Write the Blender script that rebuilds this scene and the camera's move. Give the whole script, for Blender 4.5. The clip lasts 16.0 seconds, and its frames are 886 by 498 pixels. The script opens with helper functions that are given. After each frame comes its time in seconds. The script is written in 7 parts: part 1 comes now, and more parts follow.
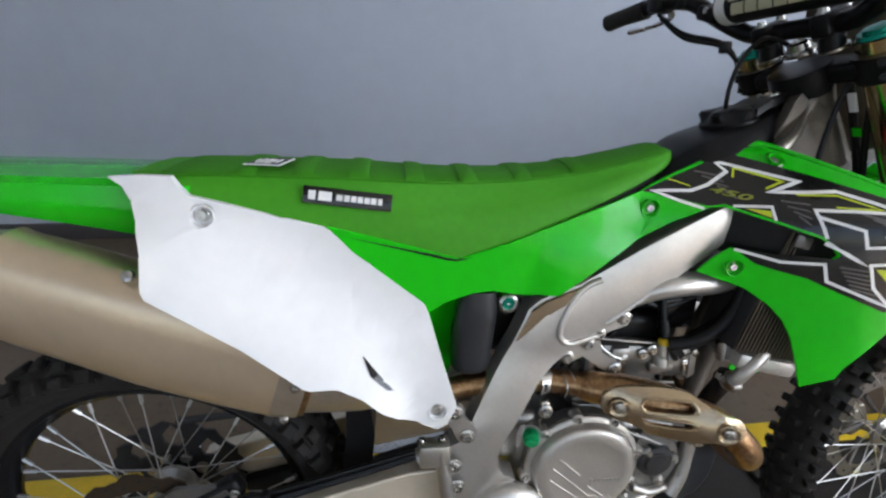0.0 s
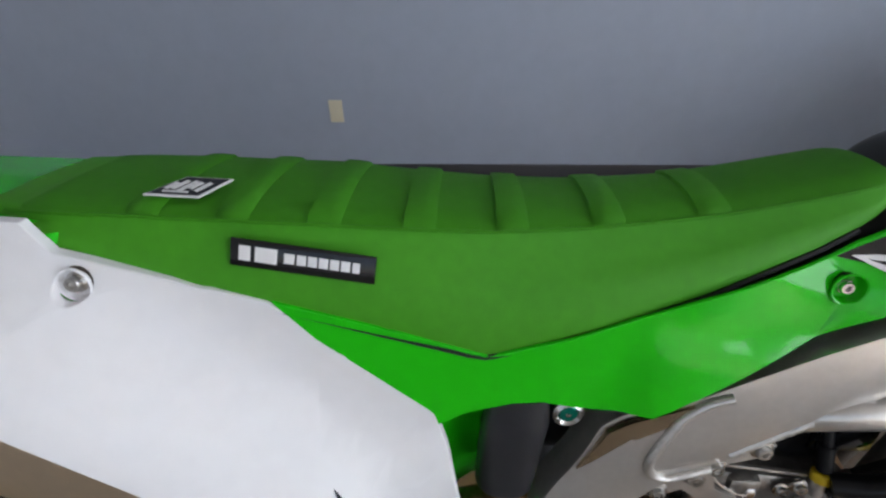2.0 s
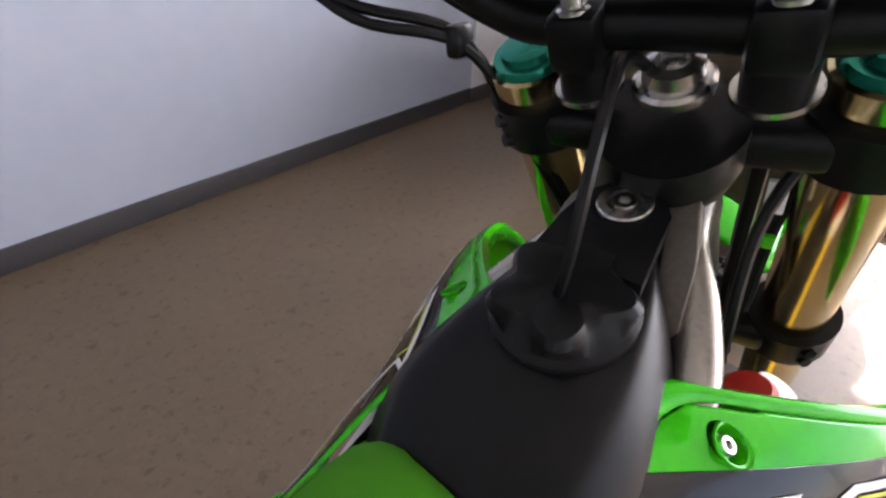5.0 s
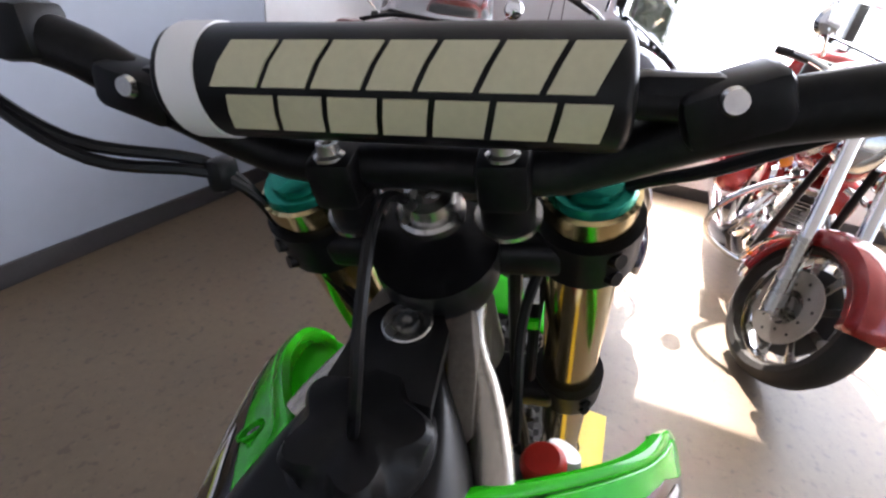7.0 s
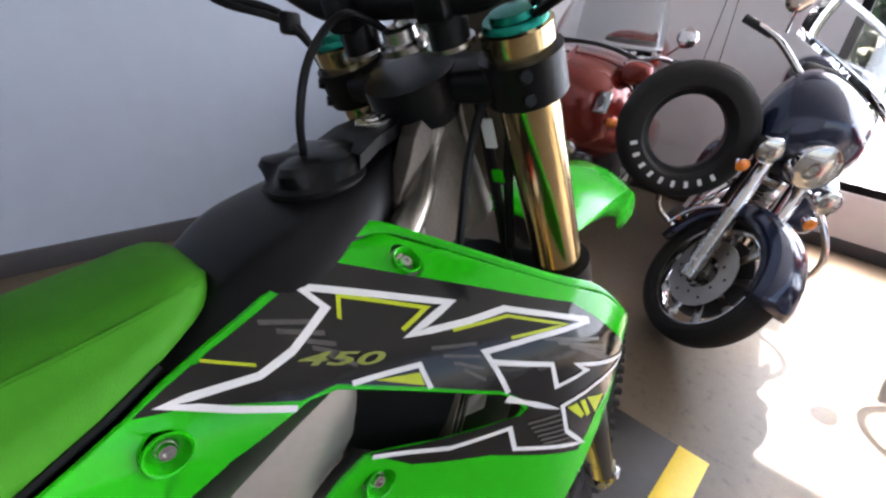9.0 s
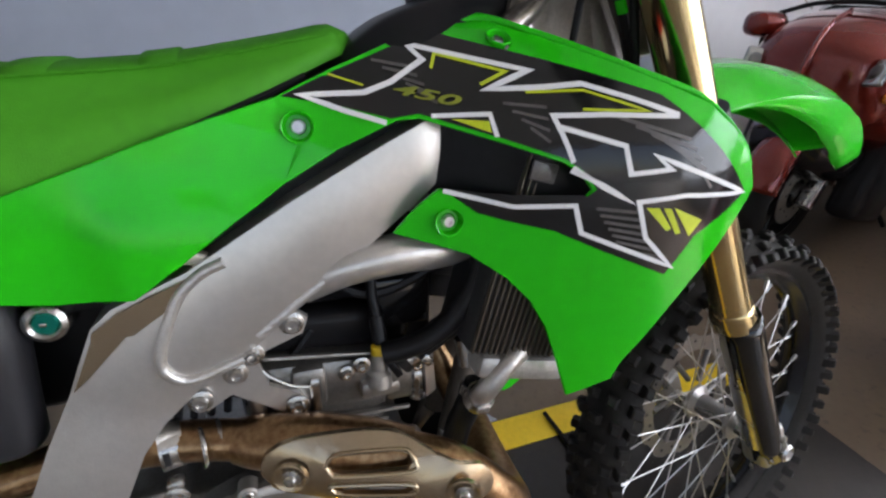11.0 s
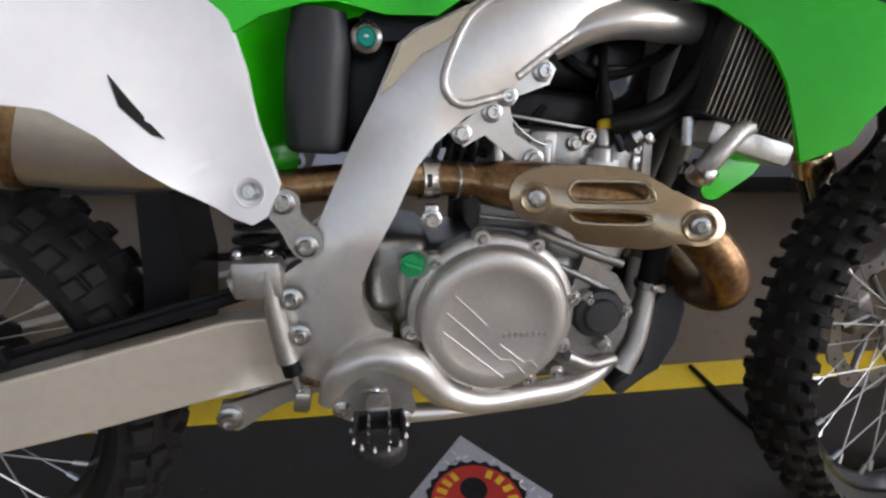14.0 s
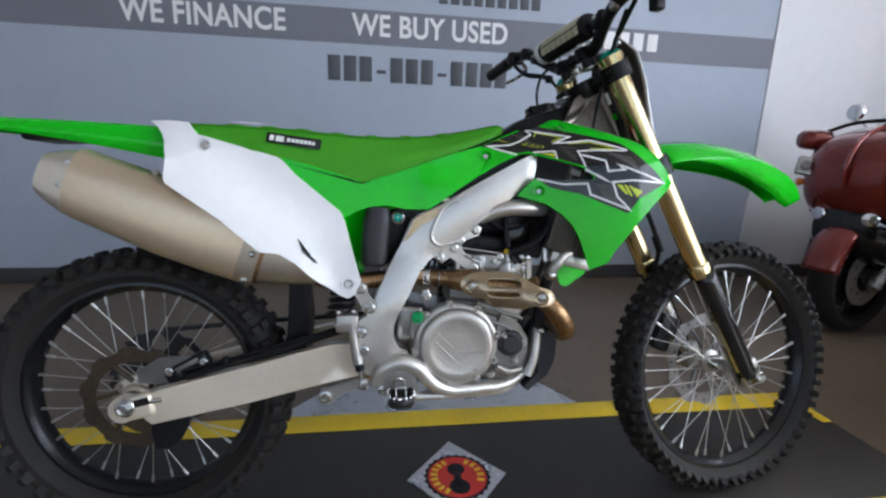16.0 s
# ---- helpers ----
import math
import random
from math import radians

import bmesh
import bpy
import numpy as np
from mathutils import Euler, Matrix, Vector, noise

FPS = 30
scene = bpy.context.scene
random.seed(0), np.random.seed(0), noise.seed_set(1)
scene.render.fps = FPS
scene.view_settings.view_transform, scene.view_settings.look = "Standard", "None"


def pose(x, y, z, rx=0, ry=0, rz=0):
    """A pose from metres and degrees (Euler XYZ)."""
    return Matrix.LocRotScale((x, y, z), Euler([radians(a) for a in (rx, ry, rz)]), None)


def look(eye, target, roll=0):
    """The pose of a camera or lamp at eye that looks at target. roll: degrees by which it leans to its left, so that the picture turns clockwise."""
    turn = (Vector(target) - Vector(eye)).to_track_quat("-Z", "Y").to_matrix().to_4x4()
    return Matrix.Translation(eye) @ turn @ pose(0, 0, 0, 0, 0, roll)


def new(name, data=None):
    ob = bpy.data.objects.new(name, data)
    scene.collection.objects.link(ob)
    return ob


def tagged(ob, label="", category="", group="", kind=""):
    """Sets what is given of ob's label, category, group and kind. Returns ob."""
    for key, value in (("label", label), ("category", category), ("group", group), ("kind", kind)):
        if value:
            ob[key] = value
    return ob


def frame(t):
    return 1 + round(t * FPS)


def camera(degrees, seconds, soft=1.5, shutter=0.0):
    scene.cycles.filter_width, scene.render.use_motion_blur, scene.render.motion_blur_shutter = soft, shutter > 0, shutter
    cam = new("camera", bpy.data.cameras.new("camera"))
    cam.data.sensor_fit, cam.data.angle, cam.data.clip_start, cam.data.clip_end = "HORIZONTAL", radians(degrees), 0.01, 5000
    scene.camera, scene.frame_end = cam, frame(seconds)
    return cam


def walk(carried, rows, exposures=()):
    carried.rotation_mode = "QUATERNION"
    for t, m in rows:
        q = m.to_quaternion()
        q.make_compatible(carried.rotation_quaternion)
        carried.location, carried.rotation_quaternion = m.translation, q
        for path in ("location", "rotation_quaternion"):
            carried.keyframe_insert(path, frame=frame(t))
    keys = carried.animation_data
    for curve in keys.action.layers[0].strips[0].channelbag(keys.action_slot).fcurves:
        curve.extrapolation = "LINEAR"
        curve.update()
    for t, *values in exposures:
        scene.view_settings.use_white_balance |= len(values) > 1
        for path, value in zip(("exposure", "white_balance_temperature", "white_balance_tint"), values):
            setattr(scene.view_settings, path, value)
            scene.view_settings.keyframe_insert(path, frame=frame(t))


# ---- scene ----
cam = camera(86.2, 16.0, soft=2.4)
PATH = [
    (0, (0.425, -0.637, 1.162), (0.665, 1.155, 0.308), 1.6),
    (0.5, (0.451, -0.554, 1.157), (0.475, 1.224, 0.242), 0.5),
    (1, (0.465, -0.46, 1.164), (0.349, 1.289, 0.201), -0.3),
    (1.5, (0.478, -0.384, 1.163), (0.362, 1.312, 0.109), -0.3),
    (2, (0.498, -0.327, 1.168), (0.45, 1.329, 0.046), -0.5),
    (2.5, (0.53, -0.259, 1.18), (0.63, 1.355, 0.003), -0.5),
    (3, (0.57, -0.181, 1.189), (0.882, 1.377, -0.025), -2.6),
    (3.5, (0.613, -0.118, 1.198), (1.25, 1.32, -0.038), -1.9),
    (4, (0.649, -0.086, 1.211), (1.52, 1.197, -0.052), -1.0),
    (4.5, (0.709, -0.047, 1.217), (1.773, 1.092, -0.038), 0.6),
    (5, (0.785, 0.002, 1.224), (1.974, 1.044, -0.001), 3.0),
    (5.2, (0.809, 0.013, 1.236), (2.072, 0.987, 0.029), 4.2),
    (7.3, (0.815, -0.013, 1.262), (2.511, 0.486, 0.328), 8.5),
    (7.5, (0.79, -0.039, 1.26), (2.489, 0.462, 0.332), 8.6),
    (8, (0.751, -0.112, 1.245), (2.39, 0.552, 0.312), 7.6),
    (8.2, (0.748, -0.138, 1.23), (2.36, 0.622, 0.324), 7.7),
    (10.3, (0.793, -0.385, 1.062), (1.667, 1.153, 0.129), 5.3),
    (10.5, (0.788, -0.4, 1.046), (1.604, 1.177, 0.125), 4.7),
    (11, (0.782, -0.43, 1.019), (1.465, 1.218, 0.113), 3.5),
    (11.5, (0.756, -0.451, 0.972), (1.332, 1.245, 0.082), 3.2),
    (12, (0.727, -0.451, 0.895), (1.244, 1.269, 0.015), 3.5),
    (12.5, (0.695, -0.451, 0.842), (1.198, 1.298, 0.012), 3.2),
    (13, (0.664, -0.456, 0.793), (1.123, 1.32, -0.005), 2.8),
    (13.5, (0.636, -0.491, 0.764), (1.021, 1.3, -0.039), 2.7),
    (14, (0.605, -0.563, 0.77), (0.921, 1.254, -0.004), 2.5),
    (14.5, (0.598, -0.672, 0.818), (0.866, 1.183, 0.122), 2.4),
    (15, (0.597, -0.808, 0.878), (0.863, 1.078, 0.268), 2.6),
    (15.5, (0.57, -0.958, 0.918), (0.851, 0.951, 0.391), 2.3),
    (16, (0.551, -1.138, 0.956), (0.843, 0.791, 0.514), 1.9),
]
walk(cam, [(t, look(e, g, r)) for t, e, g, r in PATH], [(0, 1.94, 6500, 12), (1, 1.74, 6550, 14), (2, 1.62, 6550, 14), (3, 2.3, 6850, 20), (4, 2.64, 7050, 23), (5.2, 2.78, 7050, 23), (7.5, 2.38, 6550, 18), (8.2, 2.33, 6550, 18), (10.3, 2.03, 6550, 16), (12.5, 1.78, 6800, 17), (13.5, 1.86, 6900, 18), (14.5, 1.76, 6600, 14), (15.2, 1.76, 6400, 11), (16, 1.90, 6200, 12)])

# ---- world, sun and daylight ----
world = bpy.data.worlds.new("world")
scene.world = world
world.use_nodes = True
wn = world.node_tree.nodes
sky = wn.new("ShaderNodeTexSky")
sky.sky_type = "NISHITA"
sky.sun_disc = False
SUN_EL, SUN_AZ = radians(47.7), Vector((0.988, 0.155))
sky.sun_elevation = SUN_EL
sky.sun_rotation = math.atan2(SUN_AZ.x, SUN_AZ.y)
world.node_tree.links.new(sky.outputs[0], wn["Background"].inputs[0])
wn["Background"].inputs[1].default_value = 0.06

sun_data = bpy.data.lights.new("sun", "SUN")
sun_data.energy, sun_data.angle, sun_data.color = 5.0, radians(0.5), (1.0, 0.95, 0.86)
sun = new("sun", sun_data)
sun_dir = Vector((SUN_AZ.x * math.cos(SUN_EL), SUN_AZ.y * math.cos(SUN_EL), math.sin(SUN_EL)))
sun.matrix_world = look(sun_dir * 30, (0, 0, 0))


def daylight(name, place, target, w, h, power, colour):
    """A soft area lamp that stands for sky light at an opening."""
    d = bpy.data.lights.new(name, "AREA")
    d.shape, d.size, d.size_y, d.energy, d.color = "RECTANGLE", w, h, power, colour
    ob = new(name, d)
    ob.matrix_world = look(place, target)
    return ob


daylight("window_light_east", (4.9, -2.85, 1.8), (0, -1.8, 1.2), 5.4, 2.6, 67, (0.83, 0.91, 1.0))
# added soft fill from the unseen south side
daylight("fill_light_south", (0.3, -5.4, 1.75), (0.3, 0, 0.9), 7.5, 2.6, 5.5, (0.92, 0.95, 1.0))

# ---- materials ----
def mat(name, colour, rough=0.5, metal=0.0, var=0.12, scale=30.0, bump=0.0, bump_scale=300.0, coat=0.0, spec=0.5, tint=None, warp=0.0):
    """A procedural surface: colour with slow stains and fine grain, and fine relief."""
    m = bpy.data.materials.new(name)
    m.use_nodes = True
    nt = m.node_tree
    b = nt.nodes["Principled BSDF"]
    co = nt.nodes.new("ShaderNodeTexCoord")
    n1 = nt.nodes.new("ShaderNodeTexNoise")
    n1.inputs["Scale"].default_value, n1.inputs["Detail"].default_value = scale * 0.25, 4
    n2 = nt.nodes.new("ShaderNodeTexNoise")
    n2.inputs["Scale"].default_value, n2.inputs["Detail"].default_value = scale * 6, 3
    nt.links.new(co.outputs["Object"], n1.inputs["Vector"])
    nt.links.new(co.outputs["Object"], n2.inputs["Vector"])
    add = nt.nodes.new("ShaderNodeMath")
    add.operation = "ADD"
    nt.links.new(n1.outputs["Fac"], add.inputs[0])
    nt.links.new(n2.outputs["Fac"], add.inputs[1])
    ramp = nt.nodes.new("ShaderNodeMapRange")
    ramp.inputs["From Min"].default_value, ramp.inputs["From Max"].default_value = 0.65, 1.35
    nt.links.new(add.outputs[0], ramp.inputs["Value"])
    mix = nt.nodes.new("ShaderNodeMix")
    mix.data_type = "RGBA"
    lo = tuple(c * (1 - var) for c in colour)
    hi = tint if tint else tuple(min(1, c * (1 + var)) for c in colour)
    mix.inputs["A"].default_value = (*lo, 1)
    mix.inputs["B"].default_value = (*hi, 1)
    nt.links.new(ramp.outputs[0], mix.inputs["Factor"])
    nt.links.new(mix.outputs["Result"], b.inputs["Base Color"])
    rr = nt.nodes.new("ShaderNodeMapRange")
    rr.inputs["To Min"].default_value, rr.inputs["To Max"].default_value = max(0.02, rough * 0.85), min(1, rough * 1.15)
    nt.links.new(n1.outputs["Fac"], rr.inputs["Value"])
    nt.links.new(rr.outputs[0], b.inputs["Roughness"])
    b.inputs["Metallic"].default_value = metal
    b.inputs["Coat Weight"].default_value = coat
    b.inputs["Coat Roughness"].default_value = 0.06
    b.inputs["Specular IOR Level"].default_value = spec
    if warp:
        n4 = nt.nodes.new("ShaderNodeTexNoise")
        n4.inputs["Scale"].default_value, n4.inputs["Detail"].default_value = 7, 1
        nt.links.new(co.outputs["Object"], n4.inputs["Vector"])
        wp = nt.nodes.new("ShaderNodeBump")
        wp.inputs["Strength"].default_value, wp.inputs["Distance"].default_value = warp, 0.03
        nt.links.new(n4.outputs["Fac"], wp.inputs["Height"])
        nt.links.new(wp.outputs[0], b.inputs["Normal"])
    if bump:
        n3 = nt.nodes.new("ShaderNodeTexNoise")
        n3.inputs["Scale"].default_value, n3.inputs["Detail"].default_value = bump_scale, 4
        nt.links.new(co.outputs["Object"], n3.inputs["Vector"])
        bp = nt.nodes.new("ShaderNodeBump")
        bp.inputs["Strength"].default_value, bp.inputs["Distance"].default_value = bump, 0.002
        nt.links.new(n3.outputs["Fac"], bp.inputs["Height"])
        if warp:
            nt.links.new(wp.outputs[0], bp.inputs["Normal"])
        nt.links.new(bp.outputs[0], b.inputs["Normal"])
    return m


def glass(name, colour=(1, 1, 1), rough=0.0):
    m = bpy.data.materials.new(name)
    m.use_nodes = True
    b = m.node_tree.nodes["Principled BSDF"]
    b.inputs["Base Color"].default_value = (*colour, 1)
    b.inputs["Transmission Weight"].default_value = 1
    b.inputs["Roughness"].default_value = rough
    b.inputs["IOR"].default_value = 1.3
    return m


GREEN = mat("green_plastic", (0.006, 0.53, 0.005), 0.14, var=0.05, scale=8, spec=0.38)
SEAT = mat("green_seat_vinyl", (0.050, 0.30, 0.009), 0.62, var=0.09, scale=14, bump=0.25, bump_scale=900, spec=0.3)
SEAT_TOP = mat("green_gripper_vinyl", (0.040, 0.245, 0.006), 0.72, var=0.10, scale=14, bump=0.45, bump_scale=1100, spec=0.25)
WHITE = mat("white_plastic", (0.80, 0.80, 0.81), 0.38, var=0.025, scale=9, coat=0.1)
BLACK = mat("black_plastic", (0.008, 0.008, 0.009), 0.33, var=0.2, scale=20, bump=0.06, bump_scale=700, spec=0.2)
BLACK_GLOSS = mat("black_vinyl", (0.008, 0.0078, 0.008), 0.11, var=0.2, scale=30, spec=0.50)
CANISTER = mat("matt_black_canister", (0.018, 0.018, 0.021), 0.46, var=0.15, scale=20, bump=0.05, bump_scale=600, spec=0.5)
FLAP = mat("black_guard_plastic", (0.018, 0.020, 0.024), 0.34, var=0.15, scale=20, bump=0.05, bump_scale=500, spec=0.5)
TANK = mat("satin_black_tank", (0.006, 0.006, 0.007), 0.33, var=0.2, scale=20, bump=0.04, bump_scale=700, spec=0.22)
SPOKE = mat("dull_steel_spoke", (0.50, 0.49, 0.47), 0.32, metal=0.9, var=0.1, scale=60)
RUBBER = mat("tyre_rubber", (0.0140, 0.0125, 0.0115), 0.72, var=0.35, scale=25, bump=0.3, bump_scale=260, spec=0.36)
BLACK_METAL = mat("black_anodised_metal", (0.012, 0.012, 0.013), 0.35, metal=0.5, var=0.25, scale=30, spec=0.25)
ALU = mat("brushed_aluminium", (0.60, 0.575, 0.54), 0.33, metal=0.8, var=0.06, scale=22, bump=0.08, bump_scale=420, warp=0.18)
SWING = mat("satin_aluminium_swingarm", (0.76, 0.68, 0.56), 0.34, metal=0.5, var=0.05, scale=14, bump=0.05, bump_scale=500, warp=0.4)
CAST = mat("cast_aluminium", (0.45, 0.43, 0.40), 0.34, metal=0.85, var=0.14, scale=45, bump=0.22, bump_scale=520)
COVER = mat("clutch_cover_metal", (0.54, 0.51, 0.47), 0.33, metal=0.7, var=0.08, scale=30, bump=0.10, bump_scale=600)
HEADCAST = mat("dull_cast_cylinder", (0.28, 0.27, 0.255), 0.30, metal=0.88, var=0.2, scale=45, bump=0.25, bump_scale=420)
GREYSTEEL = mat("grey_brake_disc", (0.22, 0.21, 0.20), 0.34, metal=0.9, var=0.15, scale=40)
FIN = mat("dull_bronze_fin", (0.17, 0.145, 0.115), 0.42, metal=0.8, var=0.15, scale=60)
# shade inside the white number plate, put into a colour
PLATE_SHADE = mat("taupe_plate_shade", (0.115, 0.098, 0.080), 0.55, var=0.1, scale=20, bump=0.05, bump_scale=500)
RADTANK = mat("radiator_casting", (0.44, 0.43, 0.41), 0.38, metal=0.7, var=0.2, scale=40, bump=0.2, bump_scale=300)
WELDM = mat("bright_weld", (0.60, 0.58, 0.55), 0.34, metal=0.8, var=0.12, scale=60, bump=0.35, bump_scale=260)
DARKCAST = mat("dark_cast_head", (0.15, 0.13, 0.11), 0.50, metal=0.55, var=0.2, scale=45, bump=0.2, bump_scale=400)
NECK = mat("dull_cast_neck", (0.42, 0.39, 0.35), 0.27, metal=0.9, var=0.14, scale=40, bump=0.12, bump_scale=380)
DISC = mat("bronze_brake_disc", (0.090, 0.066, 0.046), 0.38, metal=0.8, var=0.2, scale=40)
STEEL = mat("zinc_steel", (0.54, 0.525, 0.50), 0.27, metal=1.0, var=0.10, scale=60)
CHROME = mat("chrome", (0.82, 0.82, 0.83), 0.07, metal=1.0, var=0.04, scale=30)
GOLD = mat("gold_fork_tube", (0.66, 0.53, 0.28), 0.16, metal=1.0, var=0.07, scale=30)
GUARD = mat("bronze_heat_guard", (0.44, 0.34, 0.225), 0.25, metal=0.92, var=0.12, scale=30)
TITAN = mat("titanium_muffler", (0.72, 0.575, 0.41), 0.36, metal=0.8, var=0.05, scale=10, bump=0.05, bump_scale=500)
CAPMETAL = mat("pale_end_cap", (0.72, 0.66, 0.56), 0.30, metal=0.85, var=0.05, scale=14)
MUFBAND = mat("grey_muffler_band", (0.50, 0.44, 0.36), 0.34, metal=0.85, var=0.10, scale=20)
OLIVE = mat("dull_lime_vinyl", (0.22, 0.25, 0.02), 0.3, var=0.06, scale=30)
HEADER = mat("heat_stained_header", (0.24, 0.115, 0.05), 0.30, metal=0.95, var=0.35, scale=26, tint=(0.42, 0.27, 0.14))
RIM = mat("black_rim", (0.010, 0.010, 0.012), 0.24, metal=0.3, var=0.2, scale=30, coat=0.0, spec=0.5)
DARK = mat("dark_engine_paint", (0.03, 0.03, 0.032), 0.5, metal=0.3, var=0.3, scale=40, bump=0.15, bump_scale=400)
TEAL = mat("teal_anodised", (0.0, 0.23, 0.16), 0.25, metal=0.7, var=0.1, scale=60)
CAPGREEN = mat("green_oil_cap", (0.0, 0.32, 0.10), 0.35, metal=0.3, var=0.1, scale=60)
LIME = mat("lime_vinyl", (0.50, 0.60, 0.015), 0.3, var=0.06, scale=30)
DECAL_WHITE = mat("white_vinyl", (0.82, 0.82, 0.82), 0.3, var=0.03, scale=30)
DECAL_GREY = mat("grey_vinyl", (0.085, 0.078, 0.075), 0.3, var=0.3, scale=60)
CREAM = mat("cream_print", (0.56, 0.53, 0.36), 0.5, var=0.06, scale=40)
YELLOW = mat("yellow_tape", (0.72, 0.50, 0.012), 0.5, var=0.10, scale=12, bump=0.1, bump_scale=300)
MAT = mat("black_rubber_mat", (0.0205, 0.0175, 0.0150), 0.52, var=0.25, scale=10, bump=0.2, bump_scale=240, spec=0.42)


def vinyl_floor(name, base, fleck):
    """Worn vinyl flooring: slow stains, fine mottling, scattered dark flecks and a dull polish."""
    m = mat(name, base, 0.42, var=0.10, scale=5, bump=0.05, bump_scale=60, spec=0.45)
    nt = m.node_tree
    b = nt.nodes["Principled BSDF"]
    col = b.inputs["Base Color"].links[0].from_socket
    co = nt.nodes["Texture Coordinate"].outputs["Object"]
    last = col
    for scale, lo, hi, amount, shade in ((26, 0.60, 0.70, 0.55, fleck), (70, 0.62, 0.72, 0.5, fleck), (45, 0.64, 0.72, 0.30, tuple(c * 1.5 for c in base)), (1.3, 0.45, 0.75, 0.25, fleck)):
        n = nt.nodes.new("ShaderNodeTexNoise")
        n.inputs["Scale"].default_value, n.inputs["Detail"].default_value = scale, 2
        nt.links.new(co, n.inputs["Vector"])
        r = nt.nodes.new("ShaderNodeMapRange")
        r.inputs["From Min"].default_value, r.inputs["From Max"].default_value, r.inputs["To Max"].default_value = lo, hi, amount
        nt.links.new(n.outputs["Fac"], r.inputs["Value"])
        x = nt.nodes.new("ShaderNodeMix")
        x.data_type = "RGBA"
        nt.links.new(r.outputs[0], x.inputs["Factor"])
        nt.links.new(last, x.inputs["A"])
        x.inputs["B"].default_value = (*shade, 1)
        last = x.outputs["Result"]
    nt.links.new(last, b.inputs["Base Color"])
    return m


FLOOR = vinyl_floor("brown_grey_vinyl", (0.138, 0.101, 0.066), (0.056, 0.045, 0.035))
WALL = mat("grey_wall_paint", (0.362, 0.404, 0.482), 0.62, var=0.04, scale=2.2, bump=0.15, bump_scale=160)
WALL_WHITE = mat("white_wall_paint", (0.74, 0.74, 0.76), 0.65, var=0.03, scale=2.2, bump=0.15, bump_scale=160)
STRIPE = mat("dark_grey_wall_stripe", (0.17, 0.175, 0.21), 0.6, var=0.04, scale=3, bump=0.1, bump_scale=160)
LETTER_DARK = mat("charcoal_lettering", (0.07, 0.075, 0.09), 0.55, var=0.05, scale=10)
LETTER_WHITE = mat("white_lettering", (0.78, 0.78, 0.78), 0.55, var=0.03, scale=10)
SKIRT = mat("dark_skirting_vinyl", (0.045, 0.042, 0.045), 0.5, var=0.15, scale=12)
IVORY = mat("ivory_plate", (0.72, 0.66, 0.48), 0.45, var=0.04, scale=30)
PLATE = mat("diamond_plate", (0.55, 0.55, 0.55), 0.28, metal=0.9, var=0.12, scale=24, bump=0.5, bump_scale=90)
RED = mat("red_metallic_paint", (0.27, 0.010, 0.010), 0.20, metal=0.35, var=0.08, scale=18, coat=0.9)
MAROON = mat("dark_red_metallic_paint", (0.21, 0.017, 0.009), 0.16, metal=0.45, var=0.10, scale=18, coat=0.9)
BLUE = mat("dark_blue_paint", (0.012, 0.02, 0.055), 0.2, metal=0.3, var=0.1, scale=18, coat=0.9)
LOGO_RED = mat("red_logo_print", (0.50, 0.022, 0.014), 0.45, var=0.08, scale=24)
LEATHER = mat("black_leather", (0.022, 0.021, 0.021), 0.5, var=0.2, scale=30, bump=0.35, bump_scale=300)
AMBER = mat("amber_lens", (0.75, 0.20, 0.01), 0.15, var=0.05, scale=30, coat=0.6)
LENS = mat("clear_lamp_lens", (0.55, 0.55, 0.53), 0.06, metal=0.75, var=0.12, scale=60, coat=1.0)
CEILING = mat("white_ceiling_tile", (0.66, 0.65, 0.62), 0.85, var=0.04, scale=6)
GLASS = glass("window_glass")
WINDSHIELD = glass("smoked_windshield", (0.75, 0.78, 0.8), 0.02)
FOLIAGE = mat("far_foliage", (0.07, 0.13, 0.05), 0.9, var=0.6, scale=1.2)
ASPHALT = mat("parking_asphalt", (0.10, 0.10, 0.10), 0.9, var=0.15, scale=3)

# ---- building helpers ----
def finish(bm, name, material, parent=None, label="", sharp=38):
    """One bmesh becomes one mesh object, with smooth faces and sharp creases."""
    bmesh.ops.recalc_face_normals(bm, faces=bm.faces)
    me = bpy.data.meshes.new(name)
    bm.to_mesh(me)
    bm.free()
    me.materials.append(material)
    for f in me.polygons:
        f.use_smooth = True
    me.set_sharp_from_angle(angle=radians(sharp))
    ob = new(name, me)
    if parent is not None:
        ob.parent = parent
    if label:
        tagged(ob, label)
    return ob


def part(name, bm, material, parent=None, label="", sharp=38):
    """A part of a thing: one bmesh as one mesh object under it."""
    return finish(bm, name, material, parent, label, sharp)


def thing(name, label, category, m=None, group="", kind=""):
    ob = new(name)
    ob.empty_display_size = 0.1
    if m is not None:
        ob.matrix_world = m
    return tagged(ob, label, category, group, kind)


def moved(bm, m):
    bmesh.ops.transform(bm, matrix=m, verts=bm.verts)
    return bm


def join(*bms):
    """Several loose bmeshes of one part in one."""
    out = bmesh.new()
    for b in bms:
        me = bpy.data.meshes.new("tmp")
        b.to_mesh(me)
        b.free()
        out.from_mesh(me)
        bpy.data.meshes.remove(me)
    return out


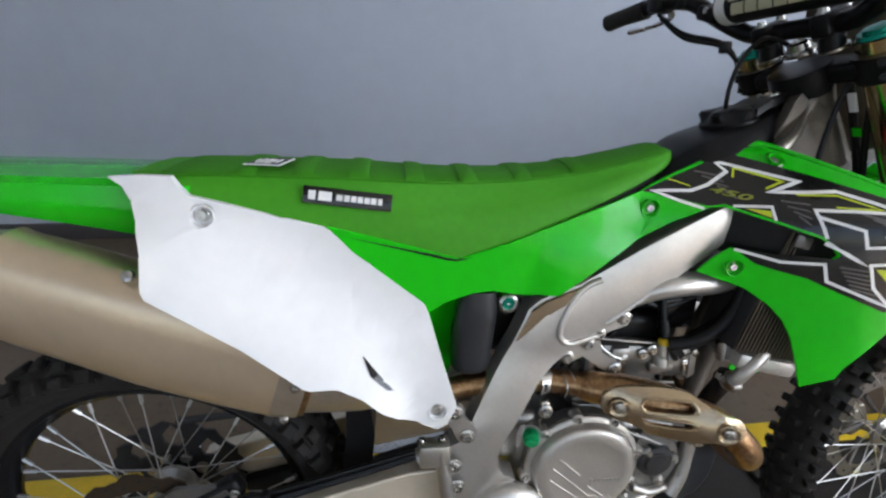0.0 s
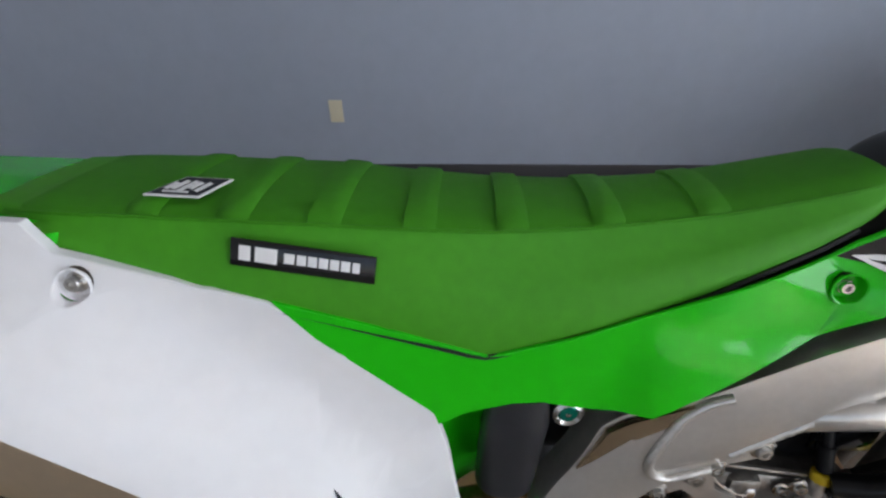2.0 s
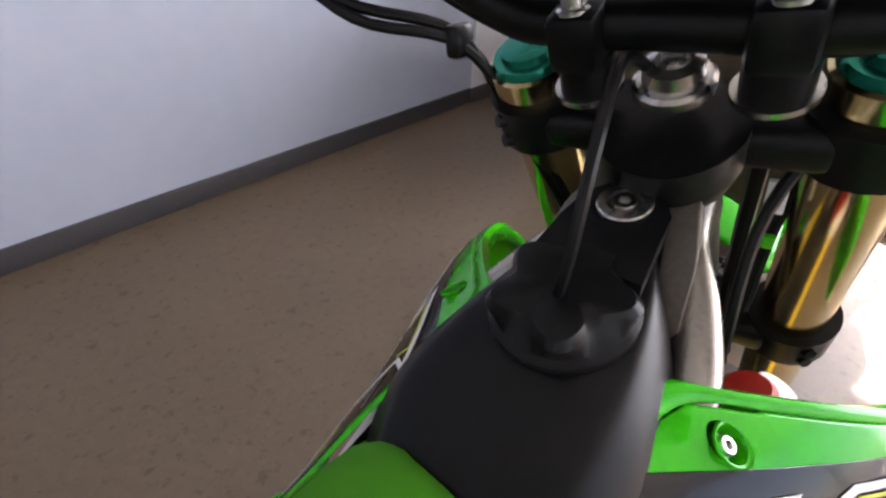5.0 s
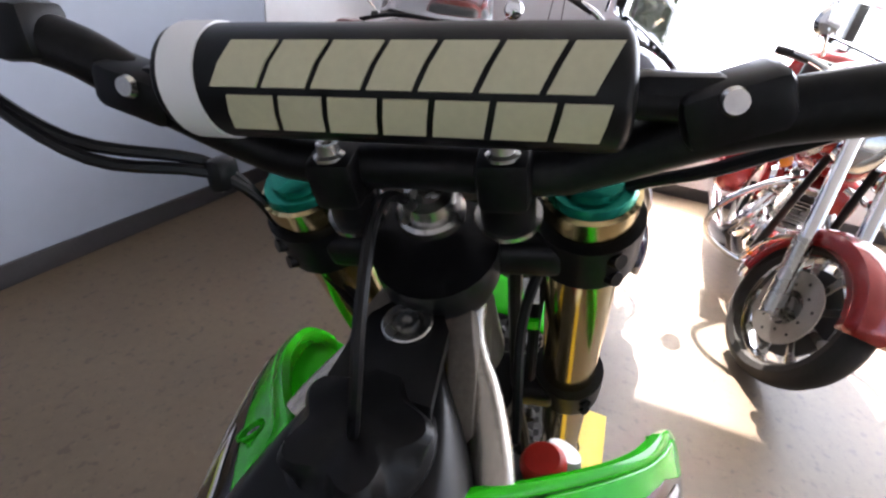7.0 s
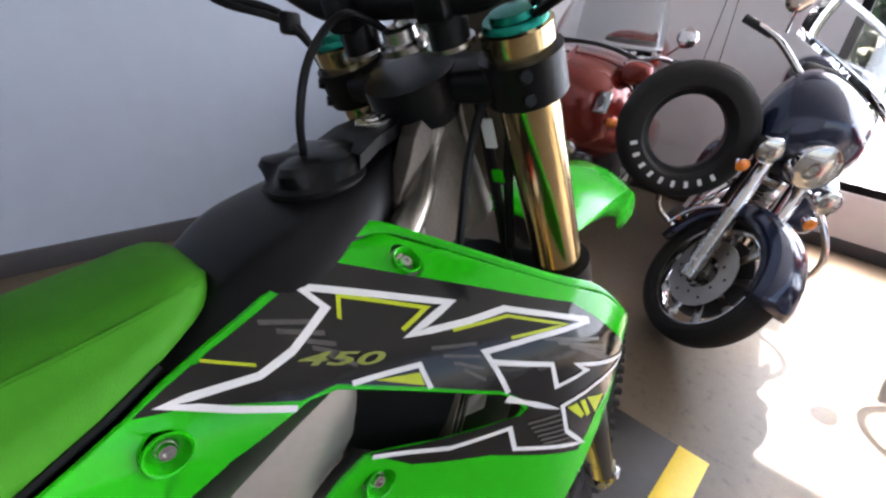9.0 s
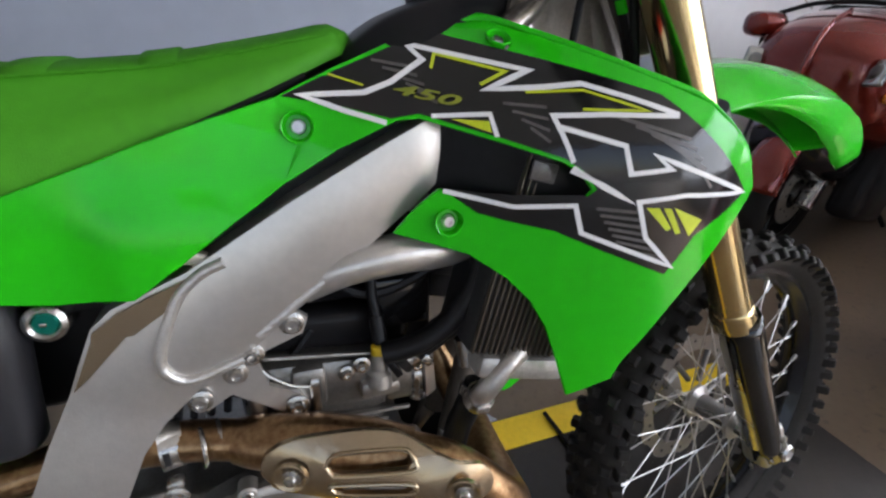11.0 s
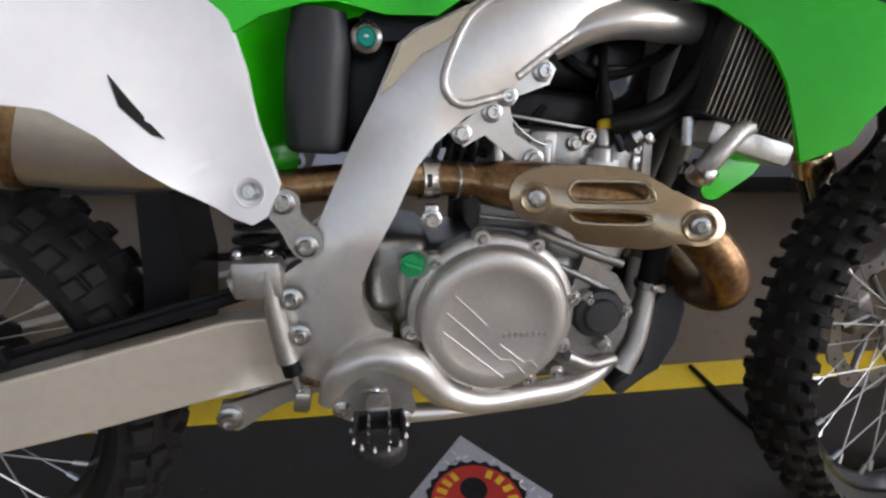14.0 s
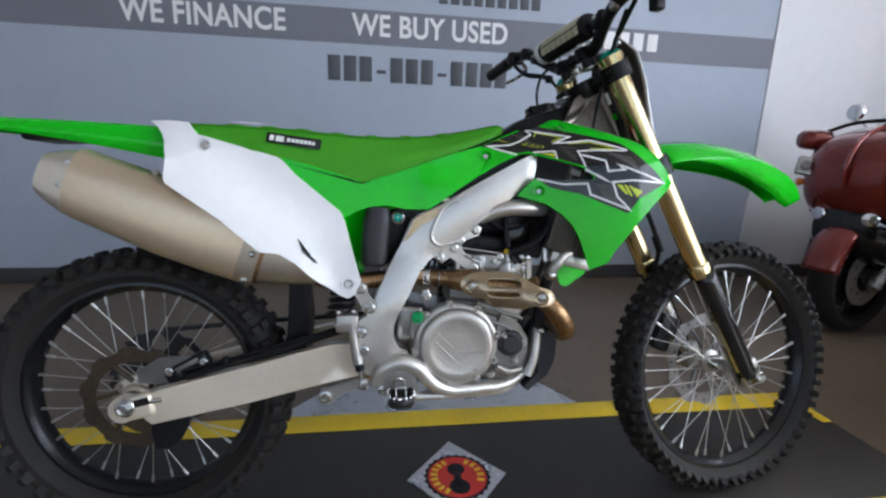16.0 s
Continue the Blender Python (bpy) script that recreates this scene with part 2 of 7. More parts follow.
def box(c, size, bev=0.004, m=None, seg=2):
    bm = bmesh.new()
    bmesh.ops.create_cube(bm, size=1)
    bmesh.ops.scale(bm, vec=size, verts=bm.verts)
    bev = min(bev, 0.45 * min(size))
    if bev > 0:
        bmesh.ops.bevel(bm, geom=bm.edges[:], offset=bev, segments=seg, affect="EDGES", profile=0.5)
    if m is not None:
        moved(bm, m)
    bmesh.ops.translate(bm, vec=c, verts=bm.verts)
    return bm


def smooth_path(pts, per=6):
    """A rounded line through the points."""
    p = [Vector(q) for q in pts]
    p = [2 * p[0] - p[1]] + p + [2 * p[-1] - p[-2]]
    out = []
    for i in range(1, len(p) - 2):
        for k in range(per):
            t = k / per
            a, b, c, d = p[i - 1], p[i], p[i + 1], p[i + 2]
            out.append(0.5 * ((2 * b) + (c - a) * t + (2 * a - 5 * b + 4 * c - d) * t * t + (3 * b - a - 3 * c + d) * t ** 3))
    out.append(p[-2])
    return out


def sweep(pts, r, seg=12, per=6, flat=1.0, up=(0, 0, 1), cap=True, power=1.0):
    """A tube along the points; r may be a list of radii, flat squeezes it along up."""
    path = smooth_path(pts, per) if per > 1 else [Vector(q) for q in pts]
    n = len(path)
    rs = r if isinstance(r, (list, tuple)) else [r] * len(pts)
    bm = bmesh.new()
    rings = []
    side = None
    for i, q in enumerate(path):
        tan = (path[min(i + 1, n - 1)] - path[max(i - 1, 0)]).normalized()
        if side is None:
            u = Vector(up)
            if abs(u.dot(tan)) > 0.95:
                u = Vector((0, 1, 0))
            side = tan.cross(u).normalized()
        side = (side - tan * side.dot(tan)).normalized()
        nor = side.cross(tan).normalized()
        s = i / (n - 1) * (len(rs) - 1)
        k = min(int(s), len(rs) - 2)
        rad = rs[k] + (rs[k + 1] - rs[k]) * (s - k)
        ring = []
        for j in range(seg):
            a = 2 * math.pi * j / seg
            ca, sa = math.cos(a), math.sin(a)
            ca, sa = math.copysign(abs(ca) ** power, ca), math.copysign(abs(sa) ** power, sa)
            ring.append(bm.verts.new(q + side * (rad * ca) + nor * (rad * flat * sa)))
        rings.append(ring)
    for a, b in zip(rings, rings[1:]):
        for j in range(seg):
            bm.faces.new((a[j], a[(j + 1) % seg], b[(j + 1) % seg], b[j]))
    if cap:
        bm.faces.new(rings[0])
        bm.faces.new(rings[-1])
    return bm


def lathe(profile, at, axis=(0, 1, 0), seg=32):
    """Turns a profile of (radius, height) round an axis that stands at a point."""
    rot = Vector(axis).normalized().to_track_quat("Z", "Y").to_matrix().to_4x4()
    m = Matrix.Translation(at) @ rot
    bm = bmesh.new()
    rings = []
    for r, h in profile:
        if r < 1e-5:
            rings.append([bm.verts.new(m @ Vector((0, 0, h)))])
        else:
            rings.append([bm.verts.new(m @ Vector((r * math.cos(2 * math.pi * j / seg), r * math.sin(2 * math.pi * j / seg), h))) for j in range(seg)])
    for a, b in zip(rings, rings[1:]):
        for j in range(seg):
            k = (j + 1) % seg
            if len(a) == 1 and len(b) == 1:
                continue
            if len(a) == 1:
                bm.faces.new((a[0], b[k], b[j]))
            elif len(b) == 1:
                bm.faces.new((a[j], a[k], b[0]))
            else:
                bm.faces.new((a[j], a[k], b[k], b[j]))
    return bm


def sheet(outline, depth, thick, side=-1, cell=0.03, round_per=0, holes=()):
    """A plastic or metal panel cut to an (x, z) outline. depth(x, z) gives its distance from the middle plane; it is thick inwards."""
    pts = outline
    if round_per:
        loop = [(x, 0, z) for x, z in outline]
        closed = smooth_path(loop[-2:] + loop + loop[:2], round_per)
        skip = 2 * round_per
        closed = closed[skip:len(closed) - 1 - skip]
        pts = [(q.x, q.z) for q in closed]
    pts = list(pts)
    area = sum(a[0] * b[1] - b[0] * a[1] for a, b in zip(pts, pts[1:] + pts[:1]))
    for hole in holes:
        if len(hole) == 3 and not isinstance(hole[0], tuple):
            hx, hz, hr = hole
            hole = [(hx + hr * math.cos(0.314159 * i), hz + hr * math.sin(0.314159 * i)) for i in range(20)]
        ring = list(hole)
        turned = sum(a[0] * b[1] - b[0] * a[1] for a, b in zip(ring, ring[1:] + ring[:1]))
        if turned * area > 0:
            ring.reverse()
        k, n = min(((i, m) for i in range(len(pts)) for m in range(len(ring))), key=lambda p: (pts[p[0]][0] - ring[p[1]][0]) ** 2 + (pts[p[0]][1] - ring[p[1]][1]) ** 2)
        ring = ring[n:] + ring[:n]
        gap = Vector((ring[0][0] - pts[k][0], ring[0][1] - pts[k][1])).normalized() * 2e-5
        ax, az = (-gap.y, gap.x) if area > 0 else (gap.y, -gap.x)
        pts = pts[:k] + [(pts[k][0] + ax, pts[k][1] + az), (ring[0][0] + ax, ring[0][1] + az)] + ring[1:] + [(ring[0][0] - ax, ring[0][1] - az), (pts[k][0] - ax, pts[k][1] - az)] + pts[k + 1:]
    bm = bmesh.new()
    vs = [bm.verts.new((x, 0, z)) for x, z in pts]
    bm.faces.new(vs)
    bm.normal_update()
    bmesh.ops.triangulate(bm, faces=bm.faces[:])
    for axis in (0, 2):
        lo = min(v.co[axis] for v in bm.verts)
        hi = max(v.co[axis] for v in bm.verts)
        n = int((hi - lo) / cell)
        for i in range(1, n + 1):
            at, no = Vector((0, 0, 0)), Vector((0, 0, 0))
            at[axis], no[axis] = lo + (hi - lo) * i / (n + 1), 1
            bmesh.ops.bisect_plane(bm, geom=bm.verts[:] + bm.edges[:] + bm.faces[:], dist=1e-6, plane_co=at, plane_no=no)
    bmesh.ops.remove_doubles(bm, verts=bm.verts, dist=cell * 0.07)
    front = bm.verts[:]
    res = bmesh.ops.extrude_face_region(bm, geom=bm.faces[:])
    back = [v for v in res["geom"] if isinstance(v, bmesh.types.BMVert)]
    for v in front:
        v.co.y = side * depth(v.co.x, v.co.z)
    for v in back:
        v.co.y = side * (depth(v.co.x, v.co.z) - thick)
    return bm


def bevelled(ob, width=0.003, seg=2, angle=50):
    b = ob.modifiers.new("bevel", "BEVEL")
    b.width, b.segments, b.limit_method, b.angle_limit = width, seg, "ANGLE", radians(angle)
    b.harden_normals = False
    return ob


def ribbon(pts, width, depth, lift, side=-1, step=0.012):
    """A flat vinyl line of even width laid on a panel's face, with mitred corners."""
    dense = [Vector(pts[0])]
    for a, b in zip(pts, pts[1:]):
        a, b = Vector(a), Vector(b)
        n = max(1, int((b - a).length / step))
        dense += [a + (b - a) * (k + 1) / n for k in range(n)]
    bm = bmesh.new()
    rows = []
    for i, q in enumerate(dense):
        t0 = (q - dense[max(i - 1, 0)])
        t1 = (dense[min(i + 1, len(dense) - 1)] - q)
        t0 = t0.normalized() if t0.length > 1e-9 else t1.normalized()
        t1 = t1.normalized() if t1.length > 1e-9 else t0
        n0, n1 = Vector((-t0.y, t0.x)), Vector((-t1.y, t1.x))
        nn = n0 + n1
        nn = nn.normalized() if nn.length > 1e-3 else n0
        k = 1 / max(0.35, nn.dot(n0))
        row = []
        for s in (-0.5, 0.5):
            w = q + nn * (s * width * k)
            row.append(bm.verts.new((w.x, side * (depth(w.x, w.y) + lift), w.y)))
        rows.append(row)
    for a, b in zip(rows, rows[1:]):
        bm.faces.new((a[0], a[1], b[1], b[0]))
    return bm


def decal(outline, depth, lift, side=-1, cell=0.03):
    return sheet(outline, lambda x, z: depth(x, z) + lift, lift * 0.6, side, cell)


def bolt(at, axis, r, parent, name="bolt", material=None, socket=True, washer=1.55):
    """A flanged bolt: a washer face, a bevelled hexagon and a socket."""
    a = Vector(axis).normalized()
    fl = lathe([(0, 0), (r * washer, 0), (r * washer, r * 0.25), (r * 1.1, r * 0.45), (0, r * 0.45)], at, a, 20)
    hx = lathe([(r * 1.02, r * 0.3), (r * 1.02, r * 1.0), (r * 0.88, r * 1.2), (r * 0.5, r * 1.2), (r * 0.45, r * 0.75 if socket else r * 1.25), (0, r * 0.75 if socket else r * 1.3)], at, a, 6 if not socket else 18)
    return part(name, join(fl, hx), material or STEEL, parent)


def writing(text, size, m, material, name, parent=None, depth=0.002, label="", category="", kind="", sx=1.0, shear=0.0):
    """Raised letters in the built-in font, turned into a mesh."""
    cu = bpy.data.curves.new(name, "FONT")
    cu.body, cu.size, cu.extrude, cu.shear, cu.space_character = text, size, depth / 2, shear, 1.04
    cu.offset = 0.022 * size
    tmp = bpy.data.objects.new("tmp", cu)
    scene.collection.objects.link(tmp)
    bpy.context.view_layer.update()
    me = bpy.data.meshes.new_from_object(tmp.evaluated_get(bpy.context.evaluated_depsgraph_get()))
    bpy.data.objects.remove(tmp)
    me.materials.clear()
    me.materials.append(material)
    me.transform(m @ Matrix.Diagonal((sx, 1, 1, 1)))
    ob = new(name, me)
    if parent is not None:
        ob.parent = parent
    return tagged(ob, label, category, "", kind)


def ramp(x, table):
    """Linear look-up in rows of (x, value)."""
    if x <= table[0][0]:
        return table[0][1]
    for (a, va), (b, vb) in zip(table, table[1:]):
        if x <= b:
            return va + (vb - va) * (x - a) / (b - a)
    return table[-1][1]


def step01(v):
    v = min(max(v, 0.0), 1.0)
    return v * v * (3 - 2 * v)

# ---- the room ----
WY = 2.078          # face of the long wall
EX = 5.05           # face of the window wall
SY = -5.6           # window wall on the street side
WX = -4.2           # closing wall behind the machine
H = 3.5


def slab(name, lo, hi, material, bev=0.0, label="", category="", kind="structure"):
    c = [(a + b) / 2 for a, b in zip(lo, hi)]
    s = [b - a for a, b in zip(lo, hi)]
    ob = finish(box(c, s, bev), name, material)
    return tagged(ob, label, category, "", kind)


slab("floor", (WX - 0.2, SY - 0.2, -0.2), (EX + 0.2, WY + 0.2, 0.0), FLOOR, 0, "worn brown-grey speckled vinyl floor of the showroom", "floor")
slab("wall_north", (-2.07, WY, 0), (3.35, WY + 0.2, H), WALL, 0, "grey painted long wall with a dark band", "wall")
slab("wall_north_white", (3.35, WY - 0.012, 0), (EX + 0.2, WY + 0.2, H), WALL_WHITE, 0.004, "white painted end of the long wall", "wall")
slab("wall_north_corner", (WX - 0.2, WY - 0.012, 0), (-2.07, WY + 0.2, H), WALL_WHITE, 0.004, "white painted end of the long wall by the corner", "wall")
slab("wall_west", (WX - 0.2, SY - 0.2, 0), (WX, WY, H), WALL_WHITE, 0, "plain white closing wall", "wall")
slab("ceiling", (WX - 0.2, SY - 0.2, H), (EX + 0.2, WY + 0.2, H + 0.15), CEILING, 0, "off-white flat ceiling", "ceiling")
slab("wall_stripe", (-2.066, WY - 0.003, 1.535), (3.35, WY + 0.01, 1.735), STRIPE, 0, "darker grey painted band on the wall", "band")
for nm, x0, x1 in (("skirting_north_corner", WX, -2.07), ("skirting_north", -2.066, 3.346), ("skirting_north_white", 3.35, EX)):
    y0 = WY - 0.012 if nm == "skirting_north" else WY - 0.024
    ob = slab(nm, (x0, y0, 0), (x1, WY + 0.01, 0.10), SKIRT, 0.003, "dark vinyl skirting along the wall foot", "skirting")

# window wall to the east: a low parapet, mullions and panes
slab("wall_east", (EX, SY - 0.2, 0), (EX + 0.2, WY, 0.42), WALL_WHITE, 0.004, "low cream parapet under the shop windows", "wall")
slab("skirting_east", (EX - 0.012, SY, 0), (EX + 0.01, WY - 0.03, 0.10), SKIRT, 0.003, "dark vinyl skirting under the shop windows", "skirting")
slab("wall_east_top", (EX, SY - 0.2, 3.2), (EX + 0.2, WY, H), WALL_WHITE, 0, "white strip above the shop windows", "wall")


def window(name, along, a0, a1, face, z0, z1, count):
    """A shop window: an outer frame, posts between panes and the panes."""
    w = thing(name, "tall shop window in a dark metal frame", "window", kind="structure")
    step = (a1 - a0) / count
    def piece(pn, lo, hi, material):
        c = [(p + q) / 2 for p, q in zip(lo, hi)]
        s = [q - p for p, q in zip(lo, hi)]
        return part(pn, box(c, s, 0.003 if material is not GLASS else 0), material, w)
    for i in range(count + 1):
        a = a0 + i * step
        lo, hi = (a - 0.03, face + 0.02, z0), (a + 0.03, face + 0.12, z1)
        if along == "y":
            lo, hi = (lo[1], lo[0], lo[2]), (hi[1], hi[0], hi[2])
        piece("window_post", lo, hi, BLACK_METAL)
    for z in (z0 + 0.03, z1 - 0.03):
        lo, hi = (a0 + 0.031, face + 0.025, z - 0.03), (a1 - 0.031, face + 0.115, z + 0.03)
        if along == "y":
            lo, hi = (lo[1], lo[0], lo[2]), (hi[1], hi[0], hi[2])
        piece("window_rail", lo, hi, BLACK_METAL)
    for i in range(count):
        lo, hi = (a0 + i * step + 0.03, face + 0.06, z0 + 0.06), (a0 + (i + 1) * step - 0.03, face + 0.068, z1 - 0.06)
        if along == "y":
            lo, hi = (lo[1], lo[0], lo[2]), (hi[1], hi[0], hi[2])
        p = piece("pane", lo, hi, GLASS)
        p.visible_shadow = False
    return w


window("window_1", "y", SY, 0.10, EX, 0.42, 3.2, 4)
slab("wall_east_pier", (EX, 0.13, 0.42), (EX + 0.2, WY, 3.2), WALL_WHITE, 0, "white pier beside the shop windows", "wall")
# the street side stays out of view; its parapet and windows are assumed
slab("wall_south", (WX, SY - 0.2, 0), (EX, SY, 0.5), WALL_WHITE, 0, "low parapet under the street windows", "wall")
slab("wall_south_top", (WX, SY - 0.2, 3.2), (EX, SY, H), WALL_WHITE, 0, "white strip above the street windows", "wall")
win2 = window("window_2", "x", WX, EX, SY - 0.16, 0.5, 3.2, 5)

# outside
slab("ground", (-300, -300, -0.35), (300, 300, -0.25), ASPHALT, 0, "pale asphalt car park outside the windows", "ground")


def far_trees():
    """A loose row of leafy crowns beyond the car park."""
    rnd = random.Random(4)
    bm = bmesh.new()
    for i in range(70):
        y = -30 + i * 0.95
        x = 24 + rnd.uniform(-3, 3)
        for k in range(14):
            c = Vector((x + rnd.uniform(-1.2, 1.2), y + rnd.uniform(-1.3, 1.3), -0.1 + rnd.uniform(0, 7.0)))
            s = rnd.uniform(0.4, 1.0)
            for q in range(10):
                d = Vector((rnd.uniform(-1, 1), rnd.uniform(-1, 1), rnd.uniform(-1, 1))) * s
                a, b = Vector((rnd.uniform(-1, 1), rnd.uniform(-1, 1), rnd.uniform(-1, 1))) * 0.4, Vector((rnd.uniform(-1, 1), rnd.uniform(-1, 1), rnd.uniform(-1, 1))) * 0.4
                vs = [bm.verts.new(c + d + w) for w in (a, b, -a, -b)]
                bm.faces.new(vs)
    return tagged(finish(bm, "far_trees", FOLIAGE), "row of green trees far beyond the window", "trees", "", "stuff")


far_trees()

# lettering on the wall
FACE = lambda x, z: Matrix.Translation((x, WY - 0.004, z)) @ pose(0, 0, 0, 90, 0, 0)
writing("WE BUY USED", 0.175, FACE(0.425, 1.588), LETTER_WHITE, "wall_lettering", label="white capital letters painted on the dark wall band", category="lettering", kind="structure", sx=0.86)
writing("WE FINANCE", 0.175, FACE(-0.90, 1.588), LETTER_WHITE, "wall_lettering", label="white capital letters painted on the dark wall band", category="lettering", kind="structure", sx=0.86)


def bars(name, x, z, w, h, n, gap, material, label, hyphens=()):
    """A row of plain upright bars that stands for figures on the wall."""
    bms = []
    step = w / n
    for i in range(n):
        if i in hyphens:
            bms.append(box((x + (i + 0.5) * step, WY - 0.003, z + h * 0.42), (step * 0.6, 0.004, h * 0.14), 0.0005))
        else:
            bms.append(box((x + (i + 0.5) * step, WY - 0.003, z + h / 2), (step * (1 - gap), 0.004, h), 0.0005))
    return tagged(finish(join(*bms), name, material), label, "lettering", "", "structure")


bars("number_bars", 0.262, 1.313, 1.17, 0.15, 12, 0.22, LETTER_DARK, "charcoal bars of a painted number on the wall", (3, 7))
bars("word_bars", 1.86, 1.60, 0.62, 0.11, 6, 0.3, LETTER_WHITE, "white bars of a painted word on the dark wall band")
bars("word_bars", 0.95, 1.80, 0.68, 0.10, 9, 0.25, LETTER_DARK, "charcoal bars of a painted word high on the wall")


def outlet(x, z):
    o = thing("wall_outlet", "ivory cover plate of a wall socket", "outlet", Matrix.Translation((x, WY, z)))
    part("cover_plate", box((0, -0.003, 0), (0.070, 0.006, 0.115), 0.002), IVORY, o)
    for dz in (-0.022, 0.022):
        part("receptacle", lathe([(0, 0), (0.016, 0), (0.0155, 0.0015), (0, 0.0015)], (0, -0.006, dz), (0, -1, 0), 20), IVORY, o)
    part("screw", lathe([(0, 0), (0.003, 0), (0.002, 0.001), (0, 0.001)], (0, -0.006, 0), (0, -1, 0), 12), STEEL, o)


outlet(-0.115, 0.392)

# ---- the display mat ----
MX0, MX1, MY0, MY1 = -0.95, 2.20, -0.27, 0.385
mat_ob = tagged(finish(box(((MX0 + MX1) / 2, (MY0 + MY1) / 2, 0.005), (MX1 - MX0, MY1 - MY0, 0.010), 0.003), "display_mat", MAT), "black rubber mat with yellow borders and pale specks", "mat")
# pale specks trodden into the rubber
rnd = random.Random(8)
for i in range(60):
    x, y = rnd.uniform(MX0 + 0.1, MX1 - 0.1), rnd.uniform(MY0 + 0.11, MY1 - 0.11)
    part("speck", box((x, y, 0.0102), (rnd.uniform(0.0015, 0.004), rnd.uniform(0.0012, 0.002), 0.0010), 0.0002, None, 1), DECAL_GREY, mat_ob)
part("border_strip", box(((MX0 + MX1) / 2, MY1 - 0.048, 0.0112), (MX1 - MX0, 0.094, 0.003), 0.001), YELLOW, mat_ob)
part("border_strip", box(((MX0 + MX1) / 2, MY0 + 0.048, 0.0112), (MX1 - MX0, 0.094, 0.003), 0.001), YELLOW, mat_ob)
part("border_strip", box((MX1 - 0.020, 0.232, 0.0112), (0.038, 0.105, 0.003), 0.001), YELLOW, mat_ob)


def mat_logo(cx, cy):
    """The badge printed on the mat: a grey plate diamond, a toothed ring and a red disc with plain marks."""
    lg = thing("mat_badge", "silver diamond badge with a red disc lying on the mat", "badge", Matrix.Translation((cx, cy, 0.0125)))
    d = bmesh.new()
    vs = [d.verts.new(v) for v in ((0.145, 0, 0.0006), (0, 0.165, 0.0006), (-0.145, 0, 0.0006), (0, -0.165, 0.0006))]
    d.faces.new(vs)
    ex = bmesh.ops.extrude_face_region(d, geom=d.faces[:])
    bmesh.ops.translate(d, vec=(0, 0, -0.0012), verts=[v for v in ex["geom"] if isinstance(v, bmesh.types.BMVert)])
    part("diamond", d, PLATE, lg, "silver tread-plate print")
    flecks = []
    rnd = random.Random(2)
    for i in range(40):
        a, r = rnd.uniform(0, 6.28), rnd.uniform(0.095, 0.15)
        x, y = r * math.cos(a), r * math.sin(a)
        if abs(x) / 0.145 + abs(y) / 0.165 < 0.93:
            flecks.append(box((x, y, 0.001), (0.012, 0.003, 0.0008), 0.0002, pose(0, 0, 0, 0, 0, rnd.choice((35, -55))), 1))
    for f in flecks:
        part("fleck", f, DECAL_WHITE, lg)
    ring = bmesh.new()
    n = 48
    outer = [ring.verts.new(((0.098 if i % 2 else 0.091) * math.cos(6.28318 * i / n), (0.098 if i % 2 else 0.091) * math.sin(6.28318 * i / n), 0.0016)) for i in range(n)]
    ring.faces.new(outer)
    ex = bmesh.ops.extrude_face_region(ring, geom=ring.faces[:])
    bmesh.ops.translate(ring, vec=(0, 0, -0.001), verts=[v for v in ex["geom"] if isinstance(v, bmesh.types.BMVert)])
    part("toothed_ring", ring, BLACK, lg)
    part("disc", lathe([(0, 0.0012), (0.085, 0.0012), (0.084, 0.0024), (0, 0.0024)], (0, 0, 0), (0, 0, 1), 48), LOGO_RED, lg, "red printed disc")
    for i in range(8):
        a = radians(118 + i * 17)
        part("mark", box((0.068 * math.cos(a), 0.068 * math.sin(a), 0.0028), (0.020, 0.011, 0.0010), 0.0004, pose(0, 0, 0, 0, 0, 118 + i * 17), 1), YELLOW, lg)
    for i in range(5):
        a = radians(58 - i * 19)
        part("mark", box((0.068 * math.cos(a), 0.068 * math.sin(a), 0.0028), (0.020, 0.012, 0.0010), 0.0004, pose(0, 0, 0, 0, 0, 58 - i * 19), 1), YELLOW, lg)
    blob = join(lathe([(0, 0.0024), (0.026, 0.0024), (0.025, 0.0032), (0, 0.0032)], (0, 0.03, 0), (0, 0, 1), 20), box((0, -0.012, 0.0028), (0.022, 0.06, 0.0010), 0.0004), lathe([(0, 0.0024), (0.03, 0.0024), (0.029, 0.0032), (0, 0.0032)], (0, -0.042, 0), (0, 0, 1), 20))
    part("emblem", blob, BLACK, lg)


mat_logo(0.792, 0.030)

# tread-plate ramp lying on the floor behind the mat
ramp_bm = bmesh.new()
rv = [(0.22, 0.392), (1.32, 0.392), (1.17, 0.60), (0.42, 0.60)]
low = [ramp_bm.verts.new((x, y, 0.0)) for x, y in rv]
top = [ramp_bm.verts.new((x, y, z)) for (x, y), z in zip(rv, (0.006, 0.006, 0.02, 0.02))]
ramp_bm.faces.new(low), ramp_bm.faces.new(top)
for i in range(4):
    ramp_bm.faces.new((low[i], low[(i + 1) % 4], top[(i + 1) % 4], top[i]))
tread = tagged(finish(ramp_bm, "tread_plate", PLATE), "silver tread plate lying on the floor behind the mat", "metal plate")
lugs = []
for i in range(16):
    for j in range(5):
        x, y = 0.34 + i * 0.058 + (j % 2) * 0.029, 0.42 + j * 0.038
        if 0.23 + (y - 0.392) < x < 1.30 - (y - 0.392) * 0.75:
            lugs.append(box((x, y, 0.0075 + (y - 0.392) * 0.068), (0.026, 0.006, 0.003), 0.001, pose(0, 0, 0, 0, 0, 45 if (i + j) % 2 else -45), 1))
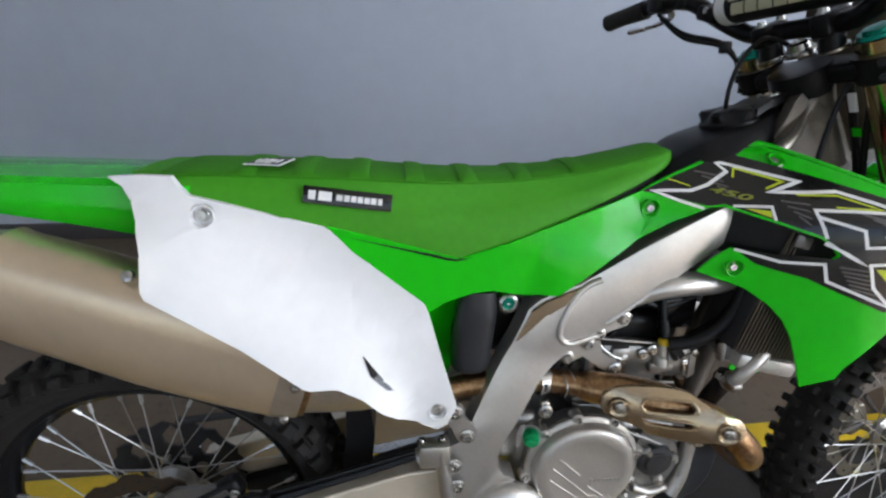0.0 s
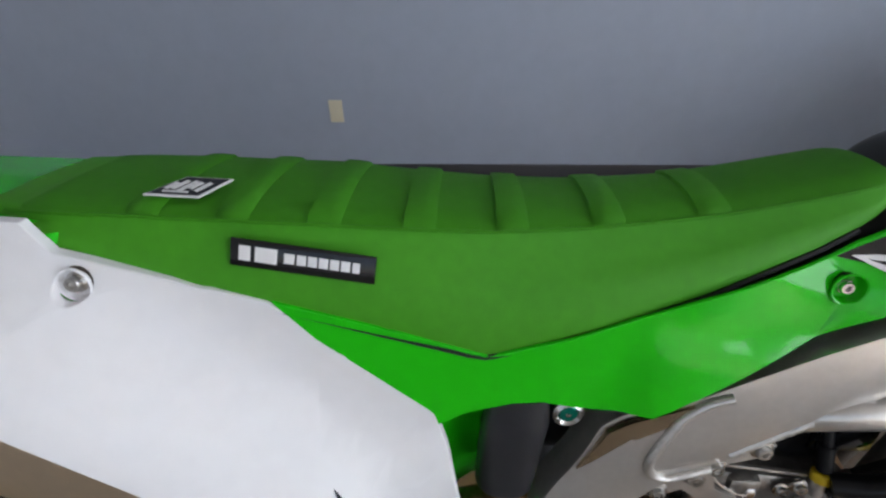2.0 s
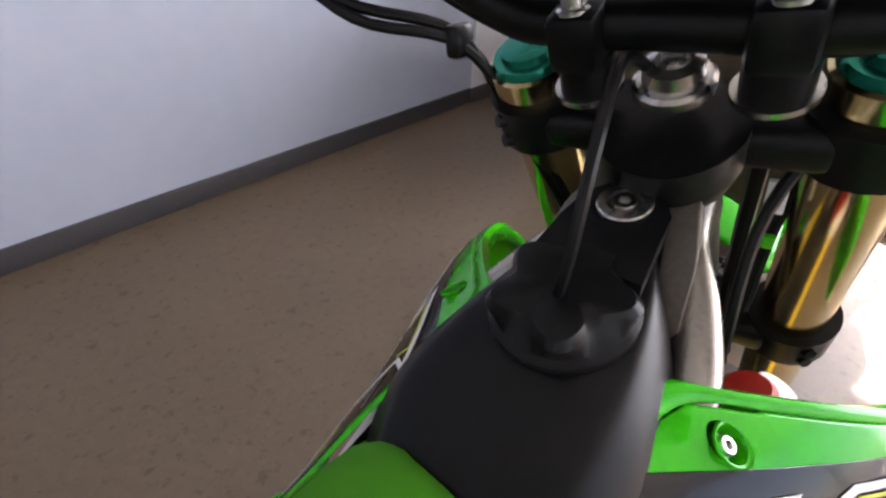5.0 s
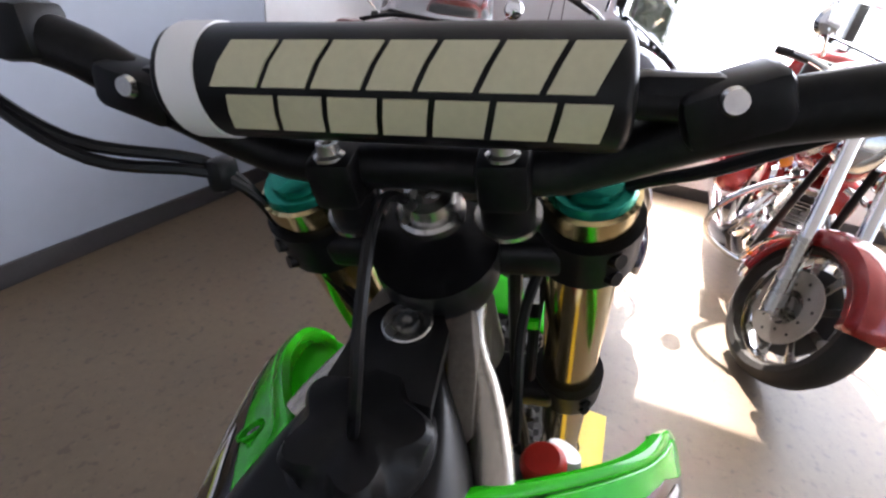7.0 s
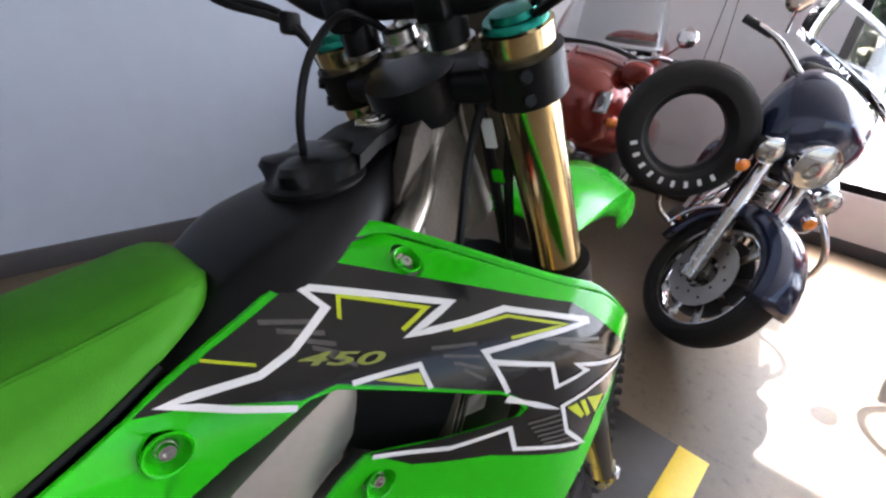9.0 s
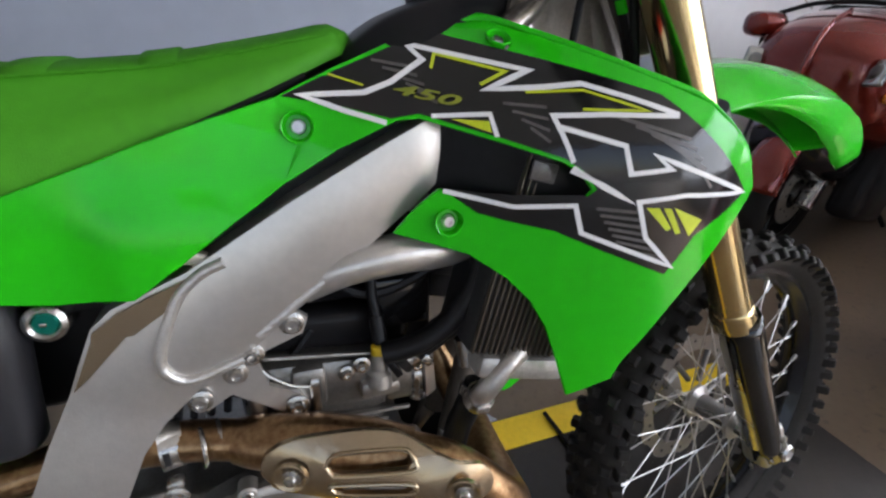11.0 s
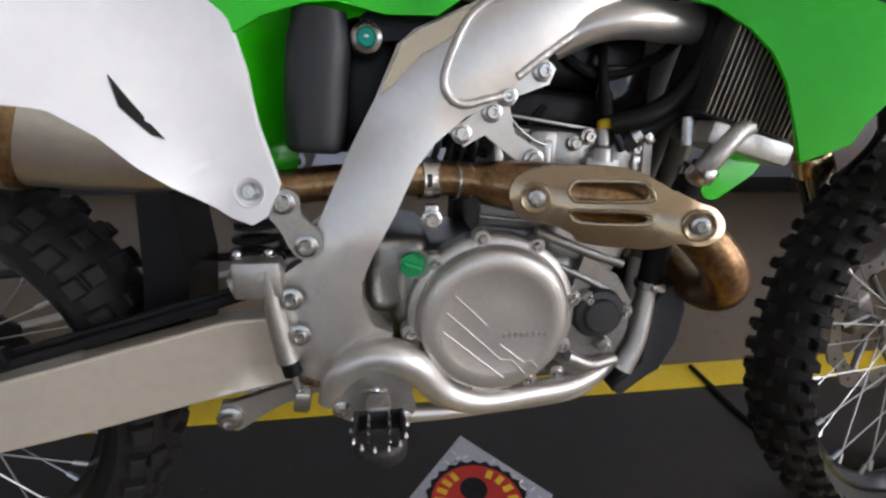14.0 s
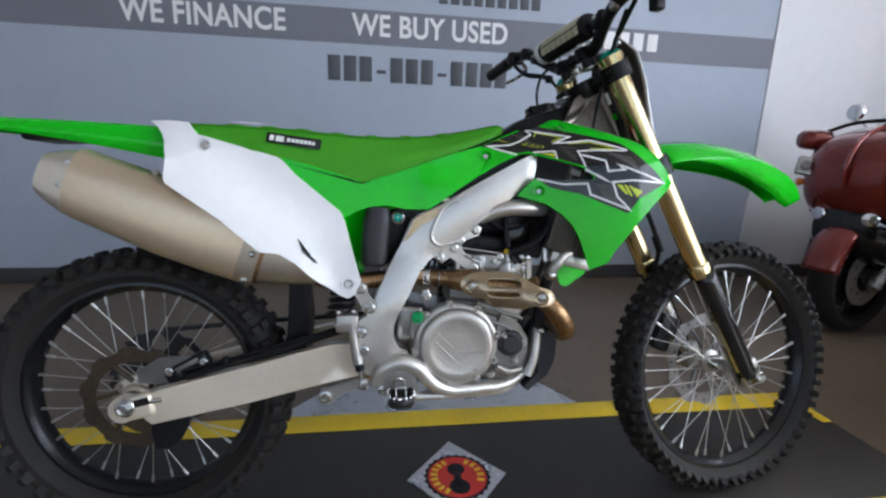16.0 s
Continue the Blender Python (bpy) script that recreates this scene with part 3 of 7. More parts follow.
part("lug", join(*lugs), PLATE, tread)
tagged(finish(sweep([(1.452, 0.365, 0.018), (1.454, 0.28, 0.017), (1.456, 0.19, 0.016), (1.47, 0.08, 0.016)], 0.006, 8), "cable", BLACK), "thin black cable lying across the yellow border", "cable")

# ---- the motocross machine ----
BIKE = Matrix.Translation((0.0121, -0.0135, 0.012)) @ pose(0, 0, 0, 0, 0, -1.2) @ pose(0, 0, 0, -6.3, 0, 0)
bike = thing("dirt_bike", "green motocross motorcycle with white side panels leaning on the mat", "motorcycle", BIKE)
# steering: rake, and the bars turned a little to the left
RAKE, STEER = radians(28.2), radians(10.5)
STEM = Vector((1.059, 0, 1.138))
AXIS = Vector((-math.sin(RAKE), 0, math.cos(RAKE)))
ST = Matrix.Translation(STEM) @ Matrix.Rotation(STEER, 4, AXIS) @ Matrix.Translation(-STEM)


def steered(bm):
    return moved(bm, ST)


# --- wheels ---
def tyre(radius, half, rim_r):
    """The smooth carcass of a knobbly tyre round the y axis."""
    prof = [(rim_r, -half * 0.45), (rim_r + 0.010, -half * 0.72), (rim_r + 0.022, -half * 0.93), (radius - 0.040, -half * 0.97), (radius - 0.026, -half * 0.82), (radius - 0.015, -half * 0.45), (radius - 0.0125, 0)]
    prof = prof + [(r, -y) for r, y in prof[-2::-1]]
    return lathe([(r, h) for r, h in prof], (0, 0, 0), (0, 1, 0), 72)


def knobs(w, radius, half, rows, knob, seed):
    """Rubber blocks in staggered rows round the tread, each on its own, sharing a few shapes."""
    rnd = random.Random(seed)
    shapes = {}
    for i in range(rows):
        a = 2 * math.pi * i / rows
        cross = [(-0.95, 0.34), (0.95, 0.34), (-0.36, 0.30), (0.36, 0.30)] if i % 2 else [(-1.0, 0.26), (1.0, 0.26), (-0.66, 0.30), (0.66, 0.30), (0.0, 0.34)]
        for yy, wide in cross:
            kind = (wide, rnd.randrange(3))
            if kind not in shapes:
                long = knob * (0.88, 0.97, 1.06)[kind[1]]
                bm = bmesh.new()
                bmesh.ops.create_cube(bm, size=1)
                for v in bm.verts:
                    k = 0.86 if v.co.z > 0 else 1.08
                    v.co = Vector((v.co.x * long * k, v.co.y * wide * half * 1.35 * k, v.co.z * 0.030))
                bmesh.ops.bevel(bm, geom=[e for e in bm.edges if all(v.co.z > 0 for v in e.verts)], offset=0.0022, segments=1, affect="EDGES")
                me = bpy.data.meshes.new("knob")
                bm.to_mesh(me)
                bm.free()
                me.materials.append(RUBBER)
                shapes[kind] = me
            r = radius - 0.016 - 0.022 * abs(yy) ** 2.2
            ob = new("knob", shapes[kind])
            ob.parent = w
            ob.matrix_local = Matrix.Rotation(a + rnd.uniform(-0.006, 0.006), 4, "Y") @ Matrix.Translation((0, yy * half * 0.95, r)) @ Matrix.Rotation(radians(-yy * 62), 4, "X")


def wheel(name, at, radius, half, rim_r, rows, knob, seed, turn, hub_r, hub_half, label):
    w = new(name)
    w.parent = bike
    tagged(w, label)
    w.matrix_local = turn @ Matrix.Translation(at)
    part("tyre", tyre(radius, half, rim_r), RUBBER, w, "worn black knobbly tyre")
    knobs(w, radius, half, rows, knob, seed)
    rp = [(rim_r + 0.004, -half * 0.5), (rim_r - 0.006, -half * 0.52), (rim_r - 0.012, -half * 0.36), (rim_r - 0.022, -half * 0.18), (rim_r - 0.024, 0)]
    rp = rp + [(r, -y) for r, y in rp[-2::-1]]
    part("rim", lathe(rp, (0, 0, 0), (0, 1, 0), 72), RIM, w, "glossy black rim")
    hp = [(0, -hub_half), (hub_r * 0.6, -hub_half), (hub_r, -hub_half * 0.85), (hub_r, -hub_half * 0.7), (hub_r * 0.62, -hub_half * 0.55), (hub_r * 0.55, 0)]
    hp = hp + [(r, -y) for r, y in hp[-2::-1]]
    part("hub", lathe(hp, (0, 0, 0), (0, 1, 0), 32), CAST, w, "cast aluminium hub")
    spoke_me = None
    for i in range(36):
        side = -1 if i % 2 else 1
        lean = 1 if (i // 2) % 2 else -1
        a0 = 2 * math.pi * i / 36
        ah = a0 + lean * radians(46)
        p0 = Vector((hub_r * 0.9 * math.cos(ah), side * hub_half * 0.78, hub_r * 0.9 * math.sin(ah)))
        rr = rim_r - 0.021
        p1 = Vector((rr * math.cos(a0), side * 0.006, rr * math.sin(a0)))
        d = (p1 - p0).normalized()
        sp = join(sweep([p0, p0.lerp(p1, 0.5), p1 - d * 0.018], 0.0013, 6, 1), sweep([p1 - d * 0.020, p1 - d * 0.010, p1 + d * 0.004], 0.0036, 6, 1))
        part("spoke", sp, SPOKE, w)
    return w


def brake_disc(w, r, y, label):
    n = 60
    bm = bmesh.new()
    o = [bm.verts.new(((r + (0.004 if (i // 3) % 2 else -0.004)) * math.cos(6.28318 * i / n), y, (r + (0.004 if (i // 3) % 2 else -0.004)) * math.sin(6.28318 * i / n))) for i in range(n)]
    q = [bm.verts.new(((r - 0.032) * math.cos(6.28318 * i / n), y, (r - 0.032) * math.sin(6.28318 * i / n))) for i in range(n)]
    for i in range(n):
        k = (i + 1) % n
        bm.faces.new((o[i], o[k], q[k], q[i]))
    ex = bmesh.ops.extrude_face_region(bm, geom=bm.faces[:])
    bmesh.ops.translate(bm, vec=(0, 0.003, 0), verts=[v for v in ex["geom"] if isinstance(v, bmesh.types.BMVert)])
    metal = DISC if r < 0.125 else GREYSTEEL
    d = part("brake_disc", bm, metal, w, label)
    for i in range(24):
        a, k = 2 * math.pi * i / 24, r - 0.011 - 0.010 * (i % 2)
        part("disc_hole", lathe([(0, 0), (0.0038, 0), (0.0038, 0.0006), (0, 0.0006)], (k * math.cos(a), y, k * math.sin(a)), (0, -1, 0), 8), DARK, d)
    for i in range(6):
        a = 2 * math.pi * i / 6
        part("disc_arm", sweep([(0.04 * math.cos(a - 0.4), y + 0.0015, 0.04 * math.sin(a - 0.4)), ((r - 0.03) * math.cos(a), y + 0.0015, (r - 0.03) * math.sin(a))], 0.006, 8, 1), metal, w)
    return d


IDENT = Matrix.Identity(4)
rear = wheel("rear_wheel", (-0.012, 0, 0.328), 0.352, 0.060, 0.268, 48, 0.024, 3, IDENT, 0.042, 0.055, "spoked rear wheel with a black rim")
front = wheel("front_wheel", (1.540, 0, 0.343), 0.360, 0.046, 0.292, 60, 0.018, 5, ST, 0.034, 0.050, "spoked front wheel with a black rim")
brake_disc(rear, 0.120, -0.062, "bronze-tinted wavy rear brake disc")
brake_disc(front, 0.135, 0.058, "wavy steel front brake disc")
cal = part("rear_caliper", join(box((0.118, -0.070, 0.408), (0.090, 0.030, 0.040), 0.010, pose(0, 0, 0, 0, -28, 0), 3), box((0.085, -0.072, 0.385), (0.040, 0.034, 0.045), 0.010, pose(0, 0, 0, 0, -28, 0), 3)), BLACK_METAL, bike, "black rear brake caliper")
part("caliper_plate", box((0.112, -0.0865, 0.412), (0.060, 0.004, 0.012), 0.0015, pose(0, 0, 0, 0, -28, 0)), GREYSTEEL, cal, "worn steel plate on the caliper")
for q in ((0.075, -0.090, 0.400), (0.150, -0.086, 0.420)):
    bolt(q, (0, -1, 0), 0.006, cal)
# sprocket on the far side
teeth_out = [((0.126 + (0.004 if (i // 2) % 2 else -0.004)) * math.cos(6.28318 * i / 96), (0.126 + (0.004 if (i // 2) % 2 else -0.004)) * math.sin(6.28318 * i / 96)) for i in range(96)]
part("sprocket", sheet(teeth_out, lambda x, z: 0.070, 0.005, 1, 0.2, 0, [(0.090 * math.cos(0.785 * i), 0.090 * math.sin(0.785 * i), 0.022) for i in range(8)]), DARK, rear, "black rear sprocket with round holes")
for i in range(8):
    a = 2 * math.pi * i / 8
    part("sprocket_bolt", lathe([(0, 0), (0.012, 0), (0.011, 0.006), (0, 0.007)], (0.050 * math.cos(a + 0.4), 0.063, 0.050 * math.sin(a + 0.4)), (0, -1, 0), 10), STEEL, rear)

# --- swingarm ---
SW_OUT = [(0.030, 0.355), (0.055, 0.366), (0.20, 0.402), (0.34, 0.438), (0.44, 0.463), (0.53, 0.468), (0.60, 0.455), (0.60, 0.395), (0.52, 0.386), (0.40, 0.362), (0.25, 0.327), (0.10, 0.297), (0.045, 0.286), (0.028, 0.300)]
for s in (-1, 1):
    ob = part("swingarm", sheet(SW_OUT, lambda x, z: ramp(x, [(0.0, 0.118), (0.3, 0.116), (0.55, 0.108)]), 0.034, s, 0.05), SWING, bike, "satin aluminium box-section swingarm")
    bevelled(ob, 0.007, 3)
block = part("axle_block", join(box((0.014, -0.114, 0.330), (0.078, 0.030, 0.056), 0.012, pose(0, 0, 0, 0, -13, 0), 3), lathe([(0, 0), (0.029, 0), (0.029, 0.028), (0.026, 0.031), (0, 0.031)], (-0.012, -0.098, 0.326), (0, -1, 0), 28)), SWING, bike, "pale forged axle block at the swingarm's end")
part("adjuster_slot", box((0.030, -0.1285, 0.345), (0.034, 0.004, 0.017), 0.006, pose(0, 0, 0, 0, -13, 0), 3), BLACK, block, "dark adjuster slot")
part("hub_flange", lathe([(0.024, -0.004), (0.052, -0.002), (0.056, 0.003), (0.052, 0.008), (0.036, 0.011), (0.030, 0.020), (0.024, 0.022)], (0, -0.052, 0), (0, -1, 0), 36), MUFBAND, rear, "tan cast hub flange")
for i in range(6):
    a = 2 * math.pi * i / 6 + 0.3
    part("disc_bolt", lathe([(0, 0), (0.0065, 0), (0.006, 0.004), (0, 0.004)], (0.044 * math.cos(a), -0.062, 0.044 * math.sin(a)), (0, -1, 0), 10), STEEL, rear)
part("axle_nut", join(lathe([(0, 0), (0.021, 0), (0.021, 0.004), (0.019, 0.006), (0, 0.006)], (-0.002, -0.130, 0.335), (0, -1, 0), 24), lathe([(0, 0.004), (0.0165, 0.004), (0.0165, 0.014), (0.012, 0.016), (0.010, 0.010), (0, 0.010)], (-0.002, -0.130, 0.335), (0, -1, 0), 6)), STEEL, bike)
part("chain_adjuster", sweep([(0.02, -0.12, 0.337), (0.07, -0.12, 0.348)], 0.006, 10, 1), STEEL, bike)
part("axle", sweep([(-0.002, -0.128, 0.336), (-0.002, 0, 0.336), (-0.002, 0.128, 0.336)], 0.012, 16, 1), STEEL, bike)
# slider strip, brake hose and clip along the arm
part("hose_guide", sweep([(0.12, -0.100, 0.392), (0.28, -0.098, 0.437), (0.42, -0.096, 0.478), (0.49, -0.095, 0.50)], 0.010, 8, 4, flat=0.8), BLACK, bike)
part("brake_hose", sweep([(0.10, -0.085, 0.40), (0.20, -0.095, 0.425), (0.35, -0.098, 0.467), (0.46, -0.10, 0.50), (0.49, -0.12, 0.52)], 0.0045, 8), BLACK, bike)
part("hose_clip", box((0.205, -0.103, 0.425), (0.014, 0.016, 0.024), 0.003, pose(0, 0, 0, 0, -15, 0)), BLACK, bike)
part("caliper_bracket", sheet([(0.005, 0.37), (0.06, 0.365), (0.16, 0.405), (0.155, 0.43), (0.05, 0.43), (0.0, 0.40)], lambda x, z: 0.080, 0.010, -1, 0.05), GREYSTEEL, bike)
part("disc_guard", sheet([(0.02, 0.31), (0.032, 0.255), (0.04, 0.215), (0.065, 0.212), (0.095, 0.235), (0.115, 0.27), (0.12, 0.305), (0.07, 0.30)], lambda x, z: 0.092, 0.006, -1, 0.05), BLACK, bike, "black plastic brake disc guard")
part("guard_lug", sheet([(-0.035, 0.285), (0.0, 0.262), (0.03, 0.255), (0.035, 0.285), (0.01, 0.302), (-0.02, 0.30)], lambda x, z: 0.096, 0.008, -1, 0.05), DISC, bike)
# chain runs on the far side
part("chain", sweep([(0.0, 0.068, 0.455), (0.30, 0.068, 0.478), (0.58, 0.068, 0.492)], 0.007, 6, 2), DARK, bike)
part("chain", sweep([(0.0, 0.068, 0.192), (0.30, 0.068, 0.31), (0.56, 0.068, 0.390)], 0.007, 6, 2), DARK, bike)
part("chain_guide", box((0.16, 0.075, 0.285), (0.10, 0.03, 0.06), 0.01, pose(0, 0, 0, 0, -14, 0)), BLACK, bike)
part("mud_flap", sheet([(0.325, 0.42), (0.375, 0.40), (0.385, 0.50), (0.375, 0.60), (0.395, 0.72), (0.345, 0.72), (0.340, 0.60), (0.335, 0.50)], lambda x, z: 0.055, 0.11, -1, 0.06), BLACK, bike, "black mud flap in front of the rear tyre")
part("shock_spring", sweep([(0.45 + 0.004 * k / 12 + 0.031 * math.cos(k * math.pi / 6), 0.031 * math.sin(k * math.pi / 6), 0.50 + 0.018 * k / 12) for k in range(109)], 0.0050, 8, 1), DARK, bike)

# --- frame ---
SPINE = [(1.06, 0.995), (0.93, 0.902), (0.80, 0.812), (0.72, 0.756), (0.655, 0.700), (0.605, 0.610), (0.565, 0.530), (0.545, 0.450)]


def y_frame(x, z):
    """The spar's face: a soft crown over its spine."""
    near = 1.0
    for (ax, az), (bx, bz) in zip(SPINE, SPINE[1:]):
        u, v = bx - ax, bz - az
        k = min(max(((x - ax) * u + (z - az) * v) / (u * u + v * v), 0.0), 1.0)
        near = min(near, math.hypot(x - ax - k * u, z - az - k * v))
    crown = 0.011 * max(0.0, 1 - (near / 0.058) ** 2) - 0.007
    return ramp(z, [(0.40, 0.128), (0.56, 0.126), (0.68, 0.110), (0.8, 0.108)]) - 0.062 * step01((x - 0.90) / 0.15) + crown


SPAR = [(1.035, 1.005), (1.00, 0.985), (0.93, 0.925), (0.868, 0.893), (0.791, 0.850), (0.705, 0.797), (0.645, 0.770), (0.628, 0.755), (0.605, 0.703), (0.580, 0.655), (0.545, 0.578), (0.526, 0.535), (0.505, 0.520), (0.496, 0.490), (0.498, 0.430), (0.515, 0.398), (0.545, 0.385), (0.575, 0.398), (0.612, 0.432), (0.622, 0.444), (0.600, 0.456), (0.588, 0.482), (0.588, 0.510), (0.600, 0.540), (0.624, 0.584), (0.648, 0.635), (0.668, 0.660), (0.700, 0.686), (0.738, 0.706), (0.780, 0.748), (0.850, 0.800), (0.905, 0.845), (0.945, 0.880), (1.02, 0.915), (1.055, 0.945)]
for s in (-1, 1):
    ob = part("frame_spar", sheet(SPAR, y_frame, 0.040, s, 0.016), ALU, bike, "brushed aluminium perimeter frame spar")
    bevelled(ob, 0.010, 3, 55)
WELD = [(0.734, 0.804), (0.716, 0.796), (0.698, 0.780), (0.686, 0.757), (0.675, 0.726), (0.679, 0.708), (0.695, 0.699), (0.722, 0.705), (0.748, 0.711)]
dense = smooth_path([(x, -y_frame(x, z) - 0.001, z) for x, z in WELD], 12)


def bead(path, r, ripple=0.032):
    """A rippled weld seam along a line."""
    return sweep(path, [r * (1.0 + ripple * math.sin(i * 2.1) + 0.02 * math.sin(i * 0.7)) for i in range(len(path))], 12, 1)


part("weld_bead", bead(dense, 0.0048), WELDM, bike, "bright aluminium weld bead")
W2 = smooth_path([(x, -y_frame(x, z) + 0.003, z) for x, z in ((0.752, 0.728), (0.785, 0.754), (0.82, 0.779), (0.855, 0.803))], 14)
part("weld_bead", bead(W2, 0.0056, 0.07), WELDM, bike)
# seam plate on the rear edge of the spar
part("spar_edge_plate", sheet([(0.705, 0.793), (0.650, 0.769), (0.631, 0.755), (0.609, 0.705), (0.622, 0.716), (0.655, 0.746), (0.700, 0.776)], lambda x, z: 0.1108, 0.006, -1, 0.05), GUARD, bike, "bronze-tinted forged edge of the frame")
for s in (-1, 1):
    part("cross_tube", sweep([(0.795, s * 0.086, 0.762), (0.835, s * 0.098, 0.782), (0.88, s * 0.100, 0.790), (0.94, s * 0.090, 0.790), (1.00, s * 0.06, 0.80), (1.06, s * 0.03, 0.86)], [0.016, 0.018, 0.020, 0.021, 0.021, 0.020], 16, 5), ALU, bike, "welded aluminium frame tube")
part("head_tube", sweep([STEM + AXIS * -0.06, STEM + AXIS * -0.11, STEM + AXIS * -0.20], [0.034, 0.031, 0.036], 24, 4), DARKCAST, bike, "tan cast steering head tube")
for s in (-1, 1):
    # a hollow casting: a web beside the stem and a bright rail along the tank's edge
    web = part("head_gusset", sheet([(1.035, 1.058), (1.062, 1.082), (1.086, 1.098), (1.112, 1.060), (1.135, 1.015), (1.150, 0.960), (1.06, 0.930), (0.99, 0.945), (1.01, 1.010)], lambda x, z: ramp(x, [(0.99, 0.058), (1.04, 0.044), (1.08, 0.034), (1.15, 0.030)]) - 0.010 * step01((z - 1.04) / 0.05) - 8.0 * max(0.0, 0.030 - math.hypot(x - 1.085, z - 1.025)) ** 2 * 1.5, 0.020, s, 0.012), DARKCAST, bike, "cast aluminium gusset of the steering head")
    bevelled(web, 0.004, 2)
    rail = sweep([(1.076, s * 0.026, 1.066), (1.060, s * 0.030, 1.040), (1.035, s * 0.050, 1.014), (1.000, s * 0.068, 0.990), (0.955, s * 0.082, 0.958), (0.90, s * 0.090, 0.920)], [0.011, 0.013, 0.015, 0.016, 0.016, 0.015], 14, 5, flat=0.8)
    part("spar_rail", rail, NECK, bike, "bright upper rail of the frame beside the tank")
# lower cradle and down tube
for s in (-1, 1):
    part("cradle_tube", sweep([(0.545, s * 0.124, 0.362), (0.562, s * 0.126, 0.402), (0.602, s * 0.128, 0.424), (0.645, s * 0.128, 0.408), (0.682, s * 0.122, 0.366), (0.73, s * 0.112, 0.344), (0.80, s * 0.098, 0.341), (0.86, s * 0.085, 0.342), (0.91, s * 0.07, 0.362), (0.945, s * 0.055, 0.42), (0.970, s * 0.035, 0.50)], [0.012, 0.019, 0.021, 0.020, 0.018, 0.016, 0.016, 0.016, 0.017, 0.017, 0.017], 16, 5), ALU, bike, "curved aluminium cradle tube under the engine")
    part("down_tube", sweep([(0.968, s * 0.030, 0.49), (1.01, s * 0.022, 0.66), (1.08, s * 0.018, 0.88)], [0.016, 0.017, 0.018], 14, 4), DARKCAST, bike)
    part("lower_rail", sweep([(0.585, s * 0.115, 0.345), (0.63, s * 0.112, 0.332), (0.74, s * 0.10, 0.326), (0.86, s * 0.085, 0.328), (0.90, s * 0.078, 0.340)], [0.012, 0.012, 0.010, 0.010, 0.006], 12, 4), ALU, bike)
part("peg_mount", sheet([(0.548, 0.372), (0.585, 0.408), (0.615, 0.412), (0.640, 0.392), (0.648, 0.350), (0.632, 0.328), (0.585, 0.332), (0.552, 0.350)], lambda x, z: 0.132, 0.022, -1, 0.04), CAST, bike, "cast footpeg mount")
for bx, bz in ((0.562, 0.357), (0.632, 0.340)):
    bolt((bx, -0.133, bz), (0, -1, 0), 0.007, bike)
loop = [(0.578, -0.158), (0.575, -0.185), (0.577, -0.210), (0.587, -0.224), (0.604, -0.229), (0.621, -0.224), (0.631, -0.210), (0.633, -0.185), (0.630, -0.158)]
strip = bmesh.new()
dn = smooth_path([(x, y, 0) for x, y in loop], 4)
rows = [[strip.verts.new((q.x, q.y, z)) for z in (0.352, 0.371 + (0.005 if k % 2 else 0.0))] for k, q in enumerate(dn)]
for p, q in zip(rows, rows[1:]):
    strip.faces.new((p[0], p[1], q[1], q[0]))
peg = part("footpeg", strip, DARK, bike, "toothed dark steel footpeg")
peg.modifiers.new("thickness", "SOLIDIFY").thickness = 0.005
for dx in (-0.011, 0.011):
    part("peg_bar", box((0.604 + dx, -0.190, 0.361), (0.004, 0.070, 0.020), 0.001), DARK, peg)
part("peg_bar", box((0.604, -0.162, 0.361), (0.054, 0.008, 0.022), 0.002), DARK, peg)
part("peg_boss", join(box((0.604, -0.148, 0.366), (0.026, 0.03, 0.022), 0.004), sweep([(0.590, -0.150, 0.366), (0.618, -0.150, 0.366)], 0.010, 14, 1)), CAST, peg)
teeth = []
for k in range(3, len(dn) - 3, 3):
    teeth.append(lathe([(0.0028, 0), (0.0010, 0.005), (0, 0.005)], (dn[k].x, dn[k].y, 0.374), (0, 0, 1), 5))
for dx in (-0.011, 0.011):
    for k in range(4):
        teeth.append(lathe([(0.0028, 0), (0.0010, 0.005), (0, 0.005)], (0.604 + dx, -0.170 - k * 0.015, 0.370), (0, 0, 1), 5))
for tb in teeth:
    part("peg_tooth", tb, STEEL, peg)
part("peg_spring", sweep([(0.588, -0.140, 0.385), (0.600, -0.150, 0.392), (0.612, -0.142, 0.384)], 0.003, 8), STEEL, bike)

# --- engine ---
eng = part("crankcase", box((0.755, 0, 0.445), (0.27, 0.19, 0.19), 0.03, None, 3), HEADCAST, bike, "cast aluminium engine case")
part("front_case", box((0.86, -0.01, 0.42), (0.12, 0.17, 0.13), 0.025, pose(0, 0, 0, 0, 25, 0), 3), HEADCAST, eng)
part("gearbox_case", box((0.63, 0, 0.50), (0.08, 0.17, 0.10), 0.02, None, 3), HEADCAST, eng)
CC = (0.740, 0, 0.458)
part("side_case", sheet([(CC[0] + 0.103 * math.cos(a), CC[2] + 0.101 * math.sin(a)) for a in [radians(18 + i * 15) for i in range(22)]] + [(0.840, 0.392), (0.900, 0.388), (0.918, 0.430), (0.918, 0.470), (0.895, 0.505), (0.850, 0.530)], lambda x, z: 0.106, 0.024, -1, 0.06), HEADCAST, bike, "dark cast clutch-side case")
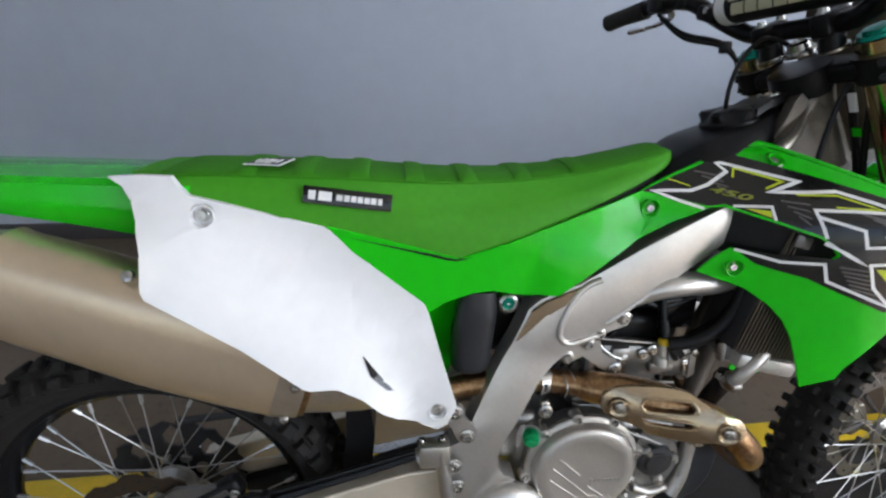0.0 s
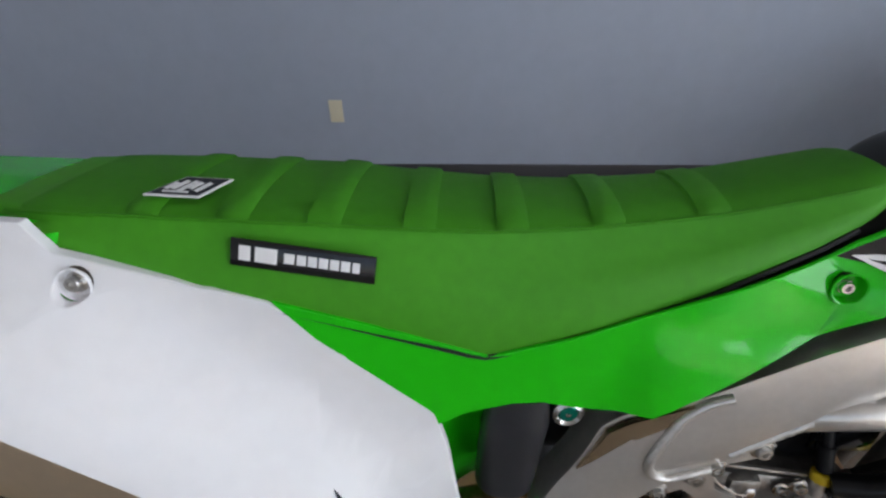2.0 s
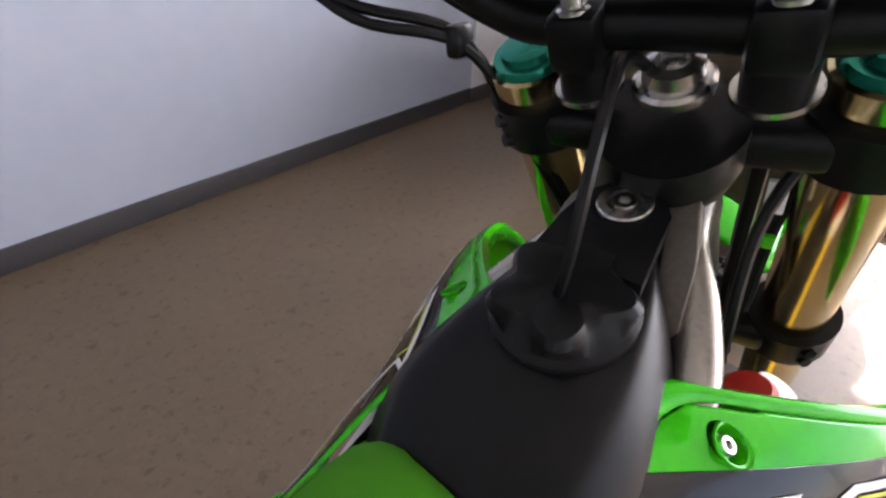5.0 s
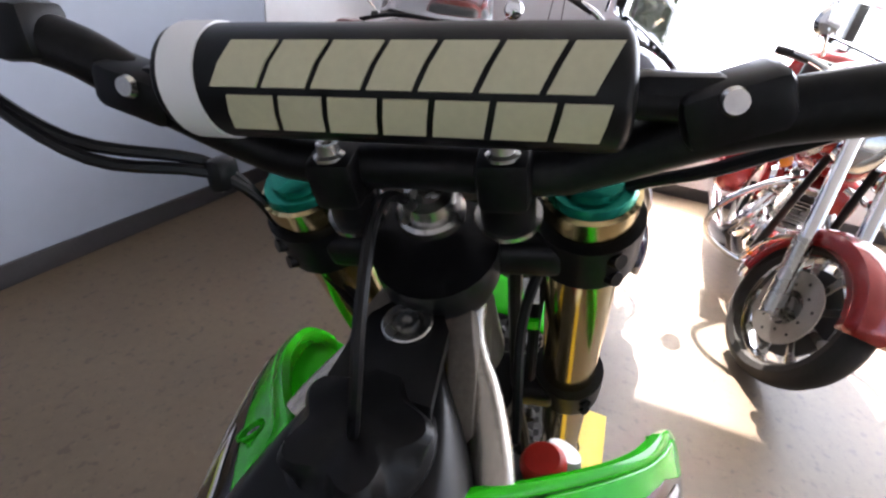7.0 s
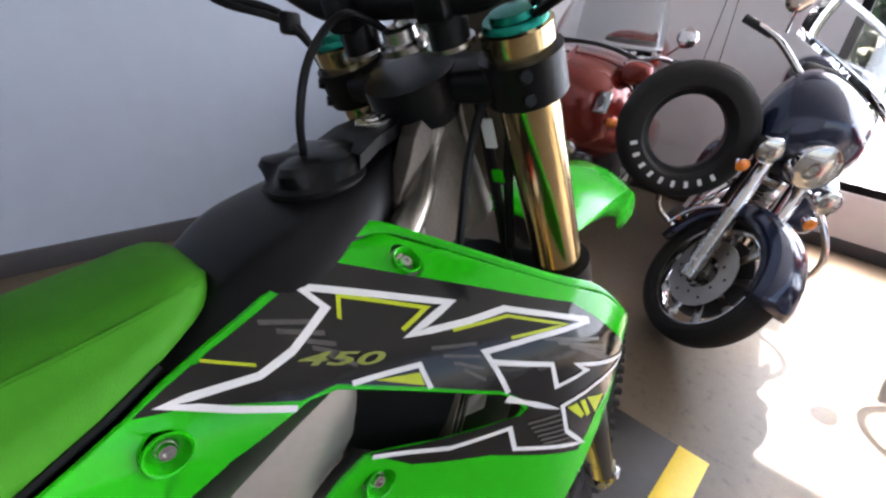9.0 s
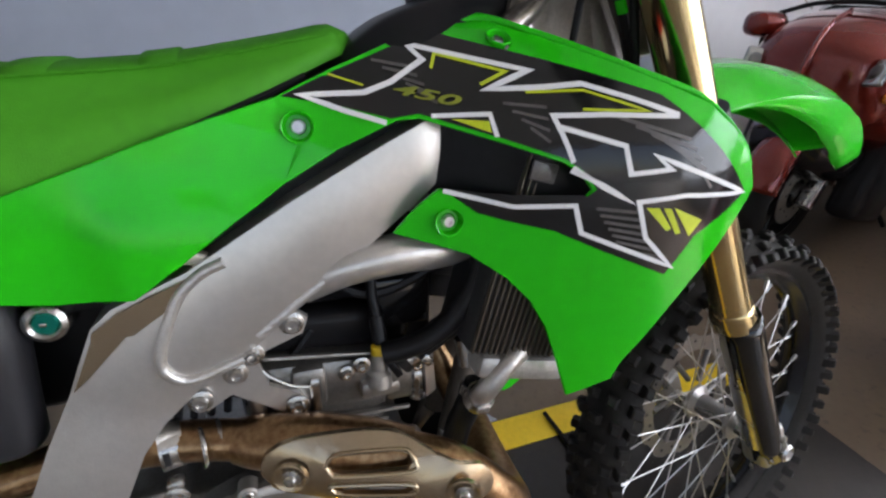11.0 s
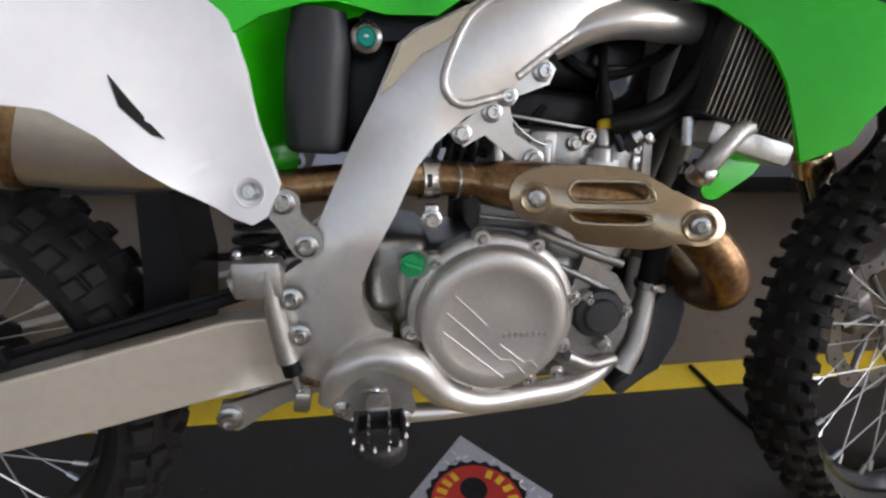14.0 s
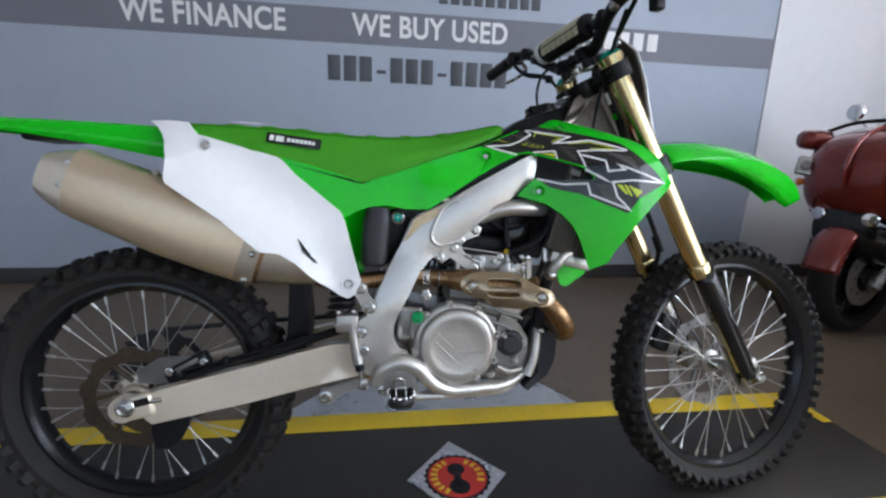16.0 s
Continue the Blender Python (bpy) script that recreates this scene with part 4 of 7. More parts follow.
cover = part("clutch_cover", lathe([(0.101, 0.104), (0.101, 0.112), (0.0985, 0.1145), (0.0925, 0.1155), (0.0915, 0.1135), (0.0900, 0.1135), (0.0892, 0.126), (0.0865, 0.1300), (0.081, 0.1325), (0.066, 0.1336), (0.0645, 0.1330), (0.030, 0.1330), (0.0, 0.1330)], (CC[0], 0, CC[2]), (0, -1, 0), 64), COVER, bike, "round worn clutch cover with cast lines")
for i, (x0, z0, x1, z1) in enumerate([(-0.049, 0.036, -0.012, 0.0), (-0.058, 0.016, 0.007, -0.045), (0.007, -0.045, 0.021, -0.047), (0.021, -0.047, 0.038, -0.066), (-0.062, -0.007, 0.012, -0.070), (0.006, -0.026, 0.035, -0.050), (0.035, -0.050, 0.045, -0.049), (0.045, -0.049, 0.053, -0.058)]):
    part("cast_line", sweep([(CC[0] + x0, -0.1345, CC[2] + z0), (CC[0] + x1, -0.1345, CC[2] + z1)], 0.0013, 6, 1, flat=0.6), ALU, cover)
for i in range(8):
    part("cast_mark", box((CC[0] + 0.010 + i * 0.0072, -0.1340, CC[2] - 0.014), (0.0042, 0.0012, 0.0065), 0.0005, None, 1), CAST, cover)
for deg in (12, 62, 100, 135, 190, 214, 255, 300, 335):
    a = radians(deg)
    part("bolt_boss", lathe([(0.0105, 0), (0.0100, 0.016), (0.0085, 0.0175), (0, 0.0175)], (CC[0] + 0.1005 * math.cos(a), -0.098, CC[2] + 0.0985 * math.sin(a)), (0, -1, 0), 16), COVER, cover)
    bolt((CC[0] + 0.1005 * math.cos(a), -0.1153, CC[2] + 0.0985 * math.sin(a)), (0, -1, 0), 0.0046, cover, washer=1.3)
cap_o = part("oil_cap", join(lathe([(0, 0), (0.0138, 0), (0.0138, 0.012), (0.0125, 0.015), (0, 0.015)], (0.645, -0.112, 0.527), (-0.25, -1, 0.1), 20), box((0.643, -0.129, 0.5285), (0.022, 0.006, 0.006), 0.002, pose(0, 0, 0, 0, 20, 0))), CAPGREEN, bike, "green oil filler cap")
part("filler_neck", sweep([(0.66, -0.085, 0.515), (0.648, -0.110, 0.525)], 0.017, 16, 1), CAST, bike)
part("pump_cover", lathe([(0.033, 0.0), (0.033, 0.008), (0.030, 0.014), (0.022, 0.016), (0.020, 0.020), (0, 0.021)], (0.873, -0.104, 0.458), (0, -1, 0), 32), DARK, bike, "black round water pump cover")
for x, z in ((0.831, 0.474), (0.857, 0.478), (0.907, 0.460), (0.886, 0.414), (0.826, 0.380)):
    part("bolt_boss", lathe([(0.0100, 0), (0.0095, 0.014), (0.008, 0.0155), (0, 0.0155)], (x, -0.102, z), (0, -1, 0), 16), CAST, bike)
    bolt((x, -0.1174, z), (0, -1, 0), 0.0046, bike, washer=1.3)
part("case_rib", sweep([(0.785, -0.108, 0.533), (0.848, -0.110, 0.505), (0.890, -0.108, 0.482)], 0.0045, 10, 5), HEADCAST, bike)
part("case_rib", sweep([(0.789, -0.100, 0.560), (0.850, -0.100, 0.535), (0.905, -0.095, 0.515)], 0.006, 10, 5), HEADCAST, bike)
part("side_plate", box((0.860, -0.080, 0.545), (0.10, 0.030, 0.06), 0.010, pose(0, 0, 0, 0, 24, 0), 3), COVER, bike)
part("case_rib", sweep([(0.840, -0.112, 0.400), (0.870, -0.113, 0.388), (0.905, -0.108, 0.392)], 0.008, 10, 5), CAST, bike)
cyl = part("cylinder", join(box((0.800, 0, 0.585), (0.150, 0.150, 0.10), 0.015, pose(0, 0, 0, 0, 6, 0)), box((0.815, 0, 0.54), (0.17, 0.17, 0.03), 0.008, pose(0, 0, 0, 0, 6, 0))), HEADCAST, bike, "cast aluminium cylinder")
part("cylinder_head", join(box((0.820, -0.005, 0.645), (0.175, 0.165, 0.060), 0.012, pose(0, 0, 0, 0, 4, 0)), box((0.792, -0.080, 0.650), (0.035, 0.03, 0.05), 0.008), box((0.885, -0.082, 0.640), (0.03, 0.03, 0.045), 0.006)), HEADCAST, bike, "cast aluminium cylinder head")
part("gasket_edge", box((0.805, -0.083, 0.682), (0.150, 0.006, 0.004), 0.0015, pose(0, 0, 0, 0, 8, 0)), CAST, bike, "bright edge of the cam cover joint")
part("gasket_edge", box((0.815, -0.088, 0.606), (0.165, 0.006, 0.004), 0.0015, pose(0, 0, 0, 0, 4, 0)), CAST, bike)
for x, z0, z1 in ((0.797, 0.616, 0.655), (0.742, 0.630, 0.668), (0.905, 0.612, 0.640)):
    part("head_stud", join(sweep([(x, -0.090, z0), (x, -0.090, z1)], 0.0075, 12, 1), lathe([(0, 0), (0.0085, 0), (0.0085, 0.006), (0.006, 0.009), (0, 0.009)], (x, -0.090, z1), (0, 0, 1), 6)), STEEL, bike)
for x, z in ((0.830, 0.660), (0.770, 0.600), (0.855, 0.590), (0.905, 0.655)):
    bolt((x, -0.090, z), (0, -1, 0), 0.0055, bike)
for k in range(5):
    part("cylinder_fin", box((0.800, -0.076, 0.552 + k * 0.013), (0.150, 0.010, 0.004), 0.001, pose(0, 0, 0, 0, 6, 0)), HEADCAST, cyl)
part("mount_stay", sheet([(0.912, 0.672), (0.922, 0.670), (0.926, 0.620), (0.915, 0.612)], lambda x, z: 0.095, 0.006, -1, 0.05), ALU, bike)
part("wire_clip", box((0.877, -0.100, 0.664), (0.008, 0.010, 0.026), 0.002, pose(0, 0, 0, 0, -30, 0)), BLACK_METAL, bike)
part("wire_loom", sweep([(0.80, -0.058, 0.775), (0.835, -0.064, 0.745), (0.87, -0.066, 0.735), (0.92, -0.062, 0.75), (0.96, -0.06, 0.78)], 0.006, 8), BLACK, bike)
part("wire_loom", sweep([(0.70, -0.062, 0.66), (0.73, -0.070, 0.645), (0.76, -0.068, 0.655), (0.80, -0.060, 0.70)], 0.005, 8), BLACK, bike)
part("left_engine_case", box((0.84, 0.065, 0.60), (0.26, 0.04, 0.34), 0.02, None, 2), BLACK, bike, "dark far side of the engine")
part("far_radiator_duct", box((0.97, 0.085, 0.75), (0.12, 0.03, 0.20), 0.01, pose(0, 0, 0, 0, 14, 0), 2), BLACK, bike)
part("head_cover", box((0.825, 0, 0.694), (0.165, 0.125, 0.048), 0.014, pose(0, 0, 0, 0, 4, 0), 3), BLACK, bike, "black cam cover")
part("airbox_rear", box((0.83, 0, 0.760), (0.20, 0.11, 0.08), 0.02, None, 3), BLACK, bike)
part("airbox_rear", box((0.58, 0, 0.72), (0.14, 0.09, 0.16), 0.03, None, 3), BLACK, bike)
part("throttle_body", sweep([(0.64, 0, 0.69), (0.70, 0, 0.68), (0.76, 0, 0.67)], 0.035, 16, 3), DARK, bike)
part("cover_plate", box((0.893, -0.064, 0.720), (0.065, 0.006, 0.055), 0.003), BLACK_GLOSS, bike)
# lead and sensor on the head
part("spark_lead", sweep([(0.864, -0.060, 0.775), (0.862, -0.074, 0.74), (0.865, -0.082, 0.71), (0.866, -0.088, 0.686)], 0.0055, 10), BLACK, bike)
part("lead_sleeve", sweep([(0.8645, -0.080, 0.716), (0.866, -0.088, 0.690)], 0.008, 12, 1), BLACK, bike)
part("lead_collar", lathe([(0, 0), (0.010, 0), (0.010, 0.009), (0.008, 0.011), (0, 0.011)], (0.866, -0.090, 0.676), (0, 0.2, 1), 14), YELLOW, bike, "yellow sensor collar")
part("sensor_body", join(lathe([(0, 0), (0.014, 0), (0.013, 0.014), (0.009, 0.018), (0.009, 0.036), (0, 0.036)], (0.863, -0.092, 0.640), (0.05, 0.1, 1), 18), box((0.865, -0.088, 0.636), (0.045, 0.02, 0.02), 0.006)), CAST, bike)
bolt((0.845, -0.092, 0.668), (0, -1, 0), 0.006, bike)
# coolant hose from the head to the radiator
part("coolant_hose", sweep([(0.888, -0.088, 0.660), (0.915, -0.092, 0.683), (0.955, -0.092, 0.710), (0.990, -0.088, 0.738), (1.005, -0.086, 0.785)], 0.0145, 14), RUBBER, bike, "black rubber coolant hose")
part("hose_clamp", lathe([(0.0135, -0.005), (0.0155, -0.005), (0.0155, 0.005), (0.0135, 0.005), (0.0135, -0.005)], (0.900, -0.090, 0.670), (0.8, -0.1, 0.6), 20), STEEL, bike)
part("clamp_screw", box((0.912, -0.104, 0.668), (0.010, 0.008, 0.014), 0.002, pose(0, 0, 0, 0, -40, 0)), STEEL, bike)
# engine mount plate and its bolts
part("mount_plate", sheet([(0.680, 0.672), (0.700, 0.655), (0.722, 0.668), (0.772, 0.632), (0.790, 0.640), (0.782, 0.655), (0.755, 0.672), (0.748, 0.700), (0.738, 0.708), (0.715, 0.694)], lambda x, z: 0.101, 0.006, -1, 0.05), ALU, bike, "aluminium engine mount plate")
part("mount_plate", sheet([(0.730, 0.700), (0.748, 0.706), (0.790, 0.722), (0.796, 0.738), (0.782, 0.750), (0.765, 0.742), (0.757, 0.726), (0.728, 0.712)], lambda x, z: 0.102, 0.006, -1, 0.05), ALU, bike)
for x, z in ((0.696, 0.669), (0.7285, 0.692), (0.744, 0.709), (0.7815, 0.735), (0.7785, 0.643)):
    bolt((x, -0.103, z), (0, -1, 0), 0.0072, bike)
part("bleed_wire", sweep([(0.745, -0.098, 0.694), (0.756, -0.10, 0.68), (0.775, -0.10, 0.665), (0.792, -0.098, 0.658)], 0.0016, 6), STEEL, bike)
for k in range(4):
    part("cable", sweep([(0.672 + k * 0.013, -0.070, 0.68), (0.674 + k * 0.014, -0.085, 0.66), (0.668 + k * 0.015, -0.078, 0.635)], 0.004, 6), BLACK, bike)

# --- exhaust ---
part("header_pipe", sweep([(0.965, 0.03, 0.590), (0.992, 0.0, 0.530), (1.000, -0.070, 0.494), (0.996, -0.135, 0.494), (0.984, -0.174, 0.517), (0.958, -0.187, 0.553), (0.918, -0.173, 0.588), (0.86, -0.150, 0.604), (0.80, -0.130, 0.612)], [0.022, 0.023, 0.0245, 0.025, 0.0245, 0.023, 0.0215, 0.0215, 0.0215], 24, 6), HEADER, bike, "heat-stained bronze exhaust header")
part("header_chamber", sweep([(0.88, -0.155, 0.600), (0.84, -0.142, 0.606), (0.79, -0.126, 0.613), (0.74, -0.110, 0.616), (0.72, -0.104, 0.617)], [0.024, 0.029, 0.029, 0.026, 0.021], 20, 5), HEADER, bike)
part("mid_pipe", sweep([(0.735, -0.108, 0.617), (0.68, -0.094, 0.620), (0.62, -0.084, 0.618), (0.55, -0.080, 0.612), (0.49, -0.090, 0.607), (0.44, -0.105, 0.614), (0.40, -0.114, 0.630)], 0.0195, 20, 5), HEADER, bike, "bronze mid pipe")
for x in (0.705, 0.690):
    part("pipe_ridge", lathe([(0.0200, -0.002), (0.0212, 0), (0.0200, 0.002)], (x, -0.100 + (0.705 - x) * -0.25, 0.6185), (1, 0.25, -0.05), 24), STEEL, bike)
clamp = part("pipe_clamp", join(lathe([(0.0205, -0.010), (0.0235, -0.010), (0.0235, 0.010), (0.0205, 0.010), (0.0205, -0.010)], (0.662, -0.090, 0.619), (1, 0.2, 0), 28), box((0.664, -0.110, 0.584), (0.016, 0.014, 0.020), 0.003)), STEEL, bike, "steel exhaust clamp")
bolt((0.664, -0.117, 0.578), (0, -1, 0), 0.0075, clamp)
part("clamp_slot", box((0.662, -0.1135, 0.620), (0.006, 0.002, 0.014), 0.001), DARK, clamp)


def y_guard(x, z):
    return ramp(x, [(0.735, 0.140), (0.80, 0.166), (0.91, 0.206), (0.95, 0.202)]) + 0.004 - 90 * (z - 0.608 + (x - 0.74) * 0.16) ** 2 * 0.10


GUARD_OUT = [(0.741, 0.606), (0.743, 0.622), (0.755, 0.633), (0.778, 0.640), (0.825, 0.643), (0.863, 0.640), (0.889, 0.627), (0.915, 0.614), (0.938, 0.606), (0.947, 0.592), (0.942, 0.578), (0.923, 0.570), (0.899, 0.572), (0.875, 0.563), (0.818, 0.563), (0.806, 0.572), (0.788, 0.580), (0.764, 0.584), (0.747, 0.592)]
SLOTS = [[(0.798, 0.618), (0.803, 0.6245), (0.812, 0.627), (0.860, 0.628), (0.869, 0.625), (0.872, 0.619), (0.867, 0.613), (0.811, 0.610), (0.802, 0.612)], [(0.800, 0.595), (0.806, 0.5985), (0.862, 0.600), (0.871, 0.595), (0.863, 0.590), (0.812, 0.588)]]
guard = bevelled(part("heat_guard", sheet(GUARD_OUT, y_guard, 0.006, -1, 0.025, 4, SLOTS), GUARD, bike, "bronze pressed heat guard with two slots"), 0.002)
for pts in SLOTS:
    cx, cz = sum(p[0] for p in pts) / len(pts), sum(p[1] for p in pts) / len(pts)
    rim_pts = [(cx + (x - cx) * 1.06, cz + (z - cz) * 1.16) for x, z in pts]
    path = [(x, -y_guard(x, z) - 0.0005, z) for x, z in rim_pts + rim_pts[:1]]
    part("slot_lip", sweep(path, 0.0022, 8, 3), GUARD, guard)
for bx, bz in ((0.766, 0.609), (0.914, 0.592)):
    part("washer", lathe([(0, 0), (0.0165, 0), (0.016, 0.0035), (0.0145, 0.0040), (0.0115, 0.0018), (0, 0.0018)], (bx, -y_guard(bx, bz) - 0.001, bz), (-0.35, -1, 0), 24), GUARD, guard)
    bolt((bx, -y_guard(bx, bz) - 0.0035, bz), (-0.35, -1, 0), 0.0052, guard, washer=1.7)


def muffler():
    """A tapered oval can that rises to the rear, its end caps and its cone."""
    def oval(rows, power=0.72):
        """Rings of (x, y, z, half height, half width) square to the can's rising axis."""
        ax = Vector((0.94, 0, -0.342))
        up = Vector((0.342, 0, 0.94))
        bm = bmesh.new()
        rings = []
        for x, y, z, hh, hw in rows:
            ring = []
            for j in range(40):
                a = 2 * math.pi * j / 40
                ca, sa = math.cos(a), math.sin(a)
                ca, sa = math.copysign(abs(ca) ** power, ca), math.copysign(abs(sa) ** power, sa)
                ring.append(bm.verts.new(Vector((x, y, z)) + up * (hh * sa) + Vector((0, 1, 0)) * (hw * ca)))
            rings.append(ring)
        for p, q in zip(rings, rings[1:]):
            for j in range(40):
                bm.faces.new((p[j], p[(j + 1) % 40], q[(j + 1) % 40], q[j]))
        bm.faces.new(rings[0]), bm.faces.new(rings[-1])
        return bm
    can = part("muffler", oval([(-0.074, -0.117, 0.832, 0.0700, 0.047), (-0.06, -0.117, 0.822, 0.0725, 0.049), (0.0, -0.119, 0.799, 0.0765, 0.051), (0.10, -0.121, 0.758, 0.0815, 0.054), (0.20, -0.122, 0.720, 0.0825, 0.0545), (0.272, -0.122, 0.693, 0.0800, 0.053)]), TITAN, bike, "satin titanium-coloured oval muffler")
    bevelled(part("end_cap", oval([(-0.118, -0.112, 0.8400, 0.026, 0.018), (-0.136, -0.113, 0.8465, 0.030, 0.022), (-0.140, -0.113, 0.8480, 0.036, 0.027), (-0.138, -0.113, 0.8475, 0.043, 0.031), (-0.128, -0.114, 0.8440, 0.049, 0.034), (-0.102, -0.116, 0.8370, 0.0615, 0.0415), (-0.072, -0.117, 0.8270, 0.0712, 0.0475)]), CAPMETAL, can, "pale tapered muffler end cap"), 0.003)
    part("front_band", oval([(0.266, -0.122, 0.695, 0.0815, 0.054), (0.302, -0.121, 0.683, 0.0760, 0.050)]), MUFBAND, can, "grey muffler band with rivets")
    part("heat_ring", oval([(0.300, -0.121, 0.6836, 0.0752, 0.0495), (0.310, -0.120, 0.680, 0.0718, 0.0475)]), HEADER, can, "heat-tinted weld ring")
    part("front_cone", oval([(0.308, -0.120, 0.681, 0.0700, 0.047), (0.345, -0.118, 0.666, 0.0580, 0.044), (0.385, -0.115, 0.648, 0.0420, 0.036), (0.425, -0.111, 0.631, 0.024, 0.022)], 0.85), MUFBAND, can)
    for q in ((-0.068, -0.158, 0.868), (-0.086, -0.160, 0.822), (0.287, -0.174, 0.683), (0.266, -0.166, 0.628)):
        part("rivet", lathe([(0, 0), (0.007, 0), (0.0045, 0.004), (0, 0.005)], q, (0, -1, 0), 12), STEEL, can)
    part("strap_bolt", lathe([(0, 0), (0.008, 0), (0.007, 0.006), (0, 0.008)], (0.099, -0.160, 0.848), (0, -1, 0.5), 12), STEEL, can)

muffler()
bracket = part("pipe_bracket", sheet([(0.500, 0.606), (0.515, 0.615), (0.528, 0.606), (0.530, 0.588), (0.548, 0.566), (0.545, 0.546), (0.530, 0.540), (0.518, 0.550), (0.508, 0.572), (0.496, 0.590)], lambda x, z: 0.136, 0.007, -1, 0.04, 3), CAST, bike, "small cast exhaust bracket")
for bx, bz in ((0.513, 0.601), (0.533, 0.556)):
    bolt((bx, -0.137, bz), (0, -1, 0), 0.0078, bracket)

# --- rear brake pump and pedal ---
mc = part("brake_pump", join(box((0.482, -0.128, 0.520), (0.050, 0.030, 0.042), 0.006), sweep([(0.492, -0.134, 0.535), (0.496, -0.134, 0.49), (0.503, -0.134, 0.445), (0.507, -0.134, 0.425)], [0.009, 0.011, 0.012, 0.013], 16, 3), sweep([(0.455, -0.128, 0.513), (0.470, -0.128, 0.517)], 0.013, 14, 1)), CAST, bike, "cast rear brake pump with its reservoir")
for p in ((0.462, -0.128, 0.542), (0.495, -0.132, 0.545)):
    bolt(p, (0, 0, 1), 0.005, mc)
for p in ((0.514, -0.135, 0.497), (0.520, -0.135, 0.455)):
    bolt(p, (0, -1, 0), 0.008, mc)
part("pump_boot", sweep([(0.506, -0.134, 0.428), (0.511, -0.134, 0.408)], 0.0105, 14, 1), BLACK, mc)
part("clevis", box((0.519, -0.134, 0.374), (0.018, 0.018, 0.026), 0.004, pose(0, 0, 0, 0, 10, 0)), STEEL, mc)
part("push_rod", sweep([(0.510, -0.134, 0.410), (0.517, -0.134, 0.375)], 0.004, 10, 1), STEEL, mc)
pedal = part("brake_pedal", sheet([(0.418, 0.350), (0.436, 0.352), (0.50, 0.372), (0.55, 0.382), (0.556, 0.366), (0.52, 0.356), (0.480, 0.340), (0.452, 0.322), (0.434, 0.312), (0.418, 0.318), (0.411, 0.334)], lambda x, z: 0.098, 0.010, -1, 0.04, 3), CAST, bike, "cast linkage arm below the swingarm")
bolt((0.427, -0.099, 0.330), (0, -1, 0), 0.010, pedal)
part("link_disc", lathe([(0, 0), (0.028, 0), (0.028, 0.012), (0, 0.012)], (0.535, -0.105, 0.405), (0, -1, 0), 24), GUARD, bike)

# --- radiators ---
for s in (-1, 1):
    core = part("radiator", box((1.022, s * 0.104, 0.799), (0.108, 0.085, 0.240), 0.004, pose(0, 0, 0, 0, 14, 0)), DARK, bike, "finned radiator behind the shroud")
    rm = Matrix.Translation((1.022, s * 0.104, 0.799)) @ pose(0, 0, 0, 0, 14, 0)
    for i in range(17):
        part("fin", moved(box((-0.0520 + i * 0.0065, s * 0.0445, 0.0), (0.0016, 0.006, 0.235), 0.0004, None, 1), rm), FIN, core)
    part("lower_tank", box((1.003, s * 0.116, 0.666), (0.106, 0.074, 0.026), 0.007, pose(0, 0, 0, 0, 14, 0)), RADTANK, core, "cast lower radiator tank")
    part("radiator_pipe", sweep([(1.004, s * 0.138, 0.682), (0.986, s * 0.148, 0.679), (0.969, s * 0.151, 0.662), (0.958, s * 0.147, 0.643), (0.956, s * 0.134, 0.627)], [0.012, 0.0115, 0.0115, 0.0115, 0.012], 16, 5), CAST, core, "pale cast pipe elbow")
part("coolant_hose", sweep([(0.972, -0.106, 0.800), (0.966, -0.110, 0.765), (0.955, -0.110, 0.738), (0.932, -0.110, 0.711), (0.902, -0.108, 0.692), (0.868, -0.098, 0.681)], 0.012, 14, 6), BLACK, bike, "black coolant hose in front of the cylinder head")
part("elbow_clamp", join(lathe([(0.0135, -0.006), (0.0158, -0.006), (0.0158, 0.006), (0.0135, 0.006), (0.0135, -0.006)], (0.9570, -0.141, 0.635), (0.2, -0.5, 0.85), 20), box((0.955, -0.157, 0.634), (0.014, 0.006, 0.010), 0.002)), STEEL, bike, "steel hose clamp")
part("water_hose", sweep([(0.962, -0.126, 0.640), (0.955, -0.120, 0.610), (0.950, -0.106, 0.57), (0.948, -0.097, 0.53), (0.946, -0.095, 0.485)], 0.015, 14), BLACK, bike, "black water hose")
for q, ax in (((0.961, -0.124, 0.630), (0.3, 0.2, 0.9)), ((0.946, -0.095, 0.488), (0.05, 0, 1))):
    part("hose_clamp", join(lathe([(0.0155, -0.005), (0.0178, -0.005), (0.0178, 0.005), (0.0155, 0.005), (0.0155, -0.005)], q, ax, 20), box((q[0] + 0.002, q[1] - 0.018, q[2]), (0.018, 0.006, 0.010), 0.002)), STEEL, bike)
part("water_pipe", sweep([(0.945, -0.095, 0.490), (0.942, -0.097, 0.455), (0.934, -0.102, 0.41), (0.918, -0.104, 0.375)], [0.0120, 0.0125, 0.0135, 0.016], 14), CAST, bike, "cast water pipe beside the engine")
part("coil_tube", sweep([(0.950, -0.112, 0.692), (0.953, -0.116, 0.662)], 0.010, 12, 1), STEEL, bike)
bevelled(part("engine_guard", sheet([(0.946, 0.446), (0.958, 0.470), (0.968, 0.487), (0.984, 0.489), (0.994, 0.457), (0.990, 0.410), (0.974, 0.368), (0.927, 0.329), (0.914, 0.337), (0.950, 0.378)], lambda x, z: 0.100 + 0.25 * max(0.0, x - 0.96), 0.19, -1, 0.02), FLAP, bike, "black plastic engine guard"), 0.004)

